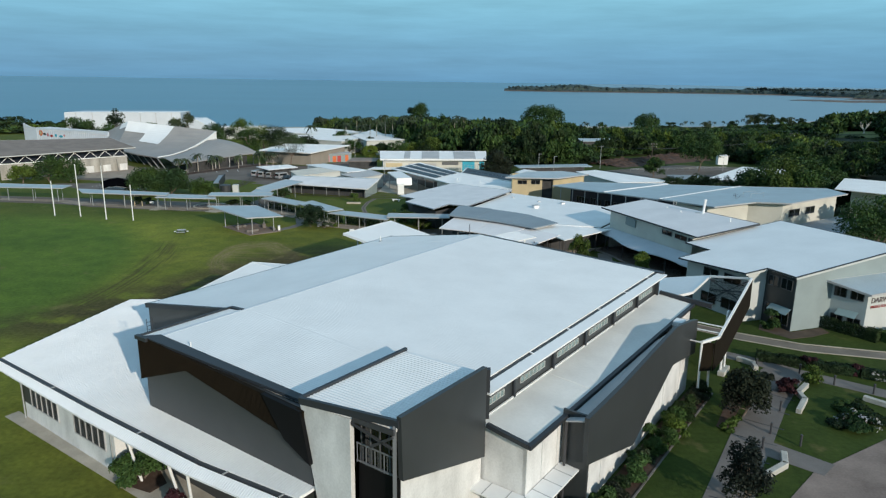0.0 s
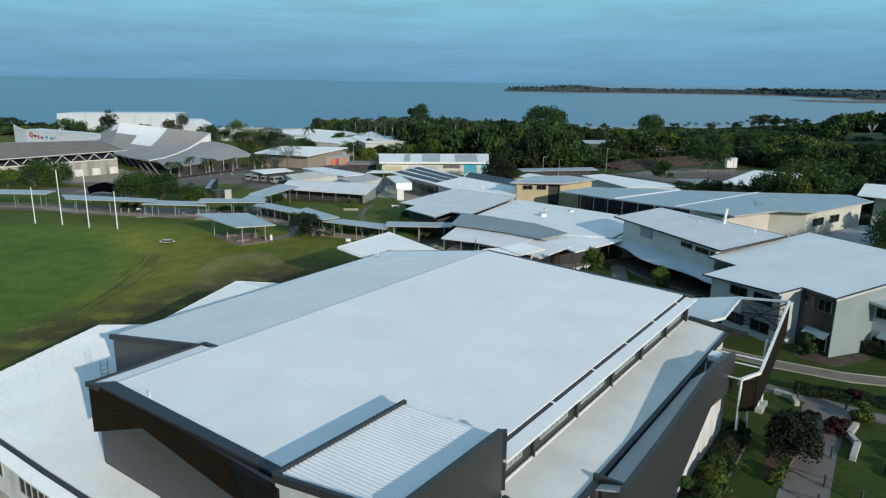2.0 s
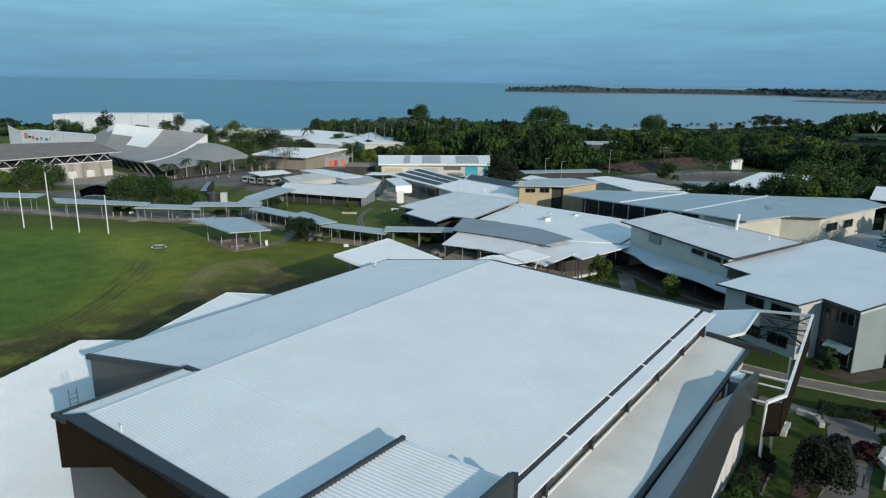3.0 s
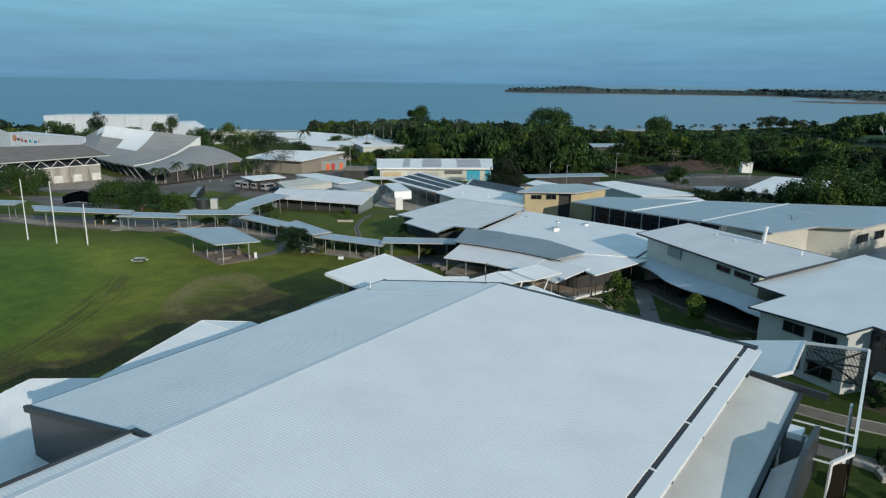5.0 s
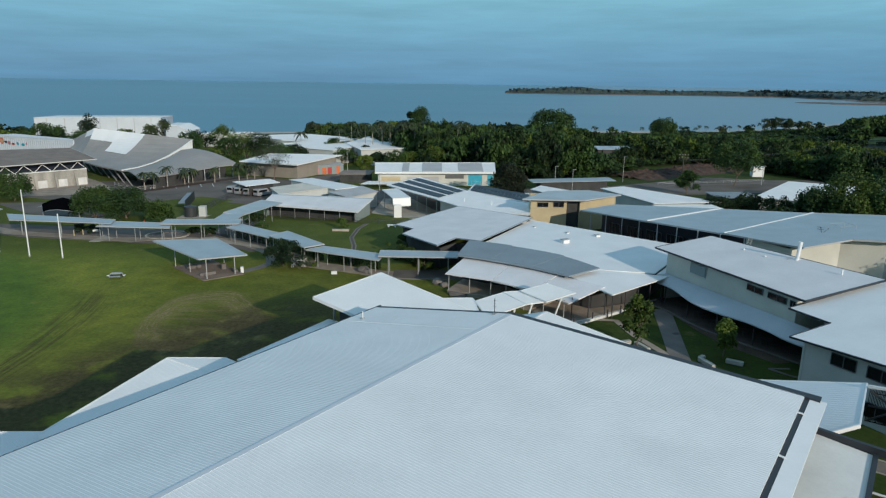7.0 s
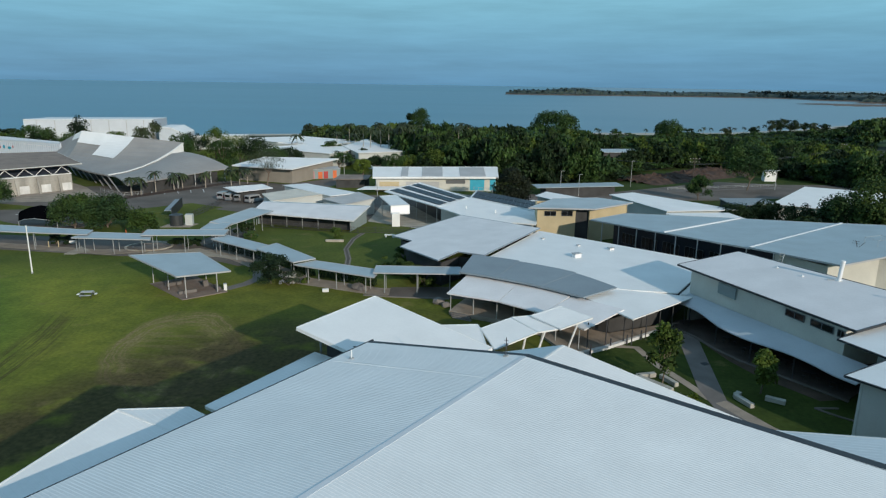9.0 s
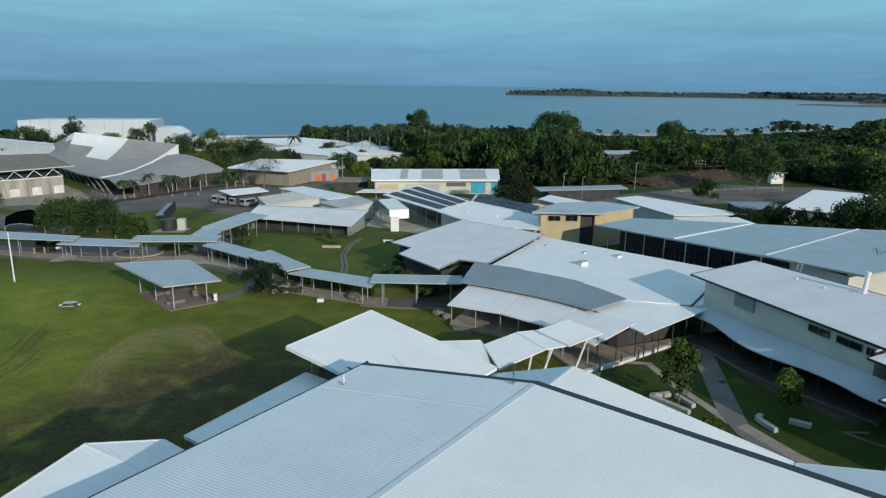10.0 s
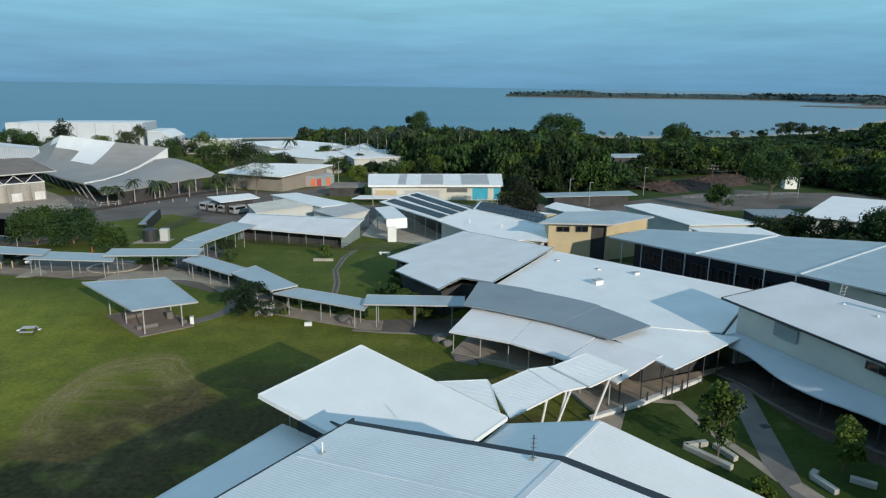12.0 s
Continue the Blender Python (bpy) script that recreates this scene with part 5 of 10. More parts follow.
def build_mid_block():
    mb = thing("two_storey_block", (33, 110, 0), "two storey cream block with white skillion roof and wavy canopy", "building")
    roof_plate(mb, [(25.3, 119.6, 7.0), (34.9, 96.5, 7.1), (45.2, 100.4, 8.5), (33.8, 122.5, 8.2)], M_ROOF_LAV, 0.2, None, edge=M_GUTTER, edge_h=0.22)
    bm = bmesh.new()
    wall_run(bm, (26.7, 118.3), (34.7, 97.7), 2.9, 6.9, 0.25)
    wall_run(bm, (34.7, 97.7), (44.1, 101.1), 2.9, 6.9, 0.25, 8.1)
    wall_run(bm, (44.1, 101.1), (33.9, 121.3), 0, 8.1, 0.25)
    wall_run(bm, (33.9, 121.3), (26.7, 118.3), 0, 7.8, 0.25, 6.9)
    part("wall", bm, M_CREAM, mb, "cream rendered wall")
    # open undercroft: ground floor set back and coloured dark to stand in for shade
    bm = bmesh.new()
    wall_run(bm, (31.4, 120.4), (39.2, 100.2), 0, 2.9, 0.25)
    wall_run(bm, (39.2, 100.2), (44.1, 101.9), 0, 2.9, 0.25)
    part("wall", bm, M_BROWNWALL, mb, "ground floor wall coloured dark brown for shade")
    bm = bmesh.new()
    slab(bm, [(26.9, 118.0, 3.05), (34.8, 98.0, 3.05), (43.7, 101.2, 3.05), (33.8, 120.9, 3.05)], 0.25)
    part("floor_plate", bm, M_SHADE, mb, "soffit coloured near-black for undercroft shade")
    a, b = Vector((26.65, 118.25)), Vector((34.65, 97.65))
    for f0, f1 in ((0.677, 0.784), (0.820, 0.940), (0.962, 0.995)):
        window_in(mb, tuple(a.lerp(b, f0)), tuple(a.lerp(b, f1)), 5.85, 6.52, 2)
    bm = bmesh.new()
    p, q = a.lerp(b, 0.228), a.lerp(b, 0.356)
    wall_run(bm, p - Vector((0.15, 0.05)), q - Vector((0.15, 0.05)), 5.25, 6.58, 0.12)
    part("wall_panel", bm, M_GREENGREY, mb, "grey wall panel")
    # wavy canopy along the courtyard side
    edge = [(24.6, 118.4), (25.2, 116.2), (26.2, 114.0), (26.6, 111.6), (26.9, 109.0), (27.5, 106.8), (28.6, 104.6), (30.0, 102.8), (31.1, 101.3), (31.9, 99.8), (32.6, 98.0), (33.1, 96.2), (34.2, 94.1)]
    outer = []
    for i in range(len(edge) - 1):
        p0, p1, p2, p3 = (Vector(edge[max(0, min(len(edge) - 1, i + k))]) for k in (-1, 0, 1, 2))
        for k in range(3):
            h = k / 3
            q = 0.5 * (2 * p1 + (p2 - p0) * h + (2 * p0 - 5 * p1 + 4 * p2 - p3) * h * h + (3 * p1 - p0 - 3 * p2 + p3) * h ** 3)
            outer.append((q.x, q.y, 2.9))
    outer.append((*edge[-1], 2.9))
    far_end = Vector((36.2, 93.7))
    bm = bmesh.new()
    n = len(outer)
    top, rows = [], []
    for i, o in enumerate(outer):
        w = a.lerp(far_end, i / (n - 1))
        ring = []
        for f in (0, 0.33, 0.66, 1):
            x, y = o[0] + (w.x - o[0]) * f, o[1] + (w.y - o[1]) * f
            z = 2.9 + (0.8 + 0.6 * i / (n - 1)) * f + 0.12 * math.sin(f * math.pi)
            ring.append((x, y, z))
        rows.append(ring)
    up = [[bm.verts.new(p) for p in r] for r in rows]
    dn = [[bm.verts.new((p[0], p[1], p[2] - 0.14)) for p in r] for r in rows]
    for i in range(n - 1):
        for j in range(3):
            bm.faces.new((up[i][j], up[i + 1][j], up[i + 1][j + 1], up[i][j + 1]))
            bm.faces.new((dn[i][j], dn[i][j + 1], dn[i + 1][j + 1], dn[i + 1][j]))
        bm.faces.new((up[i][0], dn[i][0], dn[i + 1][0], up[i + 1][0]))
    for i in (0, n - 1):
        for j in range(3):
            bm.faces.new((up[i][j], up[i][j + 1], dn[i][j + 1], dn[i][j]))
    bmesh.ops.recalc_face_normals(bm, faces=bm.faces[:])
    part("canopy", bm, M_CANOPY, mb, "wavy pale grey canopy roof")
    for i in (4, 11, 18, 25):
        x, y, z = outer[i]
        bm = bmesh.new()
        tube(bm, (x + 0.6, y + 0.2, 0), (x + 0.6, y + 0.2, z + 0.1), 0.07)
        part("post", bm, M_DARKPOST, mb)
    c, d = Vector((31.35, 120.35)), Vector((39.15, 100.15))
    for f in (0.08, 0.3, 0.5, 0.7, 0.88):
        window_in(mb, tuple(c.lerp(d, f)), tuple(c.lerp(d, f + 0.09)), 0.2, 2.4, 2)
    # low link roof against the classrooms, with a dark gutter between
    roof_plate(mb, [(25.3, 117.5, 3.62), (29.0, 123.4, 3.74), (31.2, 120.4, 3.76), (26.9, 118.2, 3.7)], M_ROOF, 0.12, None, edge=M_WHITE)
    bm = bmesh.new()
    beam(bm, (25.15, 117.6, 3.78), (29.0, 123.8, 3.9), 0.1, 0.1)
    part("gutter", bm, M_GUTTER, mb, "dark gutter")
    fl = thing("roof_flue", (39.5, 109.6, 7.9), "tall white roof flue on the block", "flue")
    bm = bmesh.new()
    block(bm, (39.75, 109.5, 7.6), (0.8, 0.75, 0.75), 20, 0.08)
    part("base_box", bm, M_ROOF, fl)
    bm = bmesh.new()
    tube(bm, (39.6, 109.55, 8.05), (38.75, 109.9, 7.95), 0.3, 0.34, 12)
    part("fan_drum", bm, M_GREYLT, fl, "grey fan drum beside the flue")
    bm = bmesh.new()
    tube(bm, (39.8, 109.5, 8.3), (39.95, 109.5, 10.3), 0.22, 0.22, 12)
    part("pipe", bm, M_ROOF, fl)
    bm = bmesh.new()
    tube(bm, (39.95, 109.5, 10.3), (39.96, 109.5, 10.5), 0.27, 0.24, 12)
    part("cap", bm, M_ROOF, fl)


LEAN = [(60.0, 122.6, 3.7), (74.2, 133.6, 3.7), (79.5, 131.0, 3.3), (67.0, 118.6, 3.3)]


def build_long_block():
    lb = thing("long_roofed_hall", (46, 138, 0), "long building under a stepped blue-grey steel roof", "building")
    d = (0.6, 0.8)
    W, A, B, S1, S2, E1, E2, E3, N2, N1, N0 = (20.9, 157.9, 5.0), (30.0, 143.4, 6.0), (38.1, 129.7, 7.0), (44.5, 117.9, 8.0), (53.9, 123.5, 8.0), (59.2, 121.2, 8.0), (75.7, 133.9, 8.0), (76.6, 143.5, 8.0), (61.0, 149.5, 6.9), (47.3, 157.1, 6.0), (28.7, 165.0, 5.1)
    roof_plate(lb, [W, A, N1, N0], M_BLUE, 0.2, None, edge=M_GREYLT, edge_h=0.24)
    roof_plate(lb, [A, B, N2, N1], M_BLUE, 0.2, None, edge=M_GREYLT, edge_h=0.24)
    roof_plate(lb, [B, S1, S2, E1, E2, E3, N2], M_BLUE, 0.2, None, edge=M_GREYLT, edge_h=0.24)
    for a, b in ((A, N1), (B, N2)):
        bm = bmesh.new()
        beam(bm, Vector(a) + Vector((0, 0, 0.12)), Vector(b) + Vector((0, 0, 0.12)), 0.32, 0.26, 0.08)
        part("step_flashing", bm, M_CAP, lb)
    bm = bmesh.new()
    wall_run(bm, (44.2, 120.3), (53.3, 125.2), 0, 7.7, 0.25)
    wall_run(bm, (53.3, 125.2), (58.6, 123.0), 0, 7.7, 0.25)
    wall_run(bm, (58.6, 123.0), (74, 134.5), 0, 7.7, 0.25)
    wall_run(bm, (40.5, 127.0), (44.2, 120.3), 0, 7.0, 0.25)
    wall_run(bm, (74, 134.5), (74.5, 142.5), 0, 7.7, 0.25)
    wall_run(bm, (74.5, 142.5), (29, 163), -1.2, 7.4, 0.25, 4.7)
    part("wall", bm, M_CREAM, lb, "cream rendered wall")
    bm = bmesh.new()
    wall_run(bm, (25.4, 159.0), (42.5, 131.0), -1.0, 5.0, 0.25, 6.6)
    part("wall", bm, M_BLUEPANEL, lb, "blue verandah wall darkened for the roof's shade")
    a, b = Vector((22.0, 157.0)), Vector((41.5, 123.6))
    for k in range(9):
        p = a.lerp(b, (k + 0.3) / 9)
        z = 4.9 + 2.4 * (k + 0.3) / 9
        bm = bmesh.new()
        tube(bm, (p.x, p.y, gz(p.x, p.y)), (p.x, p.y, z), 0.09, None, 6)
        part("post", bm, M_GREYLT, lb)
    for k in range(6):
        p, q = Vector((26.6, 156.9)).lerp(Vector((41.6, 132.3)), k / 6), Vector((26.6, 156.9)).lerp(Vector((41.6, 132.3)), (k + 0.75) / 6)
        window_in(lb, tuple(p), tuple(q), 1.2, 3.0 + 0.2 * k, 4)
    for f0, f1 in ((0.12, 0.3), (0.42, 0.58)):
        p, q = Vector((58.6, 122.95)), Vector((74, 134.45))
        window_in(lb, tuple(p.lerp(q, f0)), tuple(p.lerp(q, f1)), 5.1, 6.4, 2)
    # slate-grey sheet gives this roof its shade by colour
    lean = thing("lean_to_roof", (68, 122, 0), "low lean-to roof coloured grey for shade against the long building", "roof")
    roof_plate(lean, LEAN, M_GREY, 0.16, None, edge=M_GREYLT, edge_h=0.2)
    for x, y in [p[:2] for p in LEAN][:4]:
        bm = bmesh.new()
        q = Vector((x, y)).lerp(Vector((67.5, 123.5)), 0.12)
        tube(bm, (q.x, q.y, 0), (q.x, q.y, 3.4), 0.08, None, 6)
        part("post", bm, M_POST, lean)
    ant = thing("roof_aerial", (62, 137, 7.4), "thin metal television aerial on the roof", "aerial")
    bm = bmesh.new()
    tube(bm, (52.6, 129.2, 7.2), (52.2, 129.3, 8.5), 0.05, 0.05, 6)
    tube(bm, (52.6, 129.2, 7.5), (53.3, 129.0, 8.3), 0.035, 0.03, 5)
    part("mast", bm, M_DARKPOST, ant, "dark steel mast")
    for k in range(2):
        bm = bmesh.new()
        beam(bm, (52.0, 129.7, 8.1 + k * 0.3), (52.6, 129.0, 8.1 + k * 0.3), 0.04, 0.04)
        part("aerial_arm", bm, M_DARKPOST, ant)
    rail = thing("roof_rail", (57.6, 132.7, 7.5), "thin pale guard rail round a roof hatch", "rail")
    corners = [(54.6, 131.4), (57.6, 132.8), (58.2, 130.6), (55.2, 129.2)]
    for x, y in corners:
        bm = bmesh.new()
        tube(bm, (x, y, 7.3), (x, y, 8.6), 0.03, None, 5)
        part("upright", bm, M_POST, rail)
    for p, q in zip(corners, corners[1:] + corners[:1]):
        bm = bmesh.new()
        tube(bm, (*p, 8.55), (*q, 8.55), 0.025, None, 5)
        part("top_bar", bm, M_POST, rail)


def build_yellow_block():
    yb = thing("yellow_block", (20, 168, -1), "yellow ochre block with blue-grey skillion roof", "building")
    roof_plate(yb, [(10.0, 163.7, 6.0), (22.6, 163.6, 6.0), (31.4, 171.1, 6.15), (25.3, 176.0, 6.2), (16, 174, 6.15)], M_BLUE, 0.22, (0.7, 0.7), 0.5, 0.012, 0.05, M_GREYLT, 0.26)
    bm = bmesh.new()
    for a, b in (((11.8, 164.6), (19.2, 165.0)), ((21.9, 165.2), (30.4, 171.4)), ((30.4, 171.4), (25, 175)), ((25, 175), (12.0, 172)), ((12.0, 172), (11.8, 164.6))):
        wall_run(bm, a, b, -1.6, 5.9, 0.25)
    part("wall", bm, M_YELLOW, yb, "yellow ochre rendered wall")
    # recess between the yellow walls coloured near-black for its shade
    bm = bmesh.new()
    wall_run(bm, (19.2, 165.6), (21.9, 165.8), -1.6, 5.8, 0.25)
    sheet("yard", [(11, 152), (24, 141), (34, 133), (40, 128), (30, 160), (22, 165.5), (10, 165)], M_ASPH, "shaded asphalt yard between the blocks", "pavement", 0.03)
    part("wall", bm, M_SHADE, yb)
    window_in(yb, (13.2, 164.65), (15.4, 164.77), 4.3, 5.2, 2)
    window_in(yb, (16.5, 164.82), (18.6, 164.93), 4.3, 5.3, 2)


def solar_panel_row(parent, a, b, c, n, z):
    """n panels in a row from a to b, reaching towards c."""
    a, b, c = Vector(a), Vector(b), Vector(c)
    for k in range(n):
        p, q = a.lerp(b, k / n), a.lerp(b, (k + 0.94) / n)
        bm = bmesh.new()
        slab(bm, [(p.x, p.y, z(p.x, p.y)), (q.x, q.y, z(q.x, q.y)), (q.x + c.x, q.y + c.y, z(q.x + c.x, q.y + c.y)), (p.x + c.x, p.y + c.y, z(p.x + c.x, p.y + c.y))], 0.06)
        part("solar_panel", bm, M_SOLAR, parent)


def build_solar_block():
    sb = thing("solar_roof_block", (-4, 185, -1.4), "low block with wavy white roof carrying dark solar panels", "building")
    s1 = flat_pts([(-22.3, 198.1, 3.2), (-14.6, 212.1, 3.4), (-1.3, 189.6, 3.4), (-8.1, 178.5, 3.0)])
    s2 = [(-8.1, 178.3, 3.0), (-1.2, 189.4, 3.4), (13.2, 173.0, 3.3), (11.4, 162.7, 2.85), (7.4, 164.1, 2.9), (5.3, 162.1, 2.85), (0.0, 166.5, 2.9)]
    s3 = flat_pts([(-1.3, 189.7, 3.45), (0.2, 198.6, 3.7), (14.9, 178.7, 3.7), (13.3, 173.1, 3.45)])
    roof_plate(sb, s1, M_ROOF, 0.16, (0.5, 0.87), 0.5, 0.012, 0.05, M_WHITE, 0.2)
    roof_plate(sb, s2, M_ROOF, 0.16, (0.5, 0.87), 0.5, 0.012, 0.05, M_WHITE, 0.2)
    roof_plate(sb, s3, M_ROOF, 0.16, (0.5, 0.87), 0.5, 0.012, 0.05, M_WHITE, 0.2)
    z1, z3 = plane_of(s1), plane_of(s3)
    for f0, f1 in ((0.10, 0.30), (0.42, 0.60), (0.70, 0.88)):
        p0 = Vector(s1[0][:2]).lerp(Vector(s1[1][:2]), f0)
        q0 = Vector(s1[3][:2]).lerp(Vector(s1[2][:2]), f0)
        p1 = Vector(s1[0][:2]).lerp(Vector(s1[1][:2]), f1)
        solar_panel_row(sb, p0.lerp(q0, 0.04), p0.lerp(q0, 0.97), (p1 - p0), 16, lambda x, y: z1(x, y) + 0.14)
    p0, q0 = Vector(s3[0][:2]), Vector(s3[3][:2])
    for f0, f1 in ((0.05, 0.46), (0.5, 0.93)):
        o = Vector(s3[1][:2]) - p0
        solar_panel_row(sb, p0.lerp(q0, 0.03) + o * f0, p0.lerp(q0, 0.95) + o * f0, o * (f1 - f0), 16, lambda x, y: z3(x, y) + 0.14)
    bm = bmesh.new()
    for a, b in (((-7.5, 180.0), (0.5, 167.8)), ((0.5, 167.8), (5.5, 163.6)), ((5.5, 163.6), (11.0, 164.2)), ((11, 164.2), (14, 178)), ((14, 178), (-13, 210))):
        wall_run(bm, a, b, -1.6, 2.75, 0.2)
    part("wall", bm, M_PALE, sb)
    window_in(sb, (6.0, 163.62), (7.6, 163.79), 1.4, 2.2, 2)
    window_in(sb, (8.6, 163.9), (10.4, 164.1), 1.4, 2.2, 2)
    for k in range(6):
        p = Vector((-21, 197.8)).lerp(Vector((-8.4, 179.6)), k / 5)
        bm = bmesh.new()
        tube(bm, (p.x, p.y, -1.6), (p.x, p.y, 3.0), 0.07, None, 6)
        part("post", bm, M_POST, sb)
    # roof guard rails
    for x, y in ((-0.5, 196.5), (16.0, 178.5)):
        g = thing("guard_rail", (x, y, 3.6), "pale steel guard rail frame on the roof", "rail", "roof guard rails")
        bm = bmesh.new()
        for k in range(5):
            tube(bm, (x + k * 1.1, y - k * 0.6, 3.5), (x + k * 1.1, y - k * 0.6, 4.9), 0.05, None, 5)
        for z in (4.2, 4.9):
            beam(bm, (x, y, z), (x + 4.4, y - 2.4, z), 0.07, 0.07)
        part("rail_frame", bm, M_POST, g)
    # small gabled roofs behind
    gb = thing("gabled_roofs", (20, 188, -1.6), "pair of small white gabled roofs", "building")
    roof_plate(gb, [(14.4, 184.1, 2.6), (12.4, 190.0, 3.2), (24.5, 181.5, 3.2), (20.5, 178.5, 2.6)], M_ROOF, 0.16, (0.3, 0.95), 0.5, 0.012, 0.05)
    roof_plate(gb, [(14.4, 198.0, 2.8), (17.4, 202.0, 3.3), (27.8, 189.6, 3.3), (22.8, 186.0, 2.8)], M_ROOF, 0.16, (0.3, 0.95), 0.5, 0.012, 0.05)
    bm = bmesh.new()
    wall_run(bm, (14.5, 186), (20.5, 181), -1.6, 2.5, 0.2)
    wall_run(bm, (15, 198.5), (23.5, 188), -1.6, 2.6, 0.2)
    wall_run(bm, (23.5, 188), (27, 190), -1.6, 2.6, 0.2)
    part("wall", bm, M_PALE, gb)


def simple_shed(name, label, top, wall_z, roof_mat, wall_mat, along, base=-1.6, inset=0.06, edge=None, open_side=False):
    c = np.mean([p[:2] for p in top], axis=0)
    t = thing(name, (c[0], c[1], base), label, "shed" if "shed" in name else "building")
    roof_plate(t, top, roof_mat, 0.15, along, 0.5, 0.012, 0.05, edge, 0.2)
    zf = plane_of(flat_pts(top))
    q = [(p[0] + (c[0] - p[0]) * inset, p[1] + (c[1] - p[1]) * inset) for p in top]
    area = sum(q[i][0] * q[(i + 1) % len(q)][1] - q[(i + 1) % len(q)][0] * q[i][1] for i in range(len(q)))
    if area < 0:
        q = q[::-1]
    bm = bmesh.new()
    for i in range(len(q)):
        a, b = q[i], q[(i + 1) % len(q)]
        wall_run(bm, a, b, base, zf(*a) - 0.1, 0.15, zf(*b) - 0.1)
    part("wall", bm, wall_mat, t)
    return t, q


def build_sheds():
    sh = thing("workshop_shed", (-36, 178, -1.3), "long workshop shed with pale steel roof and open dark front", "shed")
    roof_plate(sh, [(-47.7, 174.8, 1.55), (-24.7, 168.9, 1.55), (-23.2, 181.6, 2.4), (-48.0, 185.2, 2.4)], M_BLUE, 0.12, (0.1, 1), 0.5, 0.012, 0.05, M_WHITE, 0.16)
    sh2 = [(-47.7, 174.8, 1.6), (-24.7, 168.9, 1.6), (-23.4, 180.4, 2.35), (-47.9, 184.0, 2.35)]
    roof_plate(sh, [(p[0], p[1], p[2] + 0.08) for p in sh2], M_ROOF_OLD, 0.06, (0.1, 1), 0.5, 0.012, 0.05)
    bm = bmesh.new()
    wall_run(bm, (-25.4, 170.6), (-24.0, 181.3), -1.7, 1.5, 0.2, 2.2)
    wall_run(bm, (-24.0, 181.3), (-47.0, 184.6), -1.7, 2.2, 0.2)
    wall_run(bm, (-47.0, 184.6), (-46.8, 176.5), -1.7, 2.2, 0.2, 1.5)
    part("wall", bm, M_GREENGREY, sh, "grey-green metal wall")
    # open front closed by a near-black wall in place of interior shade
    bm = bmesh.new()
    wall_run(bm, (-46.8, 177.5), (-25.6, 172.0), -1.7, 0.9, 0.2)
    part("wall", bm, M_SHADE, sh, "recessed front wall coloured near-black for shade")
    for k in range(7):
        p = Vector((-46.8, 175.6)).lerp(Vector((-25.6, 170.2)), k / 6)
        bm = bmesh.new()
        tube(bm, (p.x, p.y, -1.3), (p.x, p.y, 1.5), 0.06, None, 6)
        part("post", bm, M_POST, sh)
    # sheds behind it
    # open-sided roofs get shade-coloured walls for their dark interiors
    simple_shed("carport_shed", "open carport with flat white roof", [(-66.5, 209.6, 1.5), (-58.1, 216.5, 1.5), (-53.4, 210.1, 1.5), (-60.2, 202.0, 1.5)], 1.2, M_ROOF, M_SHADE, (0.6, 0.8), inset=0.3)
    simple_shed("dusty_shed", "low shed with dusty cream roof", [(-52.9, 199.1, 1.7), (-44.6, 206.0, 2.3), (-36.5, 197.0, 2.3), (-47.6, 189.0, 1.7)], 1.5, M_ROOF_CREAM, M_PALE, (0.6, 0.8))
    simple_shed("white_roof_shed", "long shed with bright white roof", [(-50.6, 209.5, 2.4), (-45.2, 213.5, 2.4), (-29.0, 199.5, 2.4), (-34.6, 194.0, 2.4)], 2.0, M_ROOF, M_PALE, (0.7, -0.7))
    simple_shed("grey_roof_shed", "low shed with grey gabled roof", [(-36.4, 192.6, 1.9), (-29.0, 200.5, 2.5), (-23.6, 193.0, 2.2), (-29.8, 186.2, 1.8)], 1.6, M_GREYLT, M_PALE, (0.6, 0.8))
    # white gateway arch
    ar = thing("gateway_canopy", (-17, 182, -1.6), "white gateway canopy folding down into a pillar", "canopy")
    roof_plate(ar, [(-22.4, 191.3, 3.0), (-18.9, 193.8, 3.0), (-14.5, 180.7, 3.0), (-18.3, 179.0, 3.0)], M_ROOF, 0.25, None, edge=M_WHITE)
    roof_plate(ar, [(-18.3, 178.95, 3.0), (-14.5, 180.65, 3.0), (-14.4, 180.3, 1.3), (-18.2, 178.6, 1.3)], M_ROOF, 0.25, None, edge=M_WHITE)
    bm = bmesh.new()
    block(bm, (-17.1, 177.8, -1.5), (1.7, 1.1, 3.2), 8, 0.04)
    part("pillar", bm, M_WHITE, ar, "white rendered pillar")
    for p in ((-21.8, 190.6), (-19.2, 192.6)):
        bm = bmesh.new()
        tube(bm, (*p, -1.6), (*p, 2.6), 0.1)
        part("post", bm, M_POST, ar)
    # white roofs behind the long block
    simple_shed("white_roofed_building", "low building with angular white roof", [(32.7, 201.5, 2.9), (39.3, 204.9, 3.1), (57.0, 182.5, 3.1), (41.0, 180.4, 2.9)], 2.6, M_ROOF, M_PALE, (0.6, 0.8))
    simple_shed("white_roofed_building", "small building with flat white roof", [(38.8, 174.0, 3.6), (52.3, 176.0, 3.6), (53.8, 167.5, 3.6), (40.3, 168.6, 3.6)], 3.3, M_ROOF, M_PALE, (0.6, 0.8))
    simple_shed("bus_shelter_roof_building", "long low roadside shelter with pale roof", [(16.0, 228.7, 1.2), (41.6, 236.4, 1.2), (42.4, 229.2, 1.2), (17.2, 222.0, 1.2)], 1.0, M_BLUE, M_SHADE, (0, 1), inset=0.2)
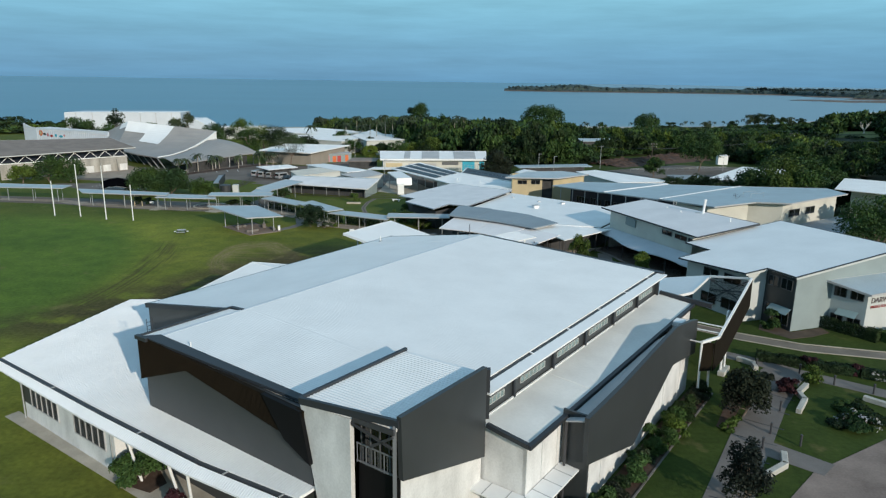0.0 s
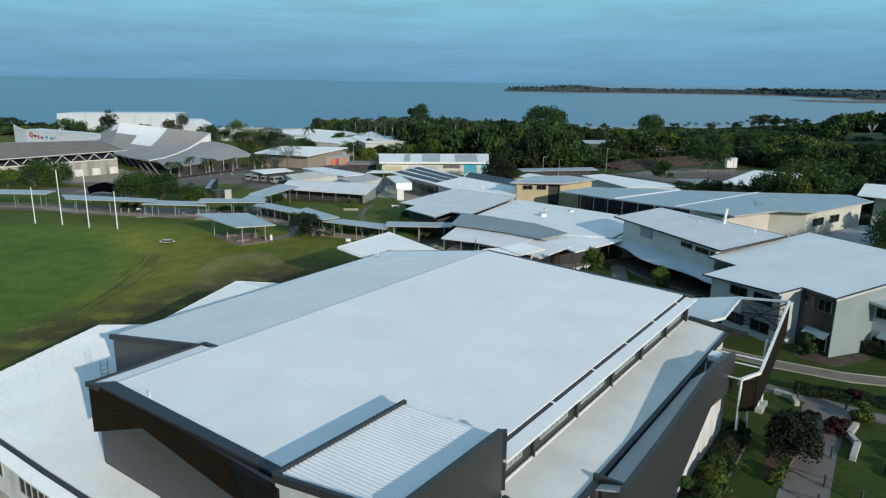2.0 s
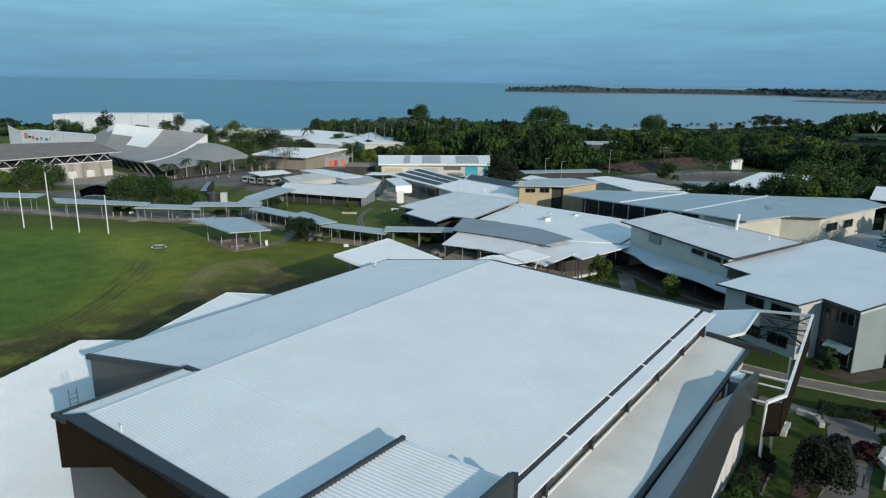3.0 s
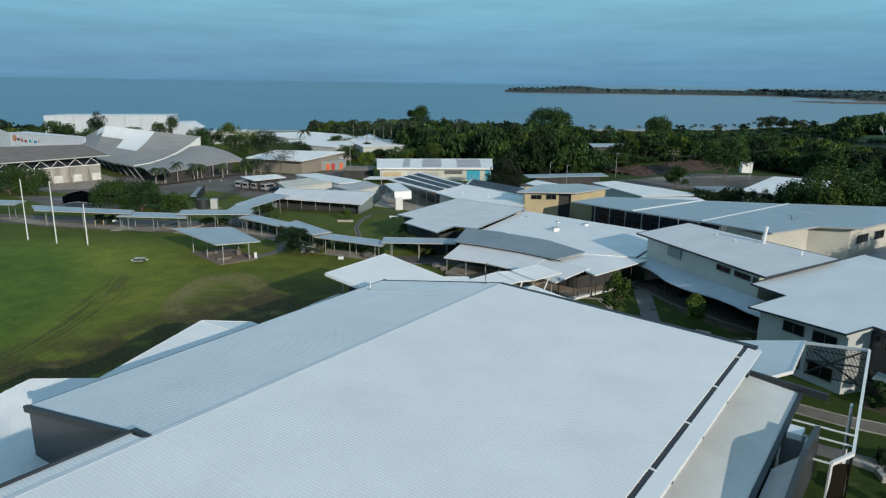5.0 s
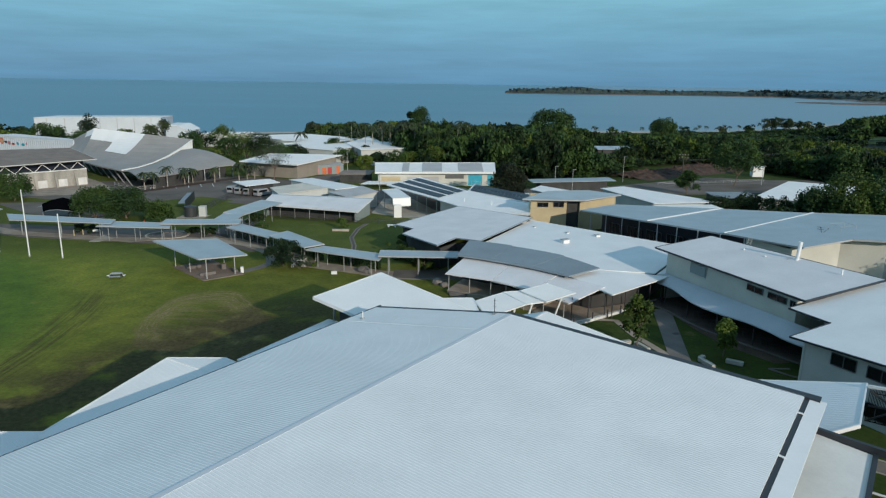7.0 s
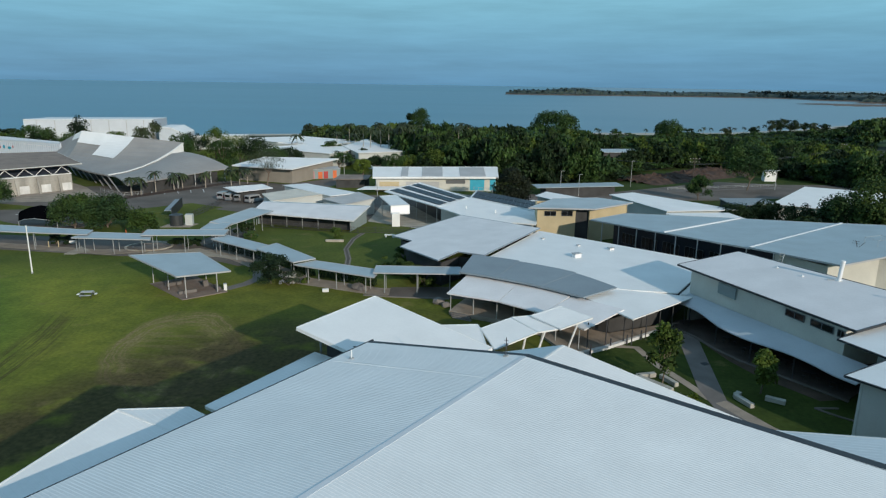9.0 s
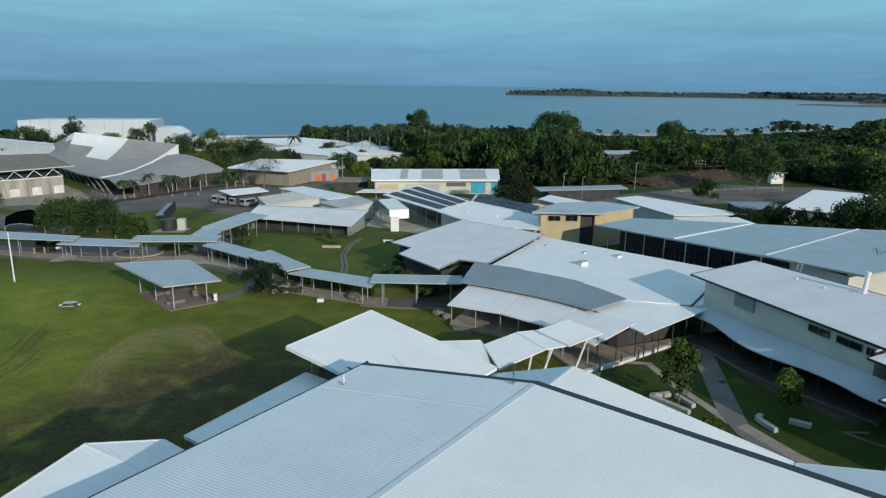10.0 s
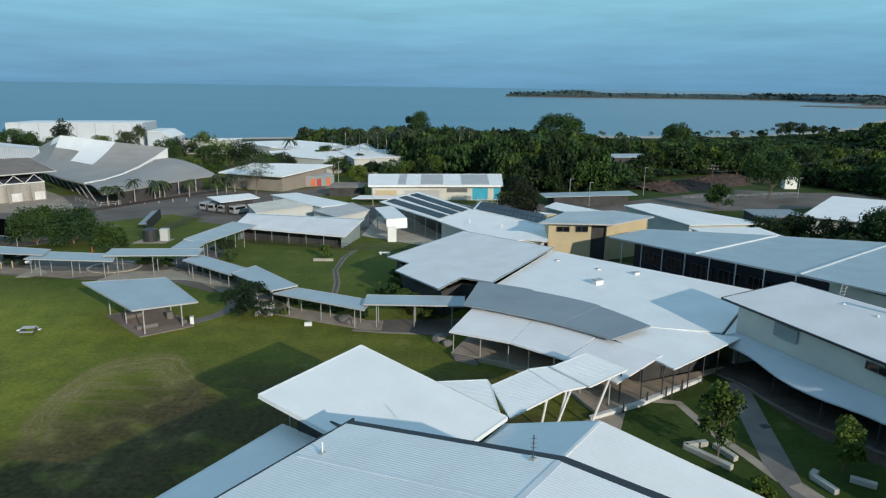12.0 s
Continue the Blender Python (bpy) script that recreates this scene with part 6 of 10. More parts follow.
    simple_shed("white_roofed_building", "house with bright white hipped roof among trees", [(70.0, 197.1, 2.2), (90.3, 224.2, 2.7), (112.0, 212.0, 2.7), (96.0, 182.0, 2.2)], 2.0, M_ROOF, M_CREAM, (0.8, -0.5))
    simple_shed("white_roofed_building", "building with white roof behind the long hall", [(80.7, 148.4, 7.0), (92.5, 167.0, 7.0), (108.0, 157.0, 7.0), (98.0, 134.0, 7.0)], 6.7, M_ROOF, M_CREAM, (0.8, -0.5), 0.0, 0.3)
    simple_shed("white_roofed_building", "low building with blue-grey steel roof among trees", [(60.9, 206.0, 1.9), (60.5, 194.8, 1.9), (72.6, 199.9, 1.9), (72.0, 207.0, 1.9)], 1.7, M_GREY, M_SHADE, (0.8, -0.5))


def build_east_block():
    eb = thing("school_front_block", (42, 90, 0), "two storey school front block with large white roof", "building")
    plan = [(30.3, 89.4), (35.12, 91.56), (33.33, 96.58), (49.43, 103.03), (56.0, 83.4), (40.03, 76.73), (38.6, 81.13), (35.57, 80.0)]

    def roof_z(x, y):
        return 0.6 + 0.14 * x + 0.01 * y
    roof = [(x, y, roof_z(x, y)) for x, y in plan]
    roof_plate(eb, roof, M_ROOF, 0.18, None, edge=M_GUTTER, edge_h=0.18)
    for a, b in ((roof[4], roof[5]), (roof[6], roof[7])):
        a, b = Vector(a), Vector(b)
        off = Vector(((b - a).y, -(b - a).x, 0)).normalized() * -0.06
        bm = bmesh.new()
        beam(bm, a + off + Vector((0, 0, -0.09)), b + off + Vector((0, 0, -0.09)), 0.05, 0.24)
        part("fascia", bm, M_PALE, eb, "pale grey fascia board")
    # grey used instead of cream to put these walls' shade into the colour
    bm = bmesh.new()
    for a, b in (((31.4, 88.9), (36.2, 80.6)), ((36.2, 80.6), (38.75, 81.5)), ((37.5, 91.2), (31.4, 88.9)), ((37.0, 96.2), (37.5, 91.2)), ((48.8, 101.8), (37.0, 96.2)), ((55.2, 83.6), (48.8, 101.8))):
        wall_run(bm, a, b, 0, roof_z(*a) - 0.19, 0.25, roof_z(*b) - 0.19)
    part("wall", bm, M_PALE, eb, "rendered wall greyed for shade under the eaves")
    bm = bmesh.new()
    wall_run(bm, (38.75, 81.5), (40.5, 77.5), -0.3, 6.6, 0.25, 6.75)
    part("wall", bm, M_DARK, eb, "charcoal clad wall bay")
    bm = bmesh.new()
    wall_run(bm, (40.55, 77.45), (55.2, 83.6), -0.3, 6.8, 0.25, 8.9)
    part("wall", bm, M_GREENGREY, eb, "pale grey-green rendered wall")
    a, b = Vector((31.36, 88.88)), Vector((36.16, 80.58))
    for f0, f1 in ((0.30, 0.54), (0.64, 0.9)):
        window_in(eb, tuple(a.lerp(b, f0)), tuple(a.lerp(b, f1)), 4.35, 5.45, 2)
        window_in(eb, tuple(a.lerp(b, f0)), tuple(a.lerp(b, f1)), 0.9, 2.2, 2)
    a, b = Vector((38.71, 81.48)), Vector((40.46, 77.48))
    for f0, f1, z0, z1 in ((0.1, 0.44, 4.85, 6.1), (0.55, 0.91, 4.9, 6.2), (0.1, 0.44, 1.3, 2.55), (0.5, 0.91, 0.5, 2.3)):
        window_in(eb, tuple(a.lerp(b, f0)), tuple(a.lerp(b, f1)), z0, z1, 2)
    # lower wing with the name on its end wall
    lw = thing("school_front_wing", (49, 80, 0), "school front wing with blue-grey roof and lettered end wall", "building")
    roof_plate(lw, [(45.0, 79.35, 5.95), (48.25, 75.7, 5.4), (57.6, 79.9, 5.5), (56.6, 84.2, 6.2)], M_BLUE, 0.2, (-0.55, 0.83), 0.45, 0.012, 0.05, M_GREYLT, 0.26)
    bm = bmesh.new()
    wall_run(bm, (45.95, 79.75), (48.5, 76.6), -0.3, 5.75, 0.25, 5.35)
    wall_run(bm, (48.5, 76.6), (57.0, 80.4), -0.3, 5.3, 0.25)
    part("wall", bm, M_PALE, lw, "pale rendered wall")
    for z0, z1 in ((4.15, 5.25), (0.7, 1.9)):
        a, b = Vector((45.92, 79.72)), Vector((48.46, 76.58))
        window_in(lw, tuple(a.lerp(b, 0.08)), tuple(a.lerp(b, 0.42)), z0, z1, 2)
        window_in(lw, tuple(a.lerp(b, 0.54)), tuple(a.lerp(b, 0.9)), z0, z1, 2)
    for parent, p, q in ((eb, (39.2, 80.2), (40.4, 77.65)), (lw, (46.55, 78.95), (48.0, 77.15))):
        p, q = Vector(p), Vector(q)
        n = Vector(((q - p).y, -(q - p).x)).normalized() * 0.8
        bm = bmesh.new()
        slab(bm, [(p.x, p.y, 2.7), (q.x, q.y, 2.7), (q.x + n.x, q.y + n.y, 2.1), (p.x + n.x, p.y + n.y, 2.1)], 0.06)
        part("window_awning", bm, M_AWNING, parent, "pale aqua-grey window awning")
    # words on the end wall
    d = (Vector((57.0, 80.4)) - Vector((48.5, 76.6))).normalized()
    turn = math.degrees(math.atan2(d.y, d.x))
    for text, size, z, mat, lab in (("DARWIN", 0.95, 4.0, M_LETTERG, "grey lettering on the wall"), ("MIDDLE SCHOOL", 0.48, 3.35, M_LETTER, "red lettering on the wall")):
        cu = bpy.data.curves.new("lettering", "FONT")
        cu.body, cu.size, cu.extrude = text, size, 0.02
        tmp = bpy.data.objects.new("lettering", cu)
        me = bpy.data.meshes.new_from_object(tmp)
        bpy.data.objects.remove(tmp)
        me.transform(pose(49.0 + d.y * 0.05, 76.82 - d.x * 0.05, z, 90, 0, turn))
        me.transform(Matrix.Translation(-ORIGIN[lw]))
        me.materials.clear()
        me.materials.append(mat)
        ob = new("lettering", me)
        ob.parent = lw
        ob["label"] = lab


build_pavilion()
build_walkways()
build_classrooms()
build_mid_block()
build_long_block()
build_yellow_block()
build_solar_block()
build_sheds()
build_east_block()

# ---- farther buildings ----
def ruled(bm, e0, e1, sag, down, steps=10):
    """A curved plate between two lines of as many points, hanging by `sag` between them."""
    n = len(e0)
    up, lo = [], []
    for i in range(n):
        a, b = Vector(e0[i]), Vector(e1[i])
        r, s = [], []
        for k in range(steps + 1):
            f = k / steps
            p = a.lerp(b, f) - Vector((0, 0, sag * 4 * f * (1 - f)))
            r.append(bm.verts.new(p)), s.append(bm.verts.new(p - Vector((0, 0, down))))
        up.append(r), lo.append(s)
    for i in range(n - 1):
        for k in range(steps):
            bm.faces.new((up[i][k], up[i + 1][k], up[i + 1][k + 1], up[i][k + 1]))
            bm.faces.new((lo[i][k], lo[i][k + 1], lo[i + 1][k + 1], lo[i + 1][k]))
        for k in (0, steps):
            bm.faces.new((up[i][k], lo[i][k], lo[i + 1][k], up[i + 1][k]))
    for i in (0, n - 1):
        for k in range(steps):
            bm.faces.new((up[i][k], up[i][k + 1], lo[i][k + 1], lo[i][k]))
    bmesh.ops.recalc_face_normals(bm, faces=bm.faces[:])


def build_arena():
    ar = thing("wave_roof_arena", (-105, 238, -1.6), "large arena with sweeping grey wave-shaped roof", "building")
    bm = bmesh.new()
    ruled(bm, [(-161.0, 274.0, 2.5), (-134.0, 247.5, 2.5), (-114.5, 229.0, 2.5), (-103.3, 220.6, 2.5)], [(-146.0, 266.5, 6.6), (-131.0, 257.0, 12.0), (-111.0, 252.5, 10.6), (-95.4, 254.0, 9.0)], 1.9, 0.4)
    part("roof", bm, M_ARENA, ar, "grey wave-shaped sheet roof")
    eave = [Vector(p) for p in ((-161.0, 274.0, 2.5), (-134.0, 247.5, 2.5), (-114.5, 229.0, 2.5), (-103.3, 220.6, 2.5))]
    crest = [Vector(p) for p in ((-146.0, 266.5, 6.6), (-131.0, 257.0, 12.0), (-111.0, 252.5, 10.6), (-95.4, 254.0, 9.0))]

    def on_roof(i, f, up=0.0):
        k = min(int(i), 2)
        a, b = eave[k].lerp(eave[k + 1], i - k), crest[k].lerp(crest[k + 1], i - k)
        return a.lerp(b, f) + Vector((0, 0, up - 1.9 * 4 * f * (1 - f)))
    # newer white sheets near the crest
    for i0, i1, f0, f1 in ((0.72, 1.0, 0.86, 0.995), (1.0, 1.5, 0.76, 0.995), (1.5, 2.0, 0.52, 0.995)):
        bm = bmesh.new()
        rows = [[bm.verts.new(on_roof(i0 + (i1 - i0) * q, f0 + (f1 - f0) * k / 8, 0.1)) for k in range(9)] for q in (0, 0.5, 1)]
        for r0, r1 in zip(rows, rows[1:]):
            for k in range(8):
                bm.faces.new((r0[k], r1[k], r1[k + 1], r0[k + 1]))
        bmesh.ops.recalc_face_normals(bm, faces=bm.faces[:])
        if sum(q.normal.z for q in bm.faces) < 0:
            bmesh.ops.reverse_faces(bm, faces=bm.faces[:])
        part("roof_patch", bm, M_ROOF, ar, "bright white re-sheeted roof area")
    # front fan roof below the sweeping rim
    stops = (0.0, 0.2, 0.4, 0.6, 0.8, 0.97)
    rim = [on_roof(3.0, f, 0.1) for f in stops]
    arc = [Vector((p.x + 0.2, p.y - 0.2, min(p.z - 0.35, 6.1))) for p in rim]
    low = [(-93.1, 210.4, 1.4), (-89.4, 217.6, 1.6), (-86.3, 224.5, 1.8), (-83.2, 231.8, 2.0), (-80.2, 238.6, 2.1), (-76.6, 243.6, 2.2)]
    bm = bmesh.new()
    ruled(bm, arc, low, -1.0, 0.25)
    part("roof", bm, M_ARENA, ar, "grey fan-shaped lower roof")
    bm = bmesh.new()
    for a, b in zip(rim, rim[1:]):
        beam(bm, a, b, 0.42, 0.3, 0.12)
    part("roof_rim", bm, M_WHITE, ar, "white curved roof rim")
    bm = bmesh.new()
    for f0, f1 in ((0.55, 0.66), (0.66, 0.77), (0.77, 0.88), (0.88, 0.985)):
        a, b = on_roof(2.99, f1), on_roof(2.99, f0)
        wall_run(bm, (a.x, a.y), (b.x, b.y), 2.6, a.z - 0.05, 0.2, b.z - 0.05)
    part("end_gable", bm, M_WHITE, ar, "white triangular end gable")
    # walls below the eaves coloured dark for the shade there
    bm = bmesh.new()
    wall_run(bm, (-95.3, 253.9), (-90.5, 246.8), -1.6, 6.0, 0.3, 5.0)
    wall_run(bm, (-91.5, 215.5), (-80.0, 241.0), -1.6, 1.4, 0.3)
    wall_run(bm, (-150, 274), (-106, 226), -1.6, 2.2, 0.3)
    part("wall", bm, M_SHADE, ar)
    bm = bmesh.new()
    for k in range(10):
        f = k / 9
        a = Vector((-150, 268, 2.4)).lerp(Vector((-104, 221.5, 2.2)), f)
        beam(bm, a, a + Vector((5.5, -4.5, -3.9)), 0.25, 0.25)
    part("raking_struts", bm, M_POST, ar)
    for f in (0.45, 0.62, 0.78, 0.93):
        p = Vector((-93.1, 210.4)).lerp(Vector((-76.6, 243.6)), f)
        bm = bmesh.new()
        tube(bm, (p.x, p.y, -1.6), (p.x, p.y, 2.0), 0.14)
        part("post", bm, M_POST, ar)


def build_grandstand():
    gs = thing("grandstand_building", (-125, 212, -1.6), "old concrete hall with brown sheet roof and steel trusses", "building")
    roof_plate(gs, [(-152.0, 208.0, 8.0), (-124.7, 231.4, 8.0), (-110.6, 220.6, 5.5), (-139.0, 186.0, 5.5)], M_BROWNROOF, 0.3, (0.7, -0.7), 0.6, 0.03, 0.08, M_PALE, 0.24)
    a, b = Vector((-136.5, 190.5)), Vector((-113.0, 219.0))
    bm = bmesh.new()
    wall_run(bm, tuple(a), tuple(b), -1.6, 3.0, 0.4)
    wall_run(bm, tuple(b), (-124, 228), -1.6, 3.0, 0.4)
    part("wall", bm, M_OLDCONC, gs, "weathered grey concrete wall")
    bm = bmesh.new()
    wall_run(bm, (-138, 193), (-115, 221), 3.0, 5.2, 0.3)
    part("clerestory", bm, M_BLUEPANEL, gs, "dark blue clerestory glazing")
    bm = bmesh.new()
    n = 8
    for k in range(n):
        p, q, m = a.lerp(b, k / n), a.lerp(b, (k + 1) / n), a.lerp(b, (k + 0.5) / n)
        beam(bm, (p.x, p.y, 3.1), (m.x, m.y, 5.2), 0.13, 0.13)
        beam(bm, (m.x, m.y, 5.2), (q.x, q.y, 3.1), 0.13, 0.13)
    beam(bm, (a.x, a.y, 3.15), (b.x, b.y, 3.15), 0.2, 0.2)
    part("truss", bm, M_WHITE, gs, "white steel roof truss")
    for k in range(7):
        p = a.lerp(b, (k + 0.35) / 7)
        n2 = Vector(((b - a).y, -(b - a).x)).normalized()
        bm = bmesh.new()
        beam(bm, (p.x + n2.x * 1.6, p.y + n2.y * 1.6, -1.6), (p.x + n2.x * 0.2, p.y + n2.y * 0.2, 2.6), 0.4, 0.4)
        part("buttress", bm, M_OLDCONC, gs)
        p, q = a.lerp(b, (k + 0.5) / 7) + n2 * 0.03, a.lerp(b, (k + 0.95) / 7) + n2 * 0.03
        bm = bmesh.new()
        wall_run(bm, tuple(p), tuple(q), -1.5, 0.6, 0.02)
        part("wall_panel", bm, M_CONC if k > 3 else M_OLDCONC, gs)


def build_far_buildings():
    wh = thing("white_warehouse", (-170, 330, -2), "very large plain white warehouse near the shore", "warehouse")
    bm = bmesh.new()
    f = [(-206.1, 338.3), (-152.4, 353.2), (-162.0, 388.0), (-216.0, 373.0)]
    for a, b, za, zb in ((f[0], f[1], 10.4, 10.5), (f[1], f[2], 10.5, 9.6), (f[2], f[3], 9.6, 9.6), (f[3], f[0], 9.6, 10.4)):
        wall_run(bm, a, b, -3, za, 0.4, zb)
    part("wall", bm, M_SKIN, wh, "white steel wall tinted blue for shade")
    for k in range(7):
        p = Vector(f[0]).lerp(Vector(f[1]), (k + 0.7) / 7.3)
        bm = bmesh.new()
        beam(bm, (p.x + 0.05, p.y - 0.1, -3), (p.x + 0.05, p.y - 0.1, 10.3), 0.2, 0.3)
        part("wall_joint", bm, M_GREYLT, wh)
    roof_plate(wh, [(*f[0], 10.5), (*f[1], 10.7), (*f[2], 9.8), (*f[3], 9.8)], M_ROOF, 0.3)
    an = thing("white_annexe", (-145, 355, -2), "white gabled annexe beside the warehouse", "building")
    roof_plate(an, [(-149.0, 350.0, 7.2), (-142.7, 350.0, 7.2), (-146.0, 372.0, 7.2), (-153.0, 372.0, 7.2)], M_ROOF, 0.3)
    roof_plate(an, [(-142.65, 350.0, 7.18), (-138.0, 350.0, 4.6), (-141.0, 372.0, 4.6), (-145.95, 372.0, 7.18)], M_ROOF, 0.3)
    bm = bmesh.new()
    wall_run(bm, (-149, 350.2), (-142.7, 350.2), -3, 7.0, 0.3)
    wall_run(bm, (-142.7, 350.2), (-138.1, 350.2), -3, 6.9, 0.3, 4.4)
    wall_run(bm, (-138.1, 350.2), (-141, 372), -3, 4.4, 0.3)
    part("wall", bm, M_SKIN, an)
    st = thing("ribbed_store", (-170, 278, -1.6), "long ribbed white store building with a colourful wall painting", "store")
    a, b = Vector((-196.5, 291.5)), Vector((-142.5, 262.5))

    def parapet(f):
        return 6.5 + 1.7 * max(0.0, 1 - f / 0.16) ** 2 + 0.7 * max(0.0, (f - 0.3) / 0.7)
    bm = bmesh.new()
    for k in range(44):
        p, q = a.lerp(b, k / 44), a.lerp(b, (k + 1) / 44)
        wall_run(bm, tuple(p), tuple(q), -1.6, parapet(k / 44), 0.4, parapet((k + 1) / 44))
        m = p.lerp(q, 0.5)
        if k > 6:
            beam(bm, (m.x, m.y - 0.12, -1.6), (m.x, m.y - 0.12, parapet((k + 0.5) / 44) - 0.3), 0.28, 0.3)
    part("wall", bm, M_SKIN, st, "ribbed white wall with a curved parapet")
    roof_plate(st, [(*a, 5.9), (*b, 5.9), (-137, 273, 5.9), (-191, 302, 5.9)], M_ROOF_OLD, 0.3)
    d = (b - a).normalized()
    for f, z, rx, rz, m in ((0.215, 4.5, 1.5, 1.2, M_ORANGE), (0.215, 4.5, 0.8, 0.7, M_YELLOW), (0.262, 4.2, 1.1, 0.5, M_DARK), (0.30, 4.0, 0.9, 0.8, M_PINK), (0.345, 3.7, 1.0, 0.5, M_RED), (0.40, 4.0, 0.7, 0.6, M_TURQ), (0.46, 3.8, 1.2, 0.5, M_TURQ), (0.50, 4.3, 0.5, 0.5, M_PINK)):
        c = a.lerp(b, f)
        bm = bmesh.new()
        face = [bm.verts.new((c.x + d.x * rx * math.cos(k * math.pi / 8) + 0.2, c.y + d.y * rx * math.cos(k * math.pi / 8) - 0.36 - 0.02 * (rx < 1), z + rz * math.sin(k * math.pi / 8))) for k in range(16)]
        bm.faces.new(face)
        got = bmesh.ops.extrude_face_region(bm, geom=bm.faces[:])
        bmesh.ops.translate(bm, verts=[v for v in got["geom"] if isinstance(v, bmesh.types.BMVert)], vec=(0.02, 0.06, 0))
        bmesh.ops.recalc_face_normals(bm, faces=bm.faces[:])
        part("painted_shape", bm, m, st, "painted colour patch")
    rb = thing("roller_door_workshop", (-62, 250, -1.6), "workshop with wide white roof and row of red doors", "workshop")
    roof_plate(rb, [(-76.0, 243.0, 3.2), (-72.1, 264.0, 3.8), (-46.2, 262.0, 3.8), (-55.5, 237.0, 3.2)], M_ROOF, 0.3, (0.2, 1), 0.6, 0.03, 0.08, M_WHITE, 0.35)
    bm = bmesh.new()
    wall_run(bm, (-74.5, 245.0), (-56.2, 239.5), -1.6, 3.0, 0.3)
    wall_run(bm, (-56.2, 239.5), (-47.8, 260.0), -1.6, 3.0, 0.3, 3.5)
    part("wall", bm, M_TAUPE, rb, "taupe rendered wall")
    ct = thing("shipping_container", (-54.9, 249.6, -1.6), "red painted steel container beside the workshop", "container")
    bm = bmesh.new()
    block(bm, (-54.9, 250.0, -1.6), (3.0, 2.4, 2.0), 8, 0.06)
    part("container_body", bm, M_RED, ct)
    bm = bmesh.new()
    for k in range(5):
        block(bm, (-56.0 + k * 0.55 + 0.17, 248.66 + k * 0.077, -1.5), (0.12, 0.08, 1.7), 8)
    part("door_rib", bm, M_RED, ct)
    dw = thing("storage_shed", (-48.5, 252.5, -1.6), "low grey-green storage shed with red and orange doors", "shed")
    bm = bmesh.new()
    a, b = Vector((-53.2, 249.4)), Vector((-44.0, 253.2))
    wall_run(bm, a, b, -1.6, 1.5, 0.2)
    wall_run(bm, b, (-46.0, 258.0), -1.6, 1.5, 0.2)
    part("wall", bm, M_GREENGREY, dw)
    roof_plate(dw, [(-53.3, 249.2, 1.55), (-43.8, 253.1, 1.55), (-46.0, 258.4, 1.7), (-55.0, 254.4, 1.7)], M_GREYLT, 0.08)
    for f0, f1, z1, m in ((0.05, 0.16, 0.9, M_PINK), (0.28, 0.42, 0.7, M_ORANGE), (0.46, 0.6, 0.8, M_RED), (0.76, 0.88, 1.0, M_ORANGE)):
        p, q = a.lerp(b, f0), a.lerp(b, f1)
        bm = bmesh.new()
        wall_run(bm, (p.x + 0.03, p.y - 0.07), (q.x + 0.03, q.y - 0.07), -1.5, z1, 0.05)
        part("door", bm, m, dw, "painted steel door")
    bb = thing("turquoise_door_block", (-12, 232, -1.6), "low pale block with white roof and turquoise doors", "building")
    roof_plate(bb, [(-30.9, 237.2, 4.3), (6.6, 243.1, 4.3), (6.6, 231.4, 2.7), (-29.3, 226.2, 2.7)], M_ROOF, 0.2, (0.15, -1), 0.6, 0.03, 0.08, M_WHITE, 0.5)
    zb = plane_of([(-30.9, 237.2, 4.4), (6.6, 243.1, 4.4), (6.6, 231.4, 2.8), (-29.3, 226.2, 2.8)])
    for x0, x1, m in ((-21.5, -19.5, M_GREYLT), (-15.5, -9.5, M_GREYLT), (-4.5, 3.0, M_GREYLT)):
        y0 = 226.2 + (x0 + 29.3) * 0.145
        y1 = 226.2 + (x1 + 29.3) * 0.145
        pl = [(x0, y0 + 0.6), (x1, y1 + 0.6), (x1 - 0.6, y1 + 10.6), (x0 - 0.6, y0 + 10.6)]
        bm = bmesh.new()
        slab(bm, [(p[0], p[1], zb(*p)) for p in pl], 0.08)
        part("roof_sheet", bm, m, bb, "grey re-sheeted roof strip")
    bm = bmesh.new()
    wall_run(bm, (-28.5, 227.5), (6.0, 232.6), -1.6, 2.6, 0.3)
    wall_run(bm, (6.0, 232.6), (6.2, 242), -1.6, 2.6, 0.3, 4.0)
    wall_run(bm, (-30, 236), (-28.5, 227.5), -1.6, 4.0, 0.3, 2.6)
    part("wall", bm, M_CREAM, bb, "pale yellow wall")
    for x0, x1, z0, z1, m in ((-27.6, -22.0, -1.4, 1.2, M_YELLOW), (-20.0, -10.5, -1.4, 1.2, M_GREYLT), (-1.6, 2.6, -1.4, 1.8, M_TURQ), (4.2, 5.9, -1.4, 1.8, M_TURQ), (-8.6, -3.0, 0.6, 1.7, M_FRAME)):
        y0, y1 = 227.5 + (x0 + 28.5) * 0.148, 227.5 + (x1 + 28.5) * 0.148
        bm = bmesh.new()
        wall_run(bm, (x0, y0 - 0.05), (x1, y1 - 0.05), z0, z1, 0.04)
        part("door_panel", bm, m, bb)
    roof_plate(bb, [(-33.0, 221.5, -0.2), (-31.5, 226.4, 0.0), (-17, 228.4, 0.0), (-17.0, 223.6, -0.2)], M_ROOF, 0.12)
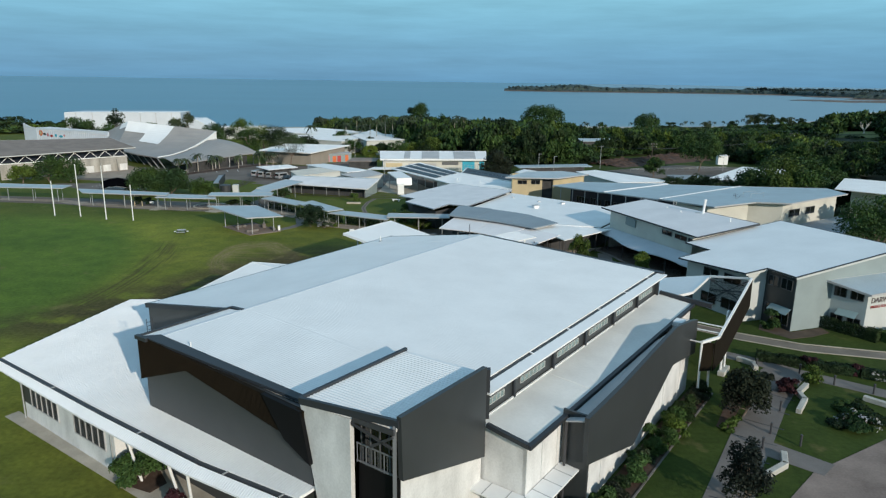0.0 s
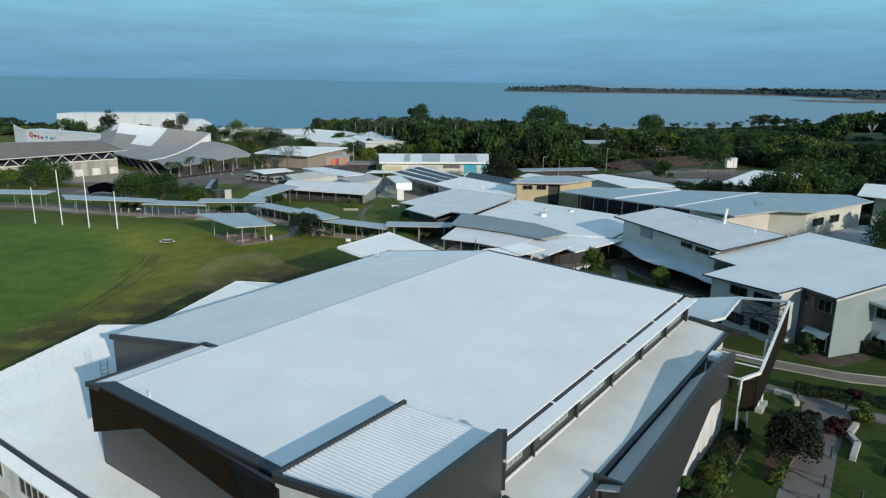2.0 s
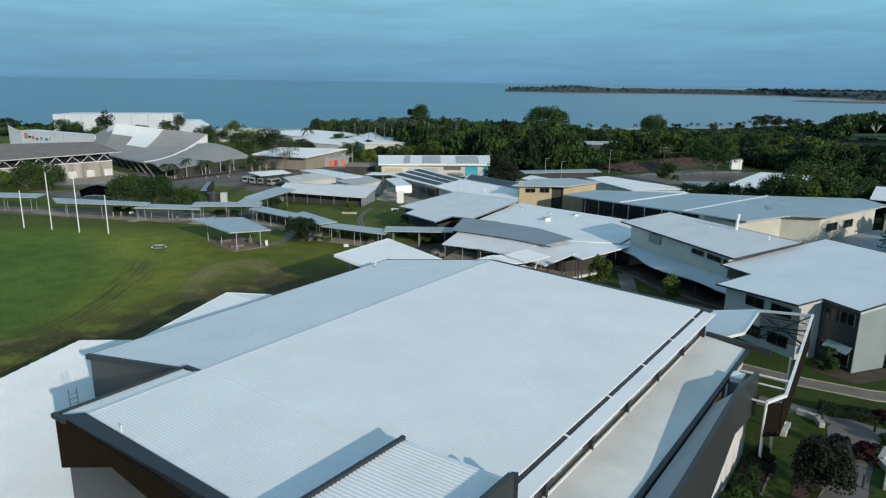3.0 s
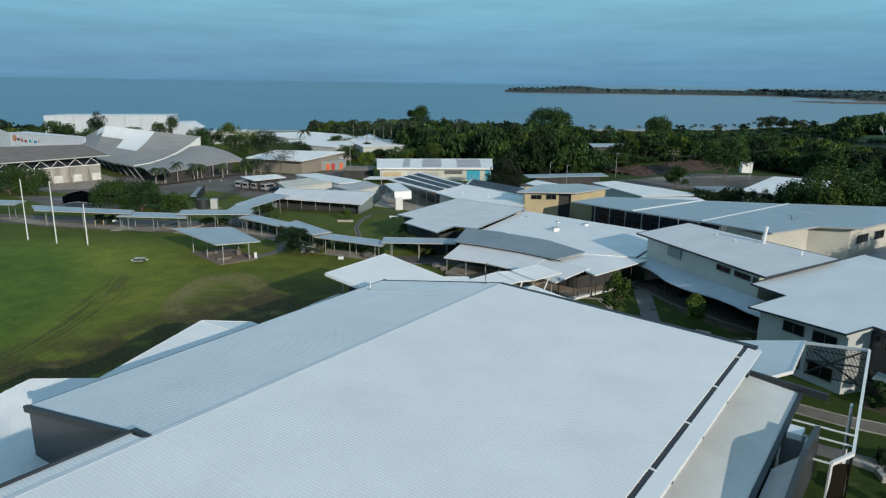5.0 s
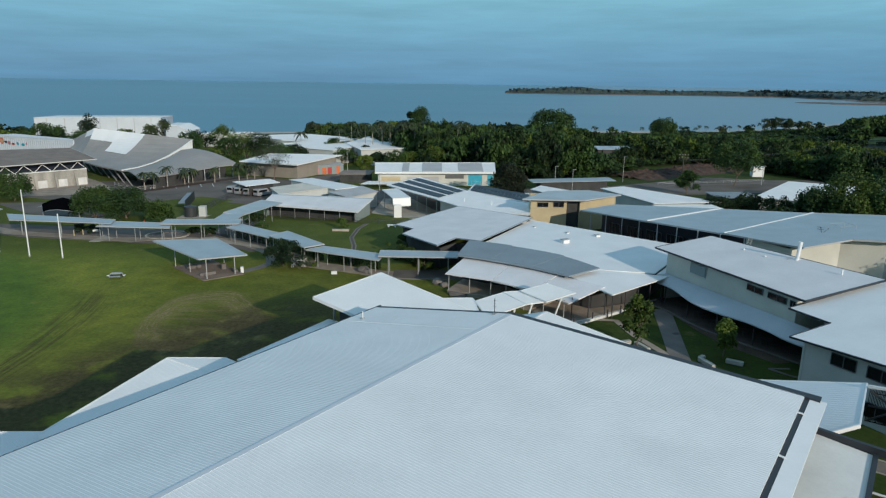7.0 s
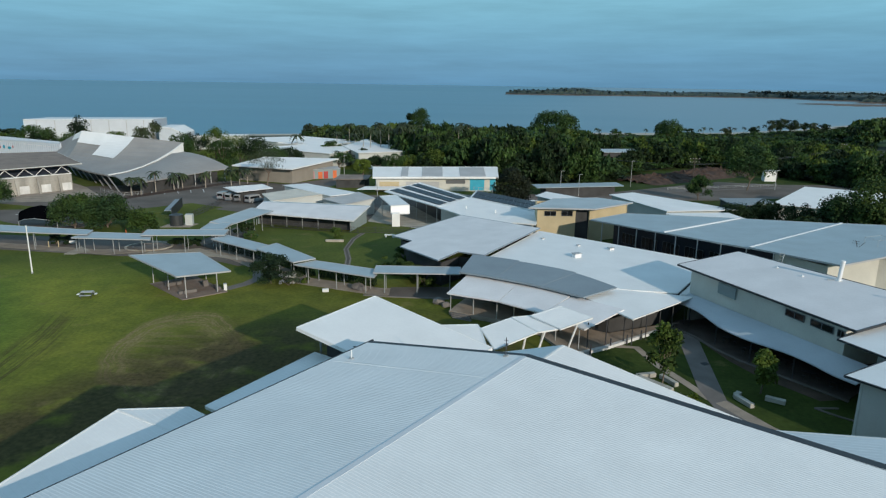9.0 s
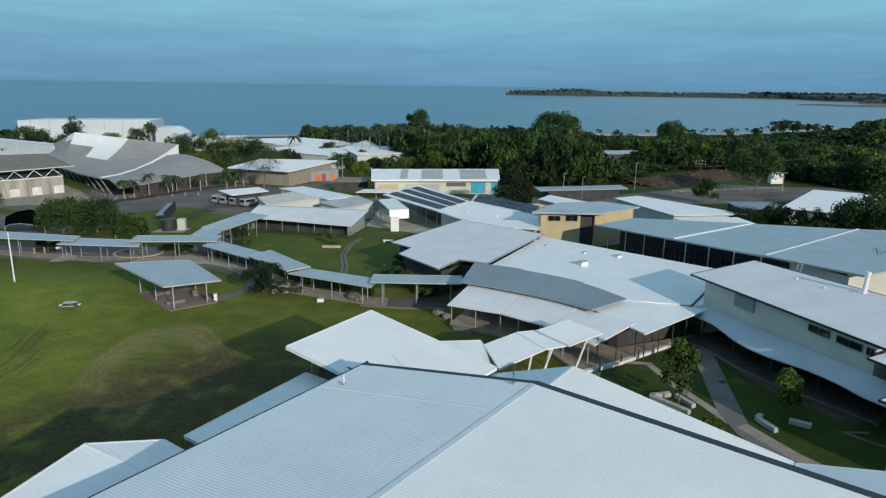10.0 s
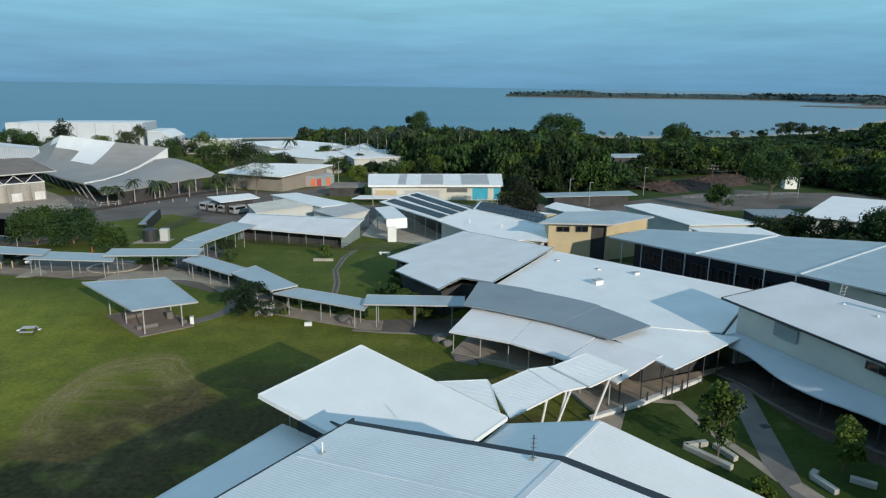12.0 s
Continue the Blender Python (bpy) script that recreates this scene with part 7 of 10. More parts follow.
    for name, pts, z in (
        ("white_flat_building", [(-105.5, 338, 4.0), (-80.0, 350, 4.2), (-58, 338, 4.0), (-84.0, 322, 3.6)], 4),
        ("white_flat_building", [(-84.0, 293, 4.0), (-70.0, 305, 4.4), (-42, 300, 4.4), (-52.0, 276, 4.0)], 4),
        ("white_flat_building", [(-52.0, 300, 4.6), (-48.0, 332, 4.9), (-24, 330, 4.9), (-24.0, 284, 4.6), (-42, 276, 4.4)], 4),
        ("white_flat_building", [(-82.0, 312, 4.2), (-66.0, 330, 4.6), (-50, 322, 4.6), (-62.0, 304, 4.2)], 4),
        ("white_flat_building", [(-128.0, 352, 4.2), (-106.0, 352, 4.6), (-106, 342, 4.6), (-128.0, 338, 4.2)], 4),
    ):
        simple_shed(name, "wide low building with white flat roof", pts, z, M_ROOF, M_PALE, (0.3, 0.95), -2.2, 0.03, M_WHITE)
    hb = simple_shed("timber_shelter_building", "open timber shelter with brown roof", [(-42.0, 232.0, 1.0), (-41.0, 238.5, 1.6), (-31.5, 239.5, 1.6), (-32.0, 233.5, 1.0)], 0.8, M_BROWNROOF, M_SHADE, (0.1, 1), inset=0.15)
    simple_shed("woodland_house", "house with pale steel roof half hidden by trees", [(53.0, 322.0, 1.9), (52.0, 329.0, 2.7), (68, 332, 2.7), (68.5, 325.0, 1.9)], 1.5, M_BLUE, M_SHADE, (0, 1), -3.0)
    simple_shed("white_hut_building", "small white hut at the edge of the woods", [(97.0, 266.0, 1.9), (97.5, 270.0, 1.9), (101.5, 270.0, 1.9), (101.0, 266.0, 1.9)], 1.6, M_ROOF, M_WHITE, (0, 1))


build_arena()
build_grandstand()
build_far_buildings()

# ---- roads ----
sheet("road", [(-118, 196), (-97, 190), (-78, 187.5), (-66, 196), (-52, 190), (-46, 186.5), (-22, 184), (-8, 178), (4, 164), (12, 166), (10, 200), (14, 206), (40, 220), (68, 224), (95, 232), (120, 245), (135, 262), (100, 258), (80, 262), (42, 236), (17, 228), (-8, 224), (-33, 220), (-44, 232), (-40, 250), (-46, 252), (-58, 238), (-76, 242), (-96, 232), (-120, 222)], M_ASPH, "worn grey asphalt road and car park", "road", 0.02)
sheet("lawn", [(-84, 190), (-69, 186), (-62, 197), (-72, 202)], M_GRASS, "fenced square of mown lawn", "lawn", 0.05)
sheet("forecourt", [(-24, 183), (-9, 173.5), (2, 165), (4, 170), (-6, 182), (-16, 205), (-24, 205)], M_PATHLT, "pale paved yard beside the gateway", "pavement", 0.045)
sheet("footpath", [(60, 240), (96, 252), (96, 250.5), (60, 238.5)], M_PATH, "pale concrete footpath beside the road", "path", 0.05)
def build_soil_heap():
    """A long rough heap of red-brown mulch and soil at the wood's edge."""
    rng = np.random.default_rng(77)
    bm = bmesh.new()
    n, m = 64, 20
    rows = []
    for i in range(n + 1):
        f = i / n
        c = Vector((51, 257)).lerp(Vector((95, 289)), f)
        row = []
        for j in range(m + 1):
            g = j / m * 2 - 1
            up = max(0.0, 1 - g * g) * (1.6 + 0.6 * math.sin(f * 9 + 1)) * math.sin(math.pi * min(1, max(0, f))) ** 0.5
            row.append(bm.verts.new((c.x + g * 6.5, c.y - g * 6.5, -1.65 + up + abs(rng.normal()) * 0.62 * (1 - abs(g)))))
        rows.append(row)
    for a, b in zip(rows, rows[1:]):
        for i in range(m):
            bm.faces.new((a[i], b[i], b[i + 1], a[i + 1]))
    bmesh.ops.recalc_face_normals(bm, faces=bm.faces[:])
    if sum(f.normal.z for f in bm.faces) < 0:
        bmesh.ops.reverse_faces(bm, faces=bm.faces[:])
    solo("soil_heap", bm, M_SOIL, "long rough heap of red-brown soil by the wood", "soil heap", kind="stuff")


build_soil_heap()


sheet("forecourt", [(-162, 268), (-112, 224), (-102, 212), (-96, 203), (-119, 197), (-140, 222), (-166, 256)], M_PATHTAN, "tan paved forecourt under the arena eaves", "pavement", 0.024)
# ---- planting ----
def leaf_cloud(rng, lumps, count, size, flat=0.6, corners=4):
    """Leaf quads on the skins of many lumps (centre, radii); returns vertices and faces as arrays."""
    lumps = [(np.array(c, float), np.array(r, float)) for c, r in lumps]
    w = np.array([r.prod() ** (2 / 3) for _, r in lumps])
    pick = rng.choice(len(lumps), count, p=w / w.sum())
    d = rng.normal(size=(count, 3))
    d /= np.linalg.norm(d, axis=1)[:, None]
    d[:, 2] = np.where(d[:, 2] < -0.3, -d[:, 2], d[:, 2])
    cen = np.array([lumps[i][0] for i in pick])
    rad = np.array([lumps[i][1] for i in pick])
    pos = cen + d * rad * rng.uniform(0.55, 1.14, (count, 1))
    n = d * 0.8 + rng.normal(size=(count, 3)) * 0.7 + np.array([0, 0, 0.4])
    n /= np.linalg.norm(n, axis=1)[:, None]
    t = np.cross(n, rng.normal(size=(count, 3)))
    t /= np.linalg.norm(t, axis=1)[:, None]
    b = np.cross(n, t)
    s = size * rng.uniform(0.6, 1.35, (count, 1))
    if corners == 3:
        v = np.stack([pos - t * s - b * s * 0.5, pos + t * s - b * s * 0.5, pos + b * s], axis=1).reshape(-1, 3)
        return v, np.arange(count * 3).reshape(-1, 3)
    v = np.stack([pos - t * s, pos - b * s * flat, pos + t * s, pos + b * s * flat], axis=1).reshape(-1, 3)
    return v, np.arange(count * 4).reshape(-1, 4)


def quads_mesh(name, v, f, mat):
    me = bpy.data.meshes.new(name)
    me.vertices.add(len(v))
    me.vertices.foreach_set("co", np.asarray(v, np.float32).ravel())
    me.loops.add(f.size)
    me.loops.foreach_set("vertex_index", f.astype(np.int32).ravel())
    me.polygons.add(len(f))
    me.polygons.foreach_set("loop_start", np.arange(0, f.size, f.shape[1], dtype=np.int32))
    me.update(calc_edges=True)
    me.materials.append(mat)
    return me


def crown_lumps(rng, r, h, n, base, k0=0.24, k1=0.42):
    """Lumps scattered through an uneven crown of radius r and depth h above height base."""
    out = []
    for _ in range(n):
        a, q = rng.uniform(0, 2 * math.pi), math.sqrt(rng.uniform(0, 1))
        zz = rng.uniform(0, 1)
        lim = math.sqrt(max(0.05, 1 - (1.6 * zz - 0.6) ** 2)) if zz > 0.37 else 0.75 + 0.25 * zz / 0.37
        k = rng.uniform(k0, k1)
        out.append(((math.cos(a) * q * r * lim * 0.85, math.sin(a) * q * r * lim * 0.85, base + h * (0.12 + 0.8 * zz)), (r * k, r * k, h * k * 0.62)))
    return out


def dome_lumps(rng, r, h, n, base, k0=0.22, k1=0.40, tall=0.75):
    """Lumps on the outside of a rounded dome, with a few inside."""
    out = [((0, 0, base + h * 0.4), (r * 0.55, r * 0.55, h * 0.38))]
    for k in range(n):
        a, e = k * 2.4 + rng.uniform(-0.5, 0.5), math.asin(rng.uniform(-0.15, 0.95))
        k2 = rng.uniform(k0, k1)
        q = 1 - 0.75 * k2
        out.append(((math.cos(a) * math.cos(e) * r * q, math.sin(a) * math.cos(e) * r * q, base + h * (0.32 + 0.62 * math.sin(e) * q)), (r * k2, r * k2, h * k2 * tall)))
    return out


def grow_tree(name, at, h, r, label, leaf, seed, leaves=2600, size=0.22, lumps=16, base=0.35, trunk_r=0.16, category="tree", bark=None, parts_group="", dome=False):
    rng = np.random.default_rng(seed)
    x, y = at
    z = land_z(x, y)
    tr = thing(name, (x, y, z), label, category, parts_group)
    cl = (dome_lumps if dome else crown_lumps)(rng, r, h * (1 - base), lumps, h * base)
    bm = bmesh.new()
    top = Vector((rng.normal() * 0.15 * r, rng.normal() * 0.15 * r, h * (base + 0.25)))
    tube(bm, (x, y, z - 0.1), (x + top.x * 0.4, y + top.y * 0.4, z + top.z * 0.55), trunk_r, trunk_r * 0.75, 8)
    fork = Vector((x + top.x * 0.4, y + top.y * 0.4, z + top.z * 0.53))
    for c, _ in cl[: min(9, len(cl))]:
        tube(bm, fork, Vector((x + c[0] * 0.8, y + c[1] * 0.8, z + c[2])), trunk_r * 0.5, trunk_r * 0.12, 5)
    part("trunk", bm, bark or M_TRUNK, tr)
    v, f = leaf_cloud(rng, cl, leaves, size)
    ob = new("crown", quads_mesh("crown", v, f, leaf))
    ob.parent = tr
    return tr


def grow_shrub(at, r, h, leaf, label, seed, leaves=900, size=0.12, group="", name="shrub", flat=0.6):
    rng = np.random.default_rng(seed)
    x, y = at
    z = gz(x, y)
    sh = thing(name, (x, y, z), label, "shrub", group)
    cl = crown_lumps(rng, r, h, 9, 0.0)
    bm = bmesh.new()
    for c, _ in cl[:5]:
        tube(bm, (x, y, z - 0.05), (x + c[0] * 0.7, y + c[1] * 0.7, z + c[2]), 0.04, 0.015, 5)
    part("stem", bm, M_TRUNK, sh)
    v, f = leaf_cloud(rng, cl, leaves, size, flat)
    ob = new("foliage", quads_mesh("foliage", v, f, leaf))
    ob.parent = sh
    return sh


def grow_hedge(a, b, width, h, leaf, label, seed, leaves):
    """A clipped hedge from a to b: a leafy box with an uneven skin."""
    rng = np.random.default_rng(seed)
    a, b = Vector(a), Vector(b)
    d = (b - a).normalized()
    n = Vector((-d.y, d.x))
    L = (b - a).length
    z = gz(a.x, a.y)
    he = thing("hedge", (a.x, a.y, z), label, "hedge", "clipped hedges")
    bm = bmesh.new()
    k = int(L / 0.6)
    for i in range(k):
        p = a.lerp(b, (i + 0.5) / k)
        tube(bm, (p.x, p.y, z - 0.05), (p.x + rng.normal() * 0.1, p.y + rng.normal() * 0.1, z + h * 0.8), 0.03, 0.012, 5)
    part("stem", bm, M_TRUNK, he)
    area = np.array([L * width, L * h, L * h, width * h, width * h])
    pick = rng.choice(5, leaves, p=area / area.sum())
    s, t = rng.uniform(-0.5, 0.5, leaves), rng.uniform(-0.5, 0.5, leaves)
    x = np.select([pick == 3, pick == 4], [-0.5, 0.5], s) * L
    y = np.select([pick == 1, pick == 2, pick == 0], [-0.5, 0.5, t], t) * width
    q = np.where(pick == 0, 0.5, np.where(pick >= 3, s, t)) + 0.5
    push = 1 + rng.normal(size=leaves) * 0.05 + 0.06 * np.sin(x * 2.3) + 0.05 * np.sin(x * 5.1 + 1)
    pos = np.stack([d.x * x + n.x * y * push + d.x * L / 2, d.y * x + n.y * y * push + d.y * L / 2, q * h * push], axis=1)
    nor = np.stack([np.select([pick == 3, pick == 4], [-d.x, d.x], np.select([pick == 1, pick == 2], [-n.x, n.x], 0.0)), np.select([pick == 3, pick == 4], [-d.y, d.y], np.select([pick == 1, pick == 2], [-n.y, n.y], 0.0)), np.where(pick == 0, 1.0, 0.25)], axis=1) + rng.normal(size=(leaves, 3)) * 0.45
    nor /= np.linalg.norm(nor, axis=1)[:, None]
    u = np.cross(nor, rng.normal(size=(leaves, 3)))
    u /= np.linalg.norm(u, axis=1)[:, None]
    w = np.cross(nor, u)
    sz = 0.1 * rng.uniform(0.6, 1.3, (leaves, 1))
    v = np.stack([pos - u * sz, pos - w * sz * 0.6, pos + u * sz, pos + w * sz * 0.6], axis=1).reshape(-1, 3)
    ob = new("foliage", quads_mesh("foliage", v, np.arange(leaves * 4).reshape(-1, 4), leaf))
    ob.parent = he


def palm_arrays(rng, h, r, fronds=14):
    """Fronds of a palm as drooping strips of leaflets."""
    vs = []
    for k in range(fronds):
        a = 2 * math.pi * k / fronds + rng.uniform(-0.2, 0.2)
        lift = rng.uniform(-0.2, 0.9)
        pts = []
        for s in np.linspace(0, 1, 6):
            rr = r * s
            zz = h + r * (lift * s - 0.95 * s * s)
            pts.append(np.array([math.cos(a) * rr, math.sin(a) * rr, zz]))
        side = np.array([-math.sin(a), math.cos(a), 0])
        for i in range(5):
            w = r * 0.16 * (1 - 0.5 * i / 5)
            for sg in (-1, 1):
                dz = np.array([0, 0, -w * 0.5])
                vs += [pts[i], pts[i] + side * sg * w + dz, pts[i + 1] + side * sg * w * 0.8 + dz, pts[i + 1]]
    v = np.array(vs)
    return v, np.arange(len(v)).reshape(-1, 4)


def grow_palm(at, h, r, seed, label="slender palm with arching green fronds", group="palms", ground=None):
    rng = np.random.default_rng(seed)
    x, y = at
    z = gz(x, y) if ground is None else ground
    p = thing("palm_tree", (x, y, z), label, "palm", group)
    bm = bmesh.new()
    tube(bm, (x, y, z - 0.2), (x + rng.normal() * 0.1, y, z + h), 0.17, 0.11, 7)
    part("trunk", bm, M_PALMTRUNK, p)
    v, f = palm_arrays(rng, h, r)
    ob = new("fronds", quads_mesh("fronds", v, f, M_LEAFGR))
    ob.parent = p


def woodland(name, spots, label, leaf, seed, leaves, leaf_size):
    """Many trees joined into one wood: a handful of crowns, each set down again and again, turned and scaled."""
    rng = np.random.default_rng(seed)
    kinds = []
    for _ in range(9):
        cl = dome_lumps(rng, 1.0, 1.0, 34, 0.0, 0.15, 0.34, 0.5) if rng.uniform() < 0.6 else crown_lumps(rng, 1.0, 1.0, 30, 0.0, 0.18, 0.36)
        kinds.append(leaf_cloud(rng, cl, leaves, leaf_size, 0.8, 3))
    vs, fs, off = [], [], 0
    for x, y, z, r, h in spots:
        v, f = kinds[rng.integers(len(kinds))]
        a = rng.uniform(0, 2 * math.pi)
        m = np.array([[math.cos(a), -math.sin(a), 0], [math.sin(a), math.cos(a), 0], [0, 0, 1]])
        w = (v @ m.T) * np.array([r, r, h * 0.9]) + np.array([x, y, z + h * 0.12])
        vs.append(w), fs.append(f + off)
        off += len(v)
    ob = new(name, quads_mesh(name, np.concatenate(vs), np.concatenate(fs), leaf))
    return tagged(ob, label, "woodland", kind="stuff")


def shore_y(x):
    for (x0, y0), (x1, y1) in zip(SHORE, SHORE[1:]):
        if x <= x1:
            return y0 + (y1 - y0) * (x - x0) / (x1 - x0)
    return 1420.0


def land_z(x, y):
    s = shore_y(x)
    if y < 240:
        return gz(x, y)
    return -1.6 - 5.0 * max(0.0, (y - 240) / (s - 240) - 0.55) / 0.45


def build_woods():
    rng = np.random.default_rng(5)
    dark, mid, light = [], [], []
    # the wood's near edge, from behind the white buildings round to the east
    edge = ((-320, 330), (-150, 370), (-95, 360), (-60, 350), (-29, 292), (0, 254), (22, 247), (37, 250), (48, 264), (62, 287), (85, 303), (100, 300), (108, 276), (116, 262), (128, 240), (140, 190), (200, 150), (400, 60), (900, 0))

    def near(x):
        for (x0, y0), (x1, y1) in zip(edge, edge[1:]):
            if x <= x1:
                return y0 + (y1 - y0) * (x - x0) / (x1 - x0)
        return 0
    def ceiling_at(x, y):
        """How high crowns may reach before the strip of beach behind them is lost."""
        if x < 60:
            return 99.0
        slope = float(np.interp(x / (y - 19), (0.217, 0.278, 0.332, 0.386, 0.440, 0.493, 0.513, 0.527, 0.548, 0.582), (0.0655, 0.0580, 0.0550, 0.0532, 0.0516, 0.0485, 0.0468, 0.0390, 0.0352, 0.0312)))
        return 28.6 - slope * math.hypot(x, y - 19)

    def in_clearing(x, y):
        """An open lawn deep in the wood, and the low scrub before it."""
        return 0.530 < x / (y - 10) < 0.605 and 415 < y < 500

    def before_clearing(x, y):
        return 0.520 < x / (y - 10) < 0.615 and y <= 415
    n = 0
    while n < 2700:
        x = rng.uniform(-300, 420)
        lo, hi = near(x), shore_y(x) - 48
        if hi - lo < 20:
            continue
        y = lo + (hi - lo) * rng.uniform(0, 1) ** 1.25
        if 40 < x < 84 and 300 < y < 336 and rng.uniform() < 0.9:
            continue
        r = rng.uniform(3.2, 6.6) * (1 + 0.25 * (y > 350))
        h = rng.uniform(5.5, 11.5)
        # crowns get lower towards the wind and salt of the shore
        cap = 28.5 - 0.0715 * math.hypot(x + 1.5, y - 50) - land_z(x, y) + rng.uniform(-0.6, 1.6) + (3.0 if -55 < x < 60 else 0.0)
        cap = max(cap + min(7.0, max(0.0, (x - 270) * 0.03)), rng.uniform(1.8, 3.2))
        if -30 < x < 55 and y < 310:
            h, r = rng.uniform(8, 15), rng.uniform(4.2, 7.5)
        h = min(h, cap) + (2.6 if rng.uniform() < 0.06 else 0.0)
        r = min(r, max(4.2 if y > 345 else 2.8, h * 0.95))
        n += 1
        if 42 < x < 72 and y < 324:
            h = min(h, 3.0)
        if in_clearing(x, y):
            continue
        if before_clearing(x, y):
            h = min(h, 28.6 - 0.0685 * math.hypot(x, y - 10) - land_z(x, y))
            if h < 0.9:
                continue
        # low scrub behind the far white roofs, so that the sea shows over them
        if y > 330 and -0.46 < x / (y - 19) < -0.235:
            h = min(h, 28.6 - 0.0735 * math.hypot(x, y - 19) - land_z(x, y))
            if h < 0.8:
                continue
        if y > 345 and rng.uniform() < 0.96:
            h = min(h, ceiling_at(x, y) - land_z(x, y) + rng.uniform(-1.6, 0.6))
            h = max(h, rng.uniform(0.7, 1.5))
        (dark if rng.uniform() < 0.36 else mid if rng.uniform() < 0.78 else light).append((x, y, land_z(x, y) - 0.3, r, h))
    # a closed edge of lower crowns along the road
    for _ in range(230):
        x = rng.uniform(-32, 175)
        y = near(x) + rng.uniform(-1.0, 9.0)
        if 46 < x < 104 and y < 300:
            y += 6
        h = rng.uniform(3.0, 8.5)
        (dark if rng.uniform() < 0.4 else mid if rng.uniform() < 0.7 else light).append((x, y, land_z(x, y) - 0.8, rng.uniform(2.4, 4.4), h))
    for _ in range(700):
        x = rng.uniform(120, 640)
        y = rng.uniform(400, shore_y(x) - 48)
        h = rng.uniform(1.4, 3.2) + min(5.0, max(0.0, (x - 320) * 0.014))
        h = min(h, ceiling_at(x, y) - land_z(x, y) + rng.uniform(0.2, 0.9))
        if h > 0.9 and not in_clearing(x, y):
            (dark if rng.uniform() < 0.5 else mid).append((x, y, land_z(x, y) - 0.4, rng.uniform(4.5, 8), h))
    # thick scrub filling the bend of the coast
    for _ in range(520):
        x = rng.uniform(210, 480)
        y = rng.uniform(380, shore_y(x) - 60)
        h = min(rng.uniform(4.0, 9.0), ceiling_at(x, y) - land_z(x, y) + rng.uniform(0.0, 1.0))
        if h > 0.9 and not in_clearing(x, y) and not before_clearing(x, y):
            (dark if rng.uniform() < 0.45 else mid).append((x, y, land_z(x, y) - 0.4, rng.uniform(4.5, 8), h))
    for _ in range(330):
        b, d = rng.uniform(0.525, 0.80), rng.uniform(430, 660)
        y = 19 + d / math.sqrt(1 + b * b)
        x = b * (y - 19)
        if y > shore_y(x) - 45 or in_clearing(x, y) or before_clearing(x, y):
            continue
        h = min(rng.uniform(9.0, 17.0), ceiling_at(x, y) - land_z(x, y) + rng.uniform(-1.0, 1.5))
        (dark if rng.uniform() < 0.45 else mid).append((x, y, land_z(x, y) - 0.4, rng.uniform(5.5, 9), h))
    # far woods run on along the coast, thinner in detail
    far = []
    for _ in range(1100):
        x = rng.uniform(300, 1500)
        y = rng.uniform(max(near(x), 200), shore_y(x) - 20)
        cap = 28.5 - 0.058 * math.hypot(x, y - 50) + 7.0
        if x < 300 and y > 450:
            continue
        far.append((x, y, land_z(min(x, 1199), y) - 0.5, rng.uniform(7, 12), max(3.0, min(rng.uniform(6, 10), cap))))
    for _ in range(260):
        x = rng.uniform(-900, -250)
        y = rng.uniform(300, shore_y(x) - 10) if shore_y(x) > 320 else 310
        far.append((x, y, -3.0, rng.uniform(6, 10), rng.uniform(5, 8)))
    for k, (spots, word, mat) in enumerate(((dark, "dense dark green", M_LEAFDK), (mid, "dense mid green", M_LEAF), (light, "lighter green", M_LEAFLT))):
        close = [s for s in spots if s[1] < 345]
        back = [s for s in spots if s[1] >= 345]
        woodland("woodland_trees", close, word + " crowns at the near edge of the coastal woodland", mat, 11 + k, 930, 0.07)
        woodland("woodland_trees", back, word + " crowns deep in the coastal woodland", mat, 21 + k, 190, 0.14)
    woodland("woodland_trees", far, "distant green woodland along the coast", M_LEAFDK, 14, 110, 0.2)


build_woods()


def build_wood_floor():
    """Shaded leaf litter and scrub under the woods, laid over the land."""
    rows = []
    for x in (-900, -320, -150, -95, -60, -25, 0, 30, 60, 85, 110, 118, 125, 140, 200, 300, 420, 550, 800, 1190):
        e = ((-900, 330), (-320, 332), (-150, 372), (-95, 362), (-60, 352), (-25, 288), (0, 256), (30, 256), (60, 287), (85, 305), (110, 278), (118, 262), (125, 246), (140, 196), (200, 156), (300, 110), (420, 60), (550, 40), (800, 10), (1190, 0))
        y0 = dict(e)[x]
        y1 = shore_y(x) - (52 if 60 < x < 260 else 12)
        rows.append([(x, y0 + (y1 - y0) * f, land_z(x, y0 + (y1 - y0) * f) + 0.12) for f in (0, 0.1, 0.25, 0.4, 0.55, 0.7, 0.85, 1.0)])
    bm = bmesh.new()
    vs = [[bm.verts.new(p) for p in r] for r in rows]
    for a, b in zip(vs, vs[1:]):
        for i in range(len(a) - 1):
            bm.faces.new((a[i], b[i], b[i + 1], a[i + 1]))
    bmesh.ops.recalc_face_normals(bm, faces=bm.faces[:])
    if bm.faces[:][0].normal.z < 0:
        bmesh.ops.reverse_faces(bm, faces=bm.faces[:])
    solo("woodland_floor", bm, M_SCRUB, "shaded scrub and leaf litter under the woods", "ground", kind="structure")


build_wood_floor()


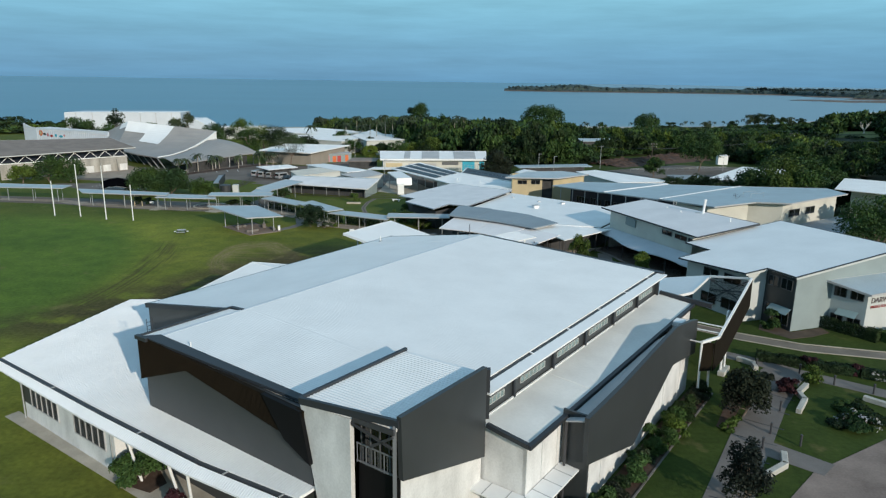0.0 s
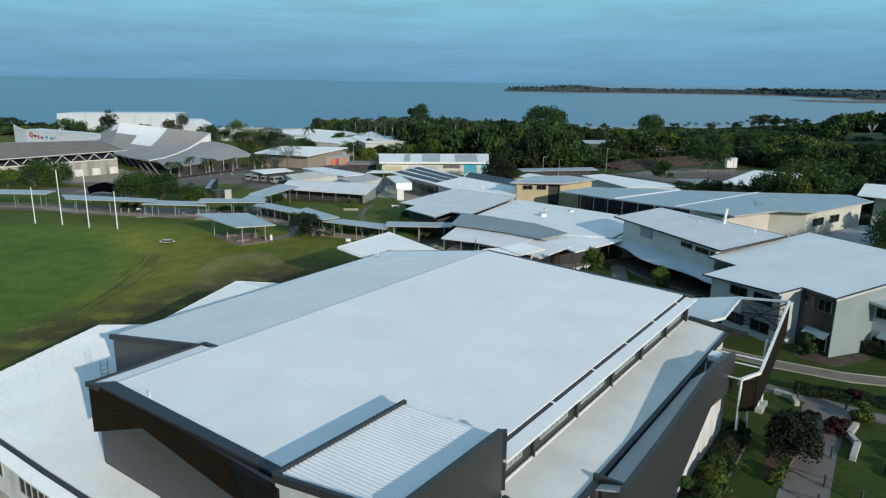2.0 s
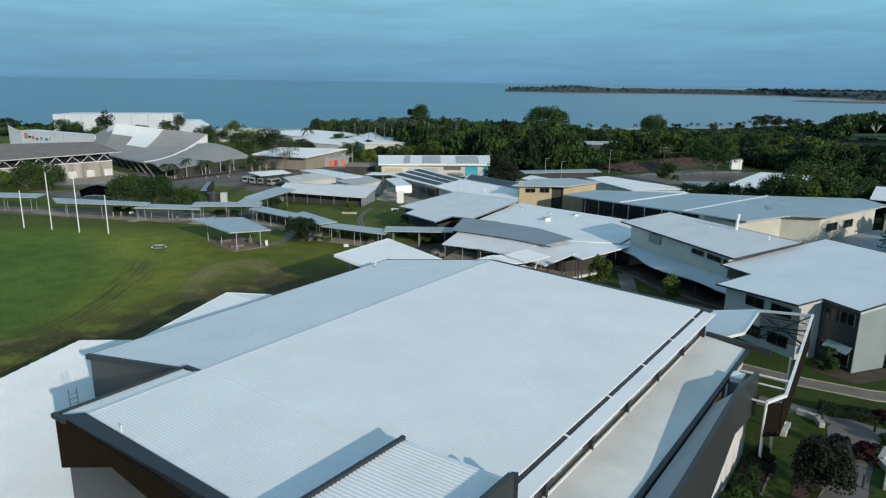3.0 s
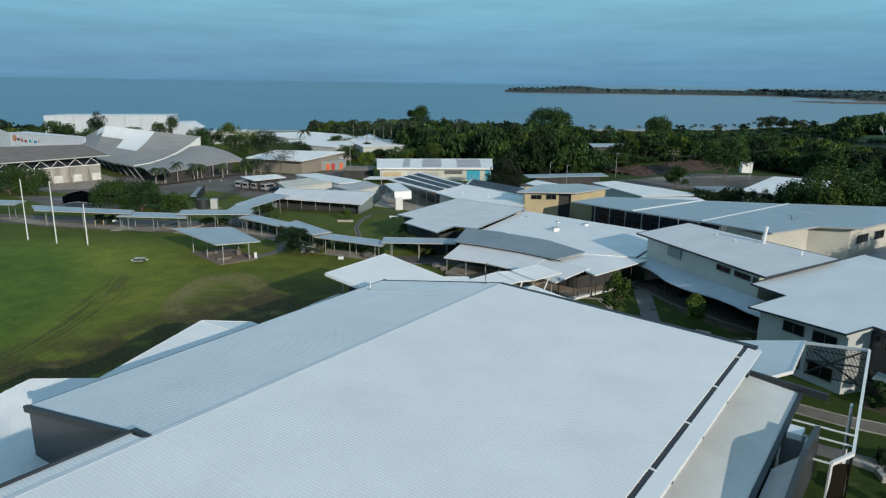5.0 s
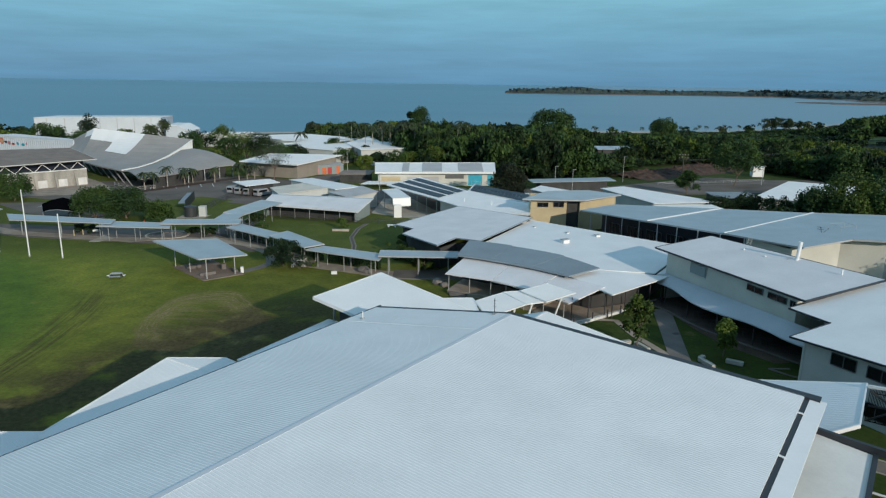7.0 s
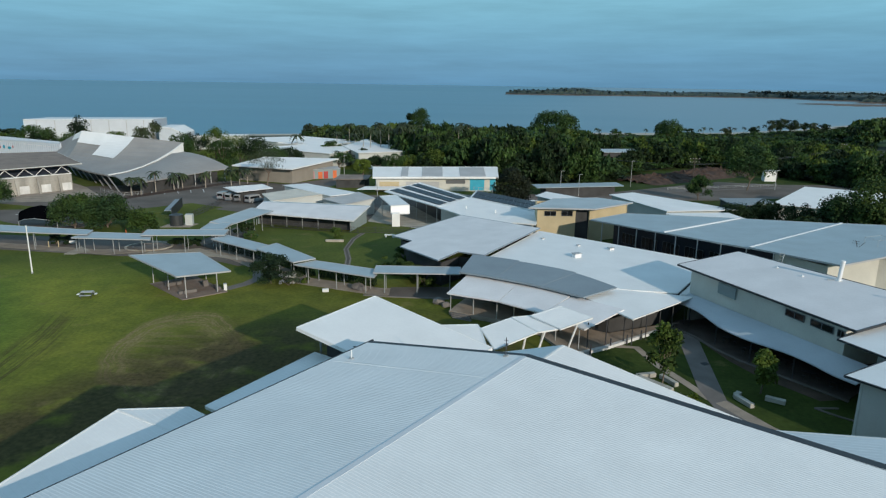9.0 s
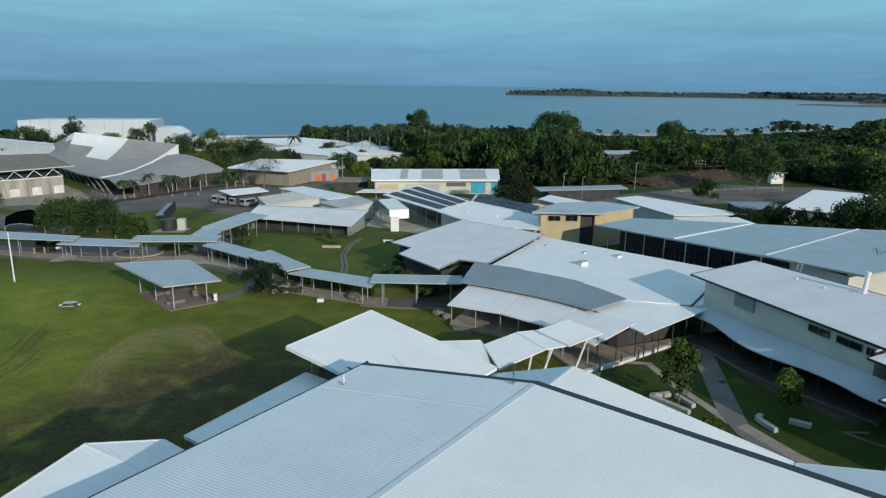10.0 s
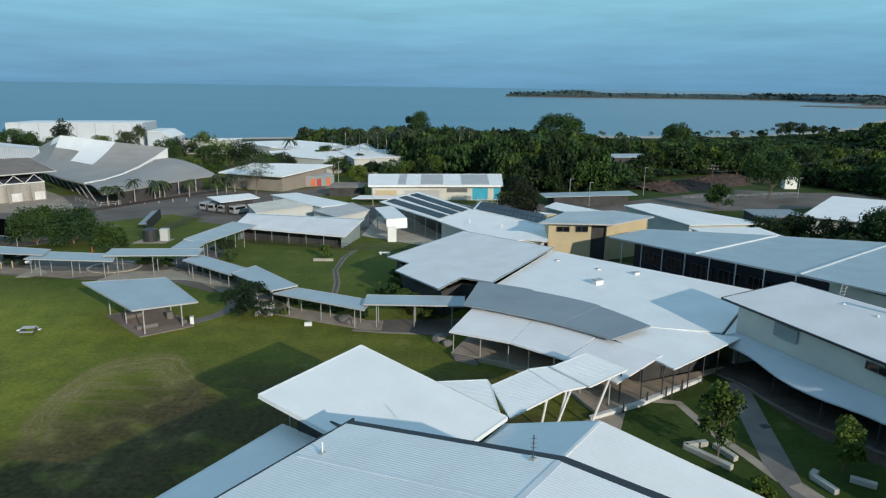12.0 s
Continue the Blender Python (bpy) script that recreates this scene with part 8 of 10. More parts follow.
def build_clearing():
    bm = bmesh.new()
    pts = [(217, 416), (250, 424), (276, 452), (292, 498), (262, 500), (236, 470)]
    bm.faces.new([bm.verts.new((x, y, land_z(x, y) + 0.35)) for x, y in pts])
    bmesh.ops.recalc_face_normals(bm, faces=bm.faces[:])
    if bm.faces[:][0].normal.z < 0:
        bmesh.ops.reverse_faces(bm, faces=bm.faces[:])
    solo("lawn", bm, M_LAWN, "open light green lawn deep in the wood", "lawn", kind="structure")
    x, y = 263.0, 468.0
    z = land_z(x, y)
    tr = thing("bare_tree", (x, y, z), "bleached bare tree forking low on the lawn", "tree")
    bm = bmesh.new()
    tube(bm, (x, y, z - 0.2), (x, y, z + 2.0), 0.5, 0.42, 8)
    rng = random.Random(6)
    for k in range(7):
        a = k * 0.9 + rng.uniform(-0.3, 0.3)
        tip = Vector((x + 3.0 * math.cos(a), y + 3.0 * math.sin(a), z + rng.uniform(4.5, 7.0)))
        tube(bm, (x, y, z + 1.8), tip, 0.28, 0.1, 6)
        tube(bm, Vector((x, y, z + 1.8)).lerp(tip, 0.6), tip + Vector((rng.uniform(-1.5, 1.5), rng.uniform(-1.5, 1.5), 1.5)), 0.13, 0.05, 5)
    part("trunk", bm, M_PALEBARK, tr, "bleached pale trunk and limbs")


build_clearing()


def build_planting():
    # big trees that stand out of the wood
    grow_tree("tree", (-31, 420), 16.4, 7.5, "tall feathery tree rising above the palms", M_LEAF, 21, 5200, 0.34, 40, 0.15, 0.4)
    grow_tree("tree", (-37, 425), 14, 5.0, "tall feathery tree rising above the palms", M_LEAFDK, 27, 3000, 0.42, 16, 0.2, 0.4)
    grow_tree("tree", (42, 400), 18.0, 13, "broad rounded dark green tree above the wood", M_LEAF, 22, 9000, 0.42, 34, 0.1, 0.5, dome=True)
    grow_tree("tree", (106, 415), 13.6, 8.0, "rounded tree rising above the wood", M_LEAF, 23, 5200, 0.4, 26, 0.0, 0.4, dome=True)
    for k, (x, y, r, h) in enumerate(((-74, 385, 10, 9.5), (-62, 382, 11, 10), (-50, 386, 9, 9), (-86, 388, 5, 9.5))):
        grow_tree("tree", (x, y), h, r, "low spreading bright green tree near the shore", M_LEAFLT if k < 3 else M_LEAFGR, 24 + 3 * k, 4200, 0.38, 22, 0.1, 0.4, dome=True)
    # round the oval and the walkways
    grow_tree("tree", (-81.4, 166.8), 7.2, 5.0, "spreading green shade tree by the walkway", M_LEAFSH, 31, 9000, 0.2, 34, -0.14, 0.2, dome=True)
    grow_tree("tree", (-75.6, 168.6), 7.1, 5.4, "spreading green shade tree by the walkway", M_LEAFSH, 32, 9000, 0.2, 34, -0.14, 0.2, dome=True)
    grow_tree("tree", (-64.9, 161.6), 5.4, 3.1, "small dense green tree on the lawn", M_LEAFSH, 33, 4600, 0.18, 22, -0.14, 0.12, dome=True)
    grow_tree("tree", (-121.4, 189.6), 7.9, 4.3, "leafy green tree beside the old hall", M_LEAF, 34, 5200, 0.22, 26, -0.1, 0.2, dome=True)
    grow_tree("tree", (-115.8, 190.6), 8.3, 4.3, "leafy green tree beside the old hall", M_LEAF, 35, 5200, 0.22, 26, -0.1, 0.2, dome=True)
    grow_tree("tree", (-126.6, 185.4), 5.4, 3.8, "low light green tree beside the old hall", M_LEAFLT, 36, 3600, 0.24, 22, 0.12, 0.2, dome=True)
    grow_tree("tree", (-29.8, 129.4), 4.2, 2.9, "dense dark flowering bush beside the walkway", M_LEAFDK, 37, 6500, 0.13, 22, 0.04, 0.08)
    grow_shrub((-26.6, 129.4), 1.6, 2.0, M_LEAFGR, "spiky grey-green shrub with pale flowers", 38, 1600, 0.14, "walkway shrubs")
    grow_shrub((-27.0, 128.9), 1.7, 2.0, M_FLOWER, "low shrub with white flower heads", 39, 150, 0.14, "walkway shrubs")
    grow_shrub((-24.9, 130.2), 0.9, 0.8, M_LEAFLT, "low light green shrub", 40, 500, 0.12, "walkway shrubs")
    grow_shrub((-26.9, 161.5), 1.7, 2.3, M_LEAFLT, "round light green shrub in a stone planter", 41, 1500, 0.14)
    grow_shrub((-45.0, 162.0), 2.2, 2.6, M_LEAFDK, "dark leafy shrub beside the walkway", 42, 1500, 0.16)
    grow_shrub((-42.0, 158.0), 1.4, 1.8, M_LEAF, "leafy green shrub beside the walkway", 43, 900, 0.14)
    for k, (x, y) in enumerate(((-10.8, 136.4), (-9.2, 134.2), (-7.8, 132.4), (-12.4, 139.6), (-11.6, 143.2), (-6.6, 130.4))):
        grow_shrub((x - 0.8, y - 0.2), 1.9, 2.3, M_LEAFLT if k % 2 else M_LEAF, "leafy green hedge shrub by the classroom wall", 50 + k, 2200, 0.13, "classroom hedge")
    for k, (a, b) in enumerate((((-44.2, 150.4), (-34.6, 142.9)), ((-33.2, 142.6), (-24.8, 133.6)), ((-23.4, 133.3), (-14.6, 129.9)))):
        grow_hedge(a, b, 1.1, 1.35, M_LEAFDK, "dark green hedge along the covered walkway", 184 + k, 3800)
    for k, (x, y, r, h) in enumerate(((-52.4, 151.6, 1.7, 1.6), (-54.2, 152.6, 1.3, 1.3), (-75.6, 151.2, 1.7, 1.7), (-73.2, 151.6, 1.4, 1.5), (-50.6, 152.4, 1.2, 1.4))):
        grow_shrub((x, y), r, h, M_LEAFDK, "dark clipped shrub in the forecourt under the walkway", 187 + k, 1500, 0.13, "forecourt shrubs")
    # courtyard
    grow_tree("tree", (18.5, 99.0), 5.7, 1.8, "young leafy courtyard tree in a bench ring", M_LEAFLT, 61, 2600, 0.17, 14, 0.22, 0.09)
    grow_tree("tree", (27.5, 97.6), 4.2, 1.8, "young leafy courtyard tree on the lawn", M_LEAFLT, 62, 2600, 0.17, 12, 0.25, 0.08)
    grow_shrub((20.0, 94.0), 1.0, 1.3, M_LEAFLT, "small light green courtyard bush", 66, 1200, 0.12)
    # garden beside the hall
    grow_tree("tree", (26.6, 55.4), 4.5, 2.05, "blackish-green dense rounded garden tree", M_LEAFBK, 64, 10000, 0.13, 34, 0.0, 0.1, dome=True)
    grow_tree("tree", (21.6, 41.9), 4.6, 1.7, "blackish-green dense conical garden tree", M_LEAFBK, 65, 5200, 0.11, 22, 0.05, 0.1)
    rng = random.Random(8)
    for k, (u, r, h, m) in enumerate(((35.6, 1.1, 1.6, M_LEAFLT), (37.4, 1.35, 1.8, M_LEAFLT), (39.2, 1.4, 1.9, M_LEAFLT), (40.9, 1.25, 1.7, M_LEAFLT), (42.5, 0.9, 1.3, M_LEAFBK), (43.9, 0.9, 1.2, M_LEAFDK), (45.4, 1.2, 1.6, M_LEAFLT), (47.1, 1.3, 1.7, M_LEAFLT), (48.8, 0.8, 1.1, M_LEAFGR), (50.3, 1.2, 1.6, M_LEAFLT), (52.0, 1.45, 2.0, M_LEAFLT), (53.8, 1.45, 2.1, M_LEAFLT), (55.6, 1.3, 1.9, M_LEAFLT), (57.4, 1.1, 1.5, M_LEAFDK), (59.2, 1.2, 1.7, M_LEAFDK), (61.0, 1.2, 1.6, M_LEAFBK), (62.6, 1.1, 1.6, M_LEAFDK))):
        x, y, _ = P(u + rng.uniform(-0.2, 0.2), -12.5 + rng.uniform(-0.15, 0.3), 0)
        if m is M_LEAFLT and k % 3 < 2:
            m = M_LEAF
        grow_shrub((x, y), r * 1.05, h * 0.76, m, "leafy light green garden bed shrub along the hall wall" if m is M_LEAFLT else "leafy green garden bed shrub along the hall wall", 100 + k, 3000, 0.17, "hall garden bed", flat=0.34)
    for k, (x, y, r, h, m) in enumerate(((25.0, 53.6, 0.7, 1.0, M_LEAFLT), (24.3, 52.7, 0.6, 0.8, M_LEAFLT), (30.8, 61.2, 0.8, 1.8, M_LEAFBK), (33.1, 60.4, 1.2, 1.3, M_LEAFRED), (36.4, 63.4, 1.5, 1.5, M_LEAFLT), (33.2, 61.4, 0.9, 0.8, M_LEAFDK), (34.6, 54.4, 1.4, 0.9, M_LEAFDK), (36.2, 55.6, 1.4, 0.9, M_LEAF), (35.6, 53.4, 1.3, 0.8, M_LEAF), (37.6, 57.2, 1.4, 0.9, M_LEAFDK), (37.4, 54.8, 1.3, 0.8, M_LEAFDK), (36.4, 57.4, 1.1, 0.8, M_LEAF))):
        grow_shrub((x, y), r, h, m, "low garden shrub beside the path", 140 + k, 1700, 0.12, "garden shrubs")
    for k, (x, y) in enumerate(((34.8, 54.2), (36.2, 55.4), (36.8, 54.0), (43.0, 64.0))):
        grow_shrub((x, y), 1.1, 0.95, M_FLOWER, "low shrub flecked with small white flowers", 155 + k, 90, 0.1, "flowering shrubs")
    for k, (x0, y0, x1, y1) in enumerate(((33.0, 68.6, 37.2, 66.9), (38.0, 66.6, 41.4, 65.2), (42.0, 64.9, 46.4, 63.1))):
        grow_hedge((x0, y0), (x1, y1), 1.1, 0.85, M_LEAFDK, "low dark green hedge beside the garden path", 160 + k, 4200)
    grow_shrub((37.6, 66.8), 0.8, 1.3, M_LEAFRED, "dark red leafed shrub in the hedge row", 165, 1400, 0.1)
    grow_shrub((41.7, 65.1), 0.8, 1.2, M_LEAFRED, "dark red leafed shrub in the hedge row", 166, 1400, 0.1)
    grow_hedge((44.6, 80.6), (49.4, 74.8), 1.3, 1.25, M_LEAFDK, "clipped dense green hedge under the school wall", 180, 7000)
    grow_hedge((49.9, 74.9), (58.0, 78.8), 1.1, 1.1, M_LEAF, "clipped dense green hedge under the lettered wall", 181, 7000)
    grow_shrub((38.6, 78.4), 1.45, 2.1, M_LEAF, "rounded green garden bush by the wall", 199, 3000, 0.12)
    x, y, _ = P(23.7, -41.2, 0)
    grow_shrub((x, y), 2.3, 2.5, M_LEAF, "dense dark green bush against the hall wing", 200, 7000, 0.16, flat=0.4)
    x, y, _ = P(22.6, -35.5, 0)
    grow_shrub((x, y), 1.2, 1.6, M_LEAFRED, "dark red leafed bush under the canopy", 201, 1200, 0.13)
    grow_tree("tree", (70.5, 113.0), 11.6, 6.4, "large leafy green tree behind the school front", M_LEAF, 209, 9000, 0.2, 26, 0.1, 0.3, dome=True)
    # yards and roads
    grow_tree("tree", (9.6, 208.0), 8.6, 5.6, "dark dense tree beside the road", M_LEAFBK, 210, 6500, 0.26, 32, 0.03, 0.25)
    grow_tree("tree", (25.5, 256), 6.4, 7.5, "low bright green bushy tree at the wood edge", M_LEAFLT, 207, 5200, 0.28, 30, 0.03, 0.25, dome=True)
    grow_tree("tree", (-14.0, 262), 9.5, 4.5, "yellow-green tree at the wood edge", M_LEAFLT, 208, 3800, 0.28, 24, 0.05, 0.25, dome=True)
    grow_palm((9.0, 258), 7.6, 3.2, 206, "tall palm behind the turquoise-door block", "road palms")
    grow_palm((-73.3, 312), 9.0, 3.2, 205, "palm among the far white roofs", "road palms")
    grow_tree("tree", (61.6, 223.4), 6.2, 3.4, "young green tree on the verge", M_LEAF, 211, 3800, 0.22, 22, 0.1, 0.14)
    grow_tree("tree", (82.6, 243.6), 14.6, 7.6, "wide dark tree with bare lower trunk by the road", M_LEAF, 212, 8000, 0.28, 36, 0.16, 0.22, dome=True)
    grow_tree("tree", (-62, 233), 10.0, 6.4, "sparse feathery tree with bare branches", M_LEAFGR, 214, 2400, 0.16, 26, 0.45, 0.24)
    grow_tree("tree", (60, 158), 6.0, 6.0, "wide dark tree behind the long roof", M_LEAFDK, 215, 2600, 0.36, 14, 0.1, 0.2)
    for k in range(14):
        grow_tree("tree", (56 + k * 3.6, 184 - k * 2.4 + (k % 3) * 2.2), 5.9 + (k % 4) * 0.4, 3.6, "dark leafy tree in a row behind the roofs", M_LEAFDK, 220 + k, 3000, 0.22, 22, 0.02, 0.18, dome=True)
    for k, (x, y, h, r) in enumerate(((78, 122, 9, 5.5), (84, 112, 9, 5.5), (112, 138, 13, 8), (110, 160, 12, 8), (124, 150, 12, 8))):
        grow_tree("tree", (x, y), h, r, "large dark green tree behind the school", M_LEAFDK if k % 3 else M_LEAF, 240 + k, 2600, 0.42, 16, 0.15, 0.3)
    for k, (x, y, h, r) in enumerate(((-103, 268, 12.5, 5.5), (-95, 280, 13, 6.5), (-106, 288, 11.8, 5.5), (-88, 268, 10, 5), (-84, 274, 12.5, 7), (-77, 270, 11, 6.5), (-70, 268, 9, 5.5), (-92, 260, 7, 5), (-66, 274, 8, 5), (-56, 300, 8, 5), (-58, 262, 5, 4), (-42, 286, 6, 5), (-50, 281, 6, 6), (-38, 262, 5, 3.5), (-34, 268, 6, 4), (-28, 262, 7, 5), (-22, 268, 7, 5), (-16, 262, 7, 5), (-170, 312, 9, 6), (-150, 315, 9, 6), (-188, 322, 9, 6))):
        grow_tree("tree", (x, y), h, r, "bushy green tree among the far buildings", (M_LEAF, M_LEAFLT, M_LEAFDK)[k % 3], 260 + k, 3200, 0.27, 20, 0.1, 0.25, dome=k % 2 == 0)
    for k, (x, y, h) in enumerate(((-117.2, 278, 15.6), (-120.8, 274, 13.9), (-136, 308, 11))):
        grow_tree("tree", (x, y), h, 4.2, "tall sparse gum tree with pale limbs", M_LEAFGR, 290 + k, 1300, 0.3, 18, 0.45, 0.22)
    grow_tree("tree", (-171.3, 323.5), 13.8, 5.5, "tall dark feathery tree before the warehouse", M_LEAFDK, 294, 1800, 0.36, 18, 0.3, 0.25)
    grow_tree("tree", (-189.5, 322), 11.2, 7.5, "broad domed green tree before the warehouse", M_LEAF, 295, 2000, 0.38, 20, 0.3, 0.25, dome=True)
    for k, (x, y, h, r) in enumerate(((-92.4, 211.5, 4.6, 2.3), (-90.5, 213.0, 4.4, 2.2), (-88.6, 217.6, 5.6, 2.2), (-85.6, 222.5, 4.6, 2.4), (-84.4, 225.5, 4.4, 2.3), (-78.7, 228.0, 4.4, 2.2), (-72.4, 231.8, 4.6, 2.5), (-71.0, 235.0, 4.4, 2.4), (-69.5, 237.6, 4.2, 2.3), (-74, 236, 4.6, 2.4))):
        grow_palm((x, y), h, r, 300 + k, "short palm beside the arena", "arena palms")
    rng = random.Random(4)
    for k in range(26):
        x = -58 + k * 2.6 + rng.uniform(-1.5, 1.5)
        grow_palm((x, 335 + rng.uniform(-20, 40)), rng.uniform(10, 14.5), rng.uniform(2.4, 3.2), 330 + k, "tall slim palm near the shore", "shore palms", -3.5)
    # a stand of slim palms with pale trunks at the wood's edge
    for k, (x, y, h) in enumerate(((-44, 300, 14.0), (-40.5, 296, 13.2), (-37, 299, 15.0), (-33, 293, 14.4), (-30.5, 296, 13.0), (-28, 289, 14.6), (-25, 291, 15.2), (-22.5, 284, 13.6), (-19.5, 286, 14.2), (-17, 280, 13.0))):
        grow_palm((x, y), h, 2.7, 460 + k, "tall slim palm with a pale bare trunk at the wood edge", "wood edge palms")
    for k, (x, h) in enumerate(((89, 7.5), (92, 6.5), (128, 6.8), (139, 7.4), (150, 7.0), (158, 7.8), (168, 7.2), (172, 8.4), (179, 7.8), (186, 7.0), (194, 8.6), (200, 7.6), (206, 8.4), (213, 7.0), (222, 8.8), (262, 9.0), (268, 9.6), (275, 10.4), (279, 10.0), (284, 10.2), (289, 9.4))):
        grow_palm((x, shore_y(x) - 30 + (k % 3) * 3), h - 2.6, 2.1, 420 + k, "small shore palm against the water", "shore palms", -6.2)
    for k, (x, h, r) in enumerate(((160, 4.4, 4.0), (190, 4.6, 4.0), (216, 5.0, 4.5), (230, 9.8, 5.5), (237, 11.6, 5.0), (243, 10.6, 4.5), (252, 11.0, 6.5), (258, 9.6, 5.0), (271, 7.0, 5.0), (282, 6.4, 5.0), (296, 6.0, 5.0))):
        grow_tree("tree", (x, shore_y(x) - 30), h, r, "windswept grey-green tree on the shore", M_LEAFGR if k % 2 else M_LEAFDK, 390 + k, 1300, 0.42, 16, 0.12, 0.3)
    for k, (x, y, h, r) in enumerate(((72.5, 171, 10.5, 4.6), (78.5, 170, 14.2, 5.6), (84.5, 170, 13.4, 5.6), (89.5, 168, 10.6, 5.0), (76.0, 165, 9.5, 4.6), (82.5, 163, 10.0, 5.0))):
        grow_tree("tree", (x, y), h, r, "large dense spreading tree behind the long roof", (M_LEAF, M_LEAFLT, M_LEAF)[k % 3], 396 + k, 5600, 0.24, 34, 0.03, 0.4, dome=True)


build_planting()

# ---- headland across the bay ----
def build_headland():
    rng = np.random.default_rng(9)
    coast = [(122, 2880), (250, 2850), (370, 2838), (540, 2855), (720, 2869), (912, 2880), (1080, 2830), (1195, 2740), (1190, 2560), (1150, 2433), (1230, 2300), (1180, 2160), (1080, 2050), (1250, 1980), (1500, 1900), (1900, 1800), (2500, 1650)]
    bm = bmesh.new()
    rows = []
    for i, (x, y) in enumerate(coast):
        dx, dy = (0.15, 1.0) if i < 7 else (0.95, 0.3)
        rows.append([bm.verts.new((x + dx * k, y + dy * k, z)) for k, z in ((-12, -8.6), (14, -5.5), (40, -3.0), (420, -2.0))])
    for a, b in zip(rows, rows[1:]):
        for i in range(3):
            bm.faces.new((a[i], b[i], b[i + 1], a[i + 1]))
    bmesh.ops.recalc_face_normals(bm, faces=bm.faces[:])
    if sum(f.normal.z for f in bm.faces) < 0:
        bmesh.ops.reverse_faces(bm, faces=bm.faces[:])
    solo("headland", bm, M_REEF, "low brown rocky headland across the bay", "headland", kind="structure")
    olive, dark = [], []
    for i, ((x0, y0), (x1, y1)) in enumerate(zip(coast, coast[1:])):
        n = int(math.hypot(x1 - x0, y1 - y0) / 5.0)
        for k in range(n):
            f = rng.uniform()
            d = 28 + 330 * rng.uniform() ** 1.8
            dx, dy = (0.15, 1.0) if i < 7 else (0.95, 0.3)
            x, y = x0 + (x1 - x0) * f + dx * d, y0 + (y1 - y0) * f + dy * d
            if i == 0 and f < 0.15 and d > 60:
                continue
            h = rng.uniform(15, 19) + 9 * math.exp(-((x - 400) / 130) ** 2) * (i < 4)
            (olive if rng.uniform() < 0.6 else dark).append((x, y, -4 + rng.uniform(0.1, 0.4) * h, rng.uniform(5, 8), h * 0.5))
    for _ in range(260):
        x, y = rng.uniform(1150, 1800), rng.uniform(2750, 3050)
        olive.append((x, y, -4, rng.uniform(10, 16), rng.uniform(15, 20)))
    # the closed canopy behind the rocks, uneven in height
    bm = bmesh.new()
    rows = []
    for i, ((x0, y0), (x1, y1)) in enumerate(zip(coast, coast[1:])):
        dx, dy = (0.15, 1.0) if i < 7 else (0.95, 0.3)
        n = max(2, int(math.hypot(x1 - x0, y1 - y0) / 7))
        for k in range(n):
            x, y = x0 + (x1 - x0) * k / n, y0 + (y1 - y0) * k / n
            top = 12.5 + 2.0 * math.sin(x * 0.021 + y * 0.013) + 8 * math.exp(-((x - 400) / 130) ** 2) * (i < 4)
            top *= min(1.0, 0.35 + (x - 122) / 90) if i == 0 else 1.0
            rows.append([bm.verts.new((x + dx * d + rng.normal() * 2, y + dy * d + rng.normal() * 2, -4 + top * f + rng.uniform(-1.3, 1.3) * (f > 0.1))) for d, f in ((22, 0.0), (27, 0.55), (33, 0.85), (44, 1.0), (60, 1.05), (90, 1.1), (150, 1.1), (300, 1.1))])
    for a, b in zip(rows, rows[1:]):
        for k in range(7):
            bm.faces.new((a[k], b[k], b[k + 1], a[k + 1]))
    bmesh.ops.recalc_face_normals(bm, faces=bm.faces[:])
    if sum(q.normal.z for q in bm.faces) < 0:
        bmesh.ops.reverse_faces(bm, faces=bm.faces[:])
    # canopy and trees share the haze-tinted leaf colour
    solo("headland_trees", bm, M_LEAFFAR, "closed canopy of haze-tinted coastal trees on the headland", "woodland", kind="stuff")
    woodland("headland_trees", olive, "distant headland trees tinted blue-green for haze", M_LEAFFAR, 15, 50, 0.4)
    # a low flat of brown reef at the head of the bay
    bm = bmesh.new()
    rows = []
    for i in range(21):
        f = i / 20
        near_y = 1640 - 360 * f + 30 * math.sin(f * 17)
        row = []
        for k in range(9):
            g = k / 8
            row.append(bm.verts.new((850 + 700 * f + 40 * math.sin(g * 9 + f * 5), near_y + (330 + 260 * f) * g, -8.3 + 0.9 * math.sin(math.pi * g) + rng.uniform(0, 0.25))))
        rows.append(row)
    for a, b in zip(rows, rows[1:]):
        for k in range(8):
            bm.faces.new((a[k], b[k], b[k + 1], a[k + 1]))
    bmesh.ops.recalc_face_normals(bm, faces=bm.faces[:])
    if sum(q.normal.z for q in bm.faces) < 0:
        bmesh.ops.reverse_faces(bm, faces=bm.faces[:])
    solo("reef_flat", bm, M_REEF, "low flat of brown reef at the bay head", "reef", kind="structure")
    woodland("headland_trees", dark, "more distant headland trees in the haze tint", M_LEAFFAR, 16, 50, 0.4)
    bm = bmesh.new()
    for k in range(26):
        f = k / 25
        x, y = 880 + 260 * f + rng.uniform(-12, 12), 1705 + 60 * math.sin(f * 5) * 0.4 + 190 * f * f + rng.uniform(-14, 14)
        bmesh.ops.create_icosphere(bm, subdivisions=2, radius=1.0, matrix=Matrix.Translation((x, y, -8)) @ Matrix.Diagonal((rng.uniform(14, 40), rng.uniform(8, 20), rng.uniform(0.6, 1.5) + 2.0 * f, 1)))
    for v in bm.verts:
        v.co += Vector((rng.normal() * 1.5, rng.normal() * 1.5, rng.normal() * 0.15))
    solo("reef_rocks", bm, M_REEF, "low brown reef rocks off the coast", "rocks", kind="stuff")
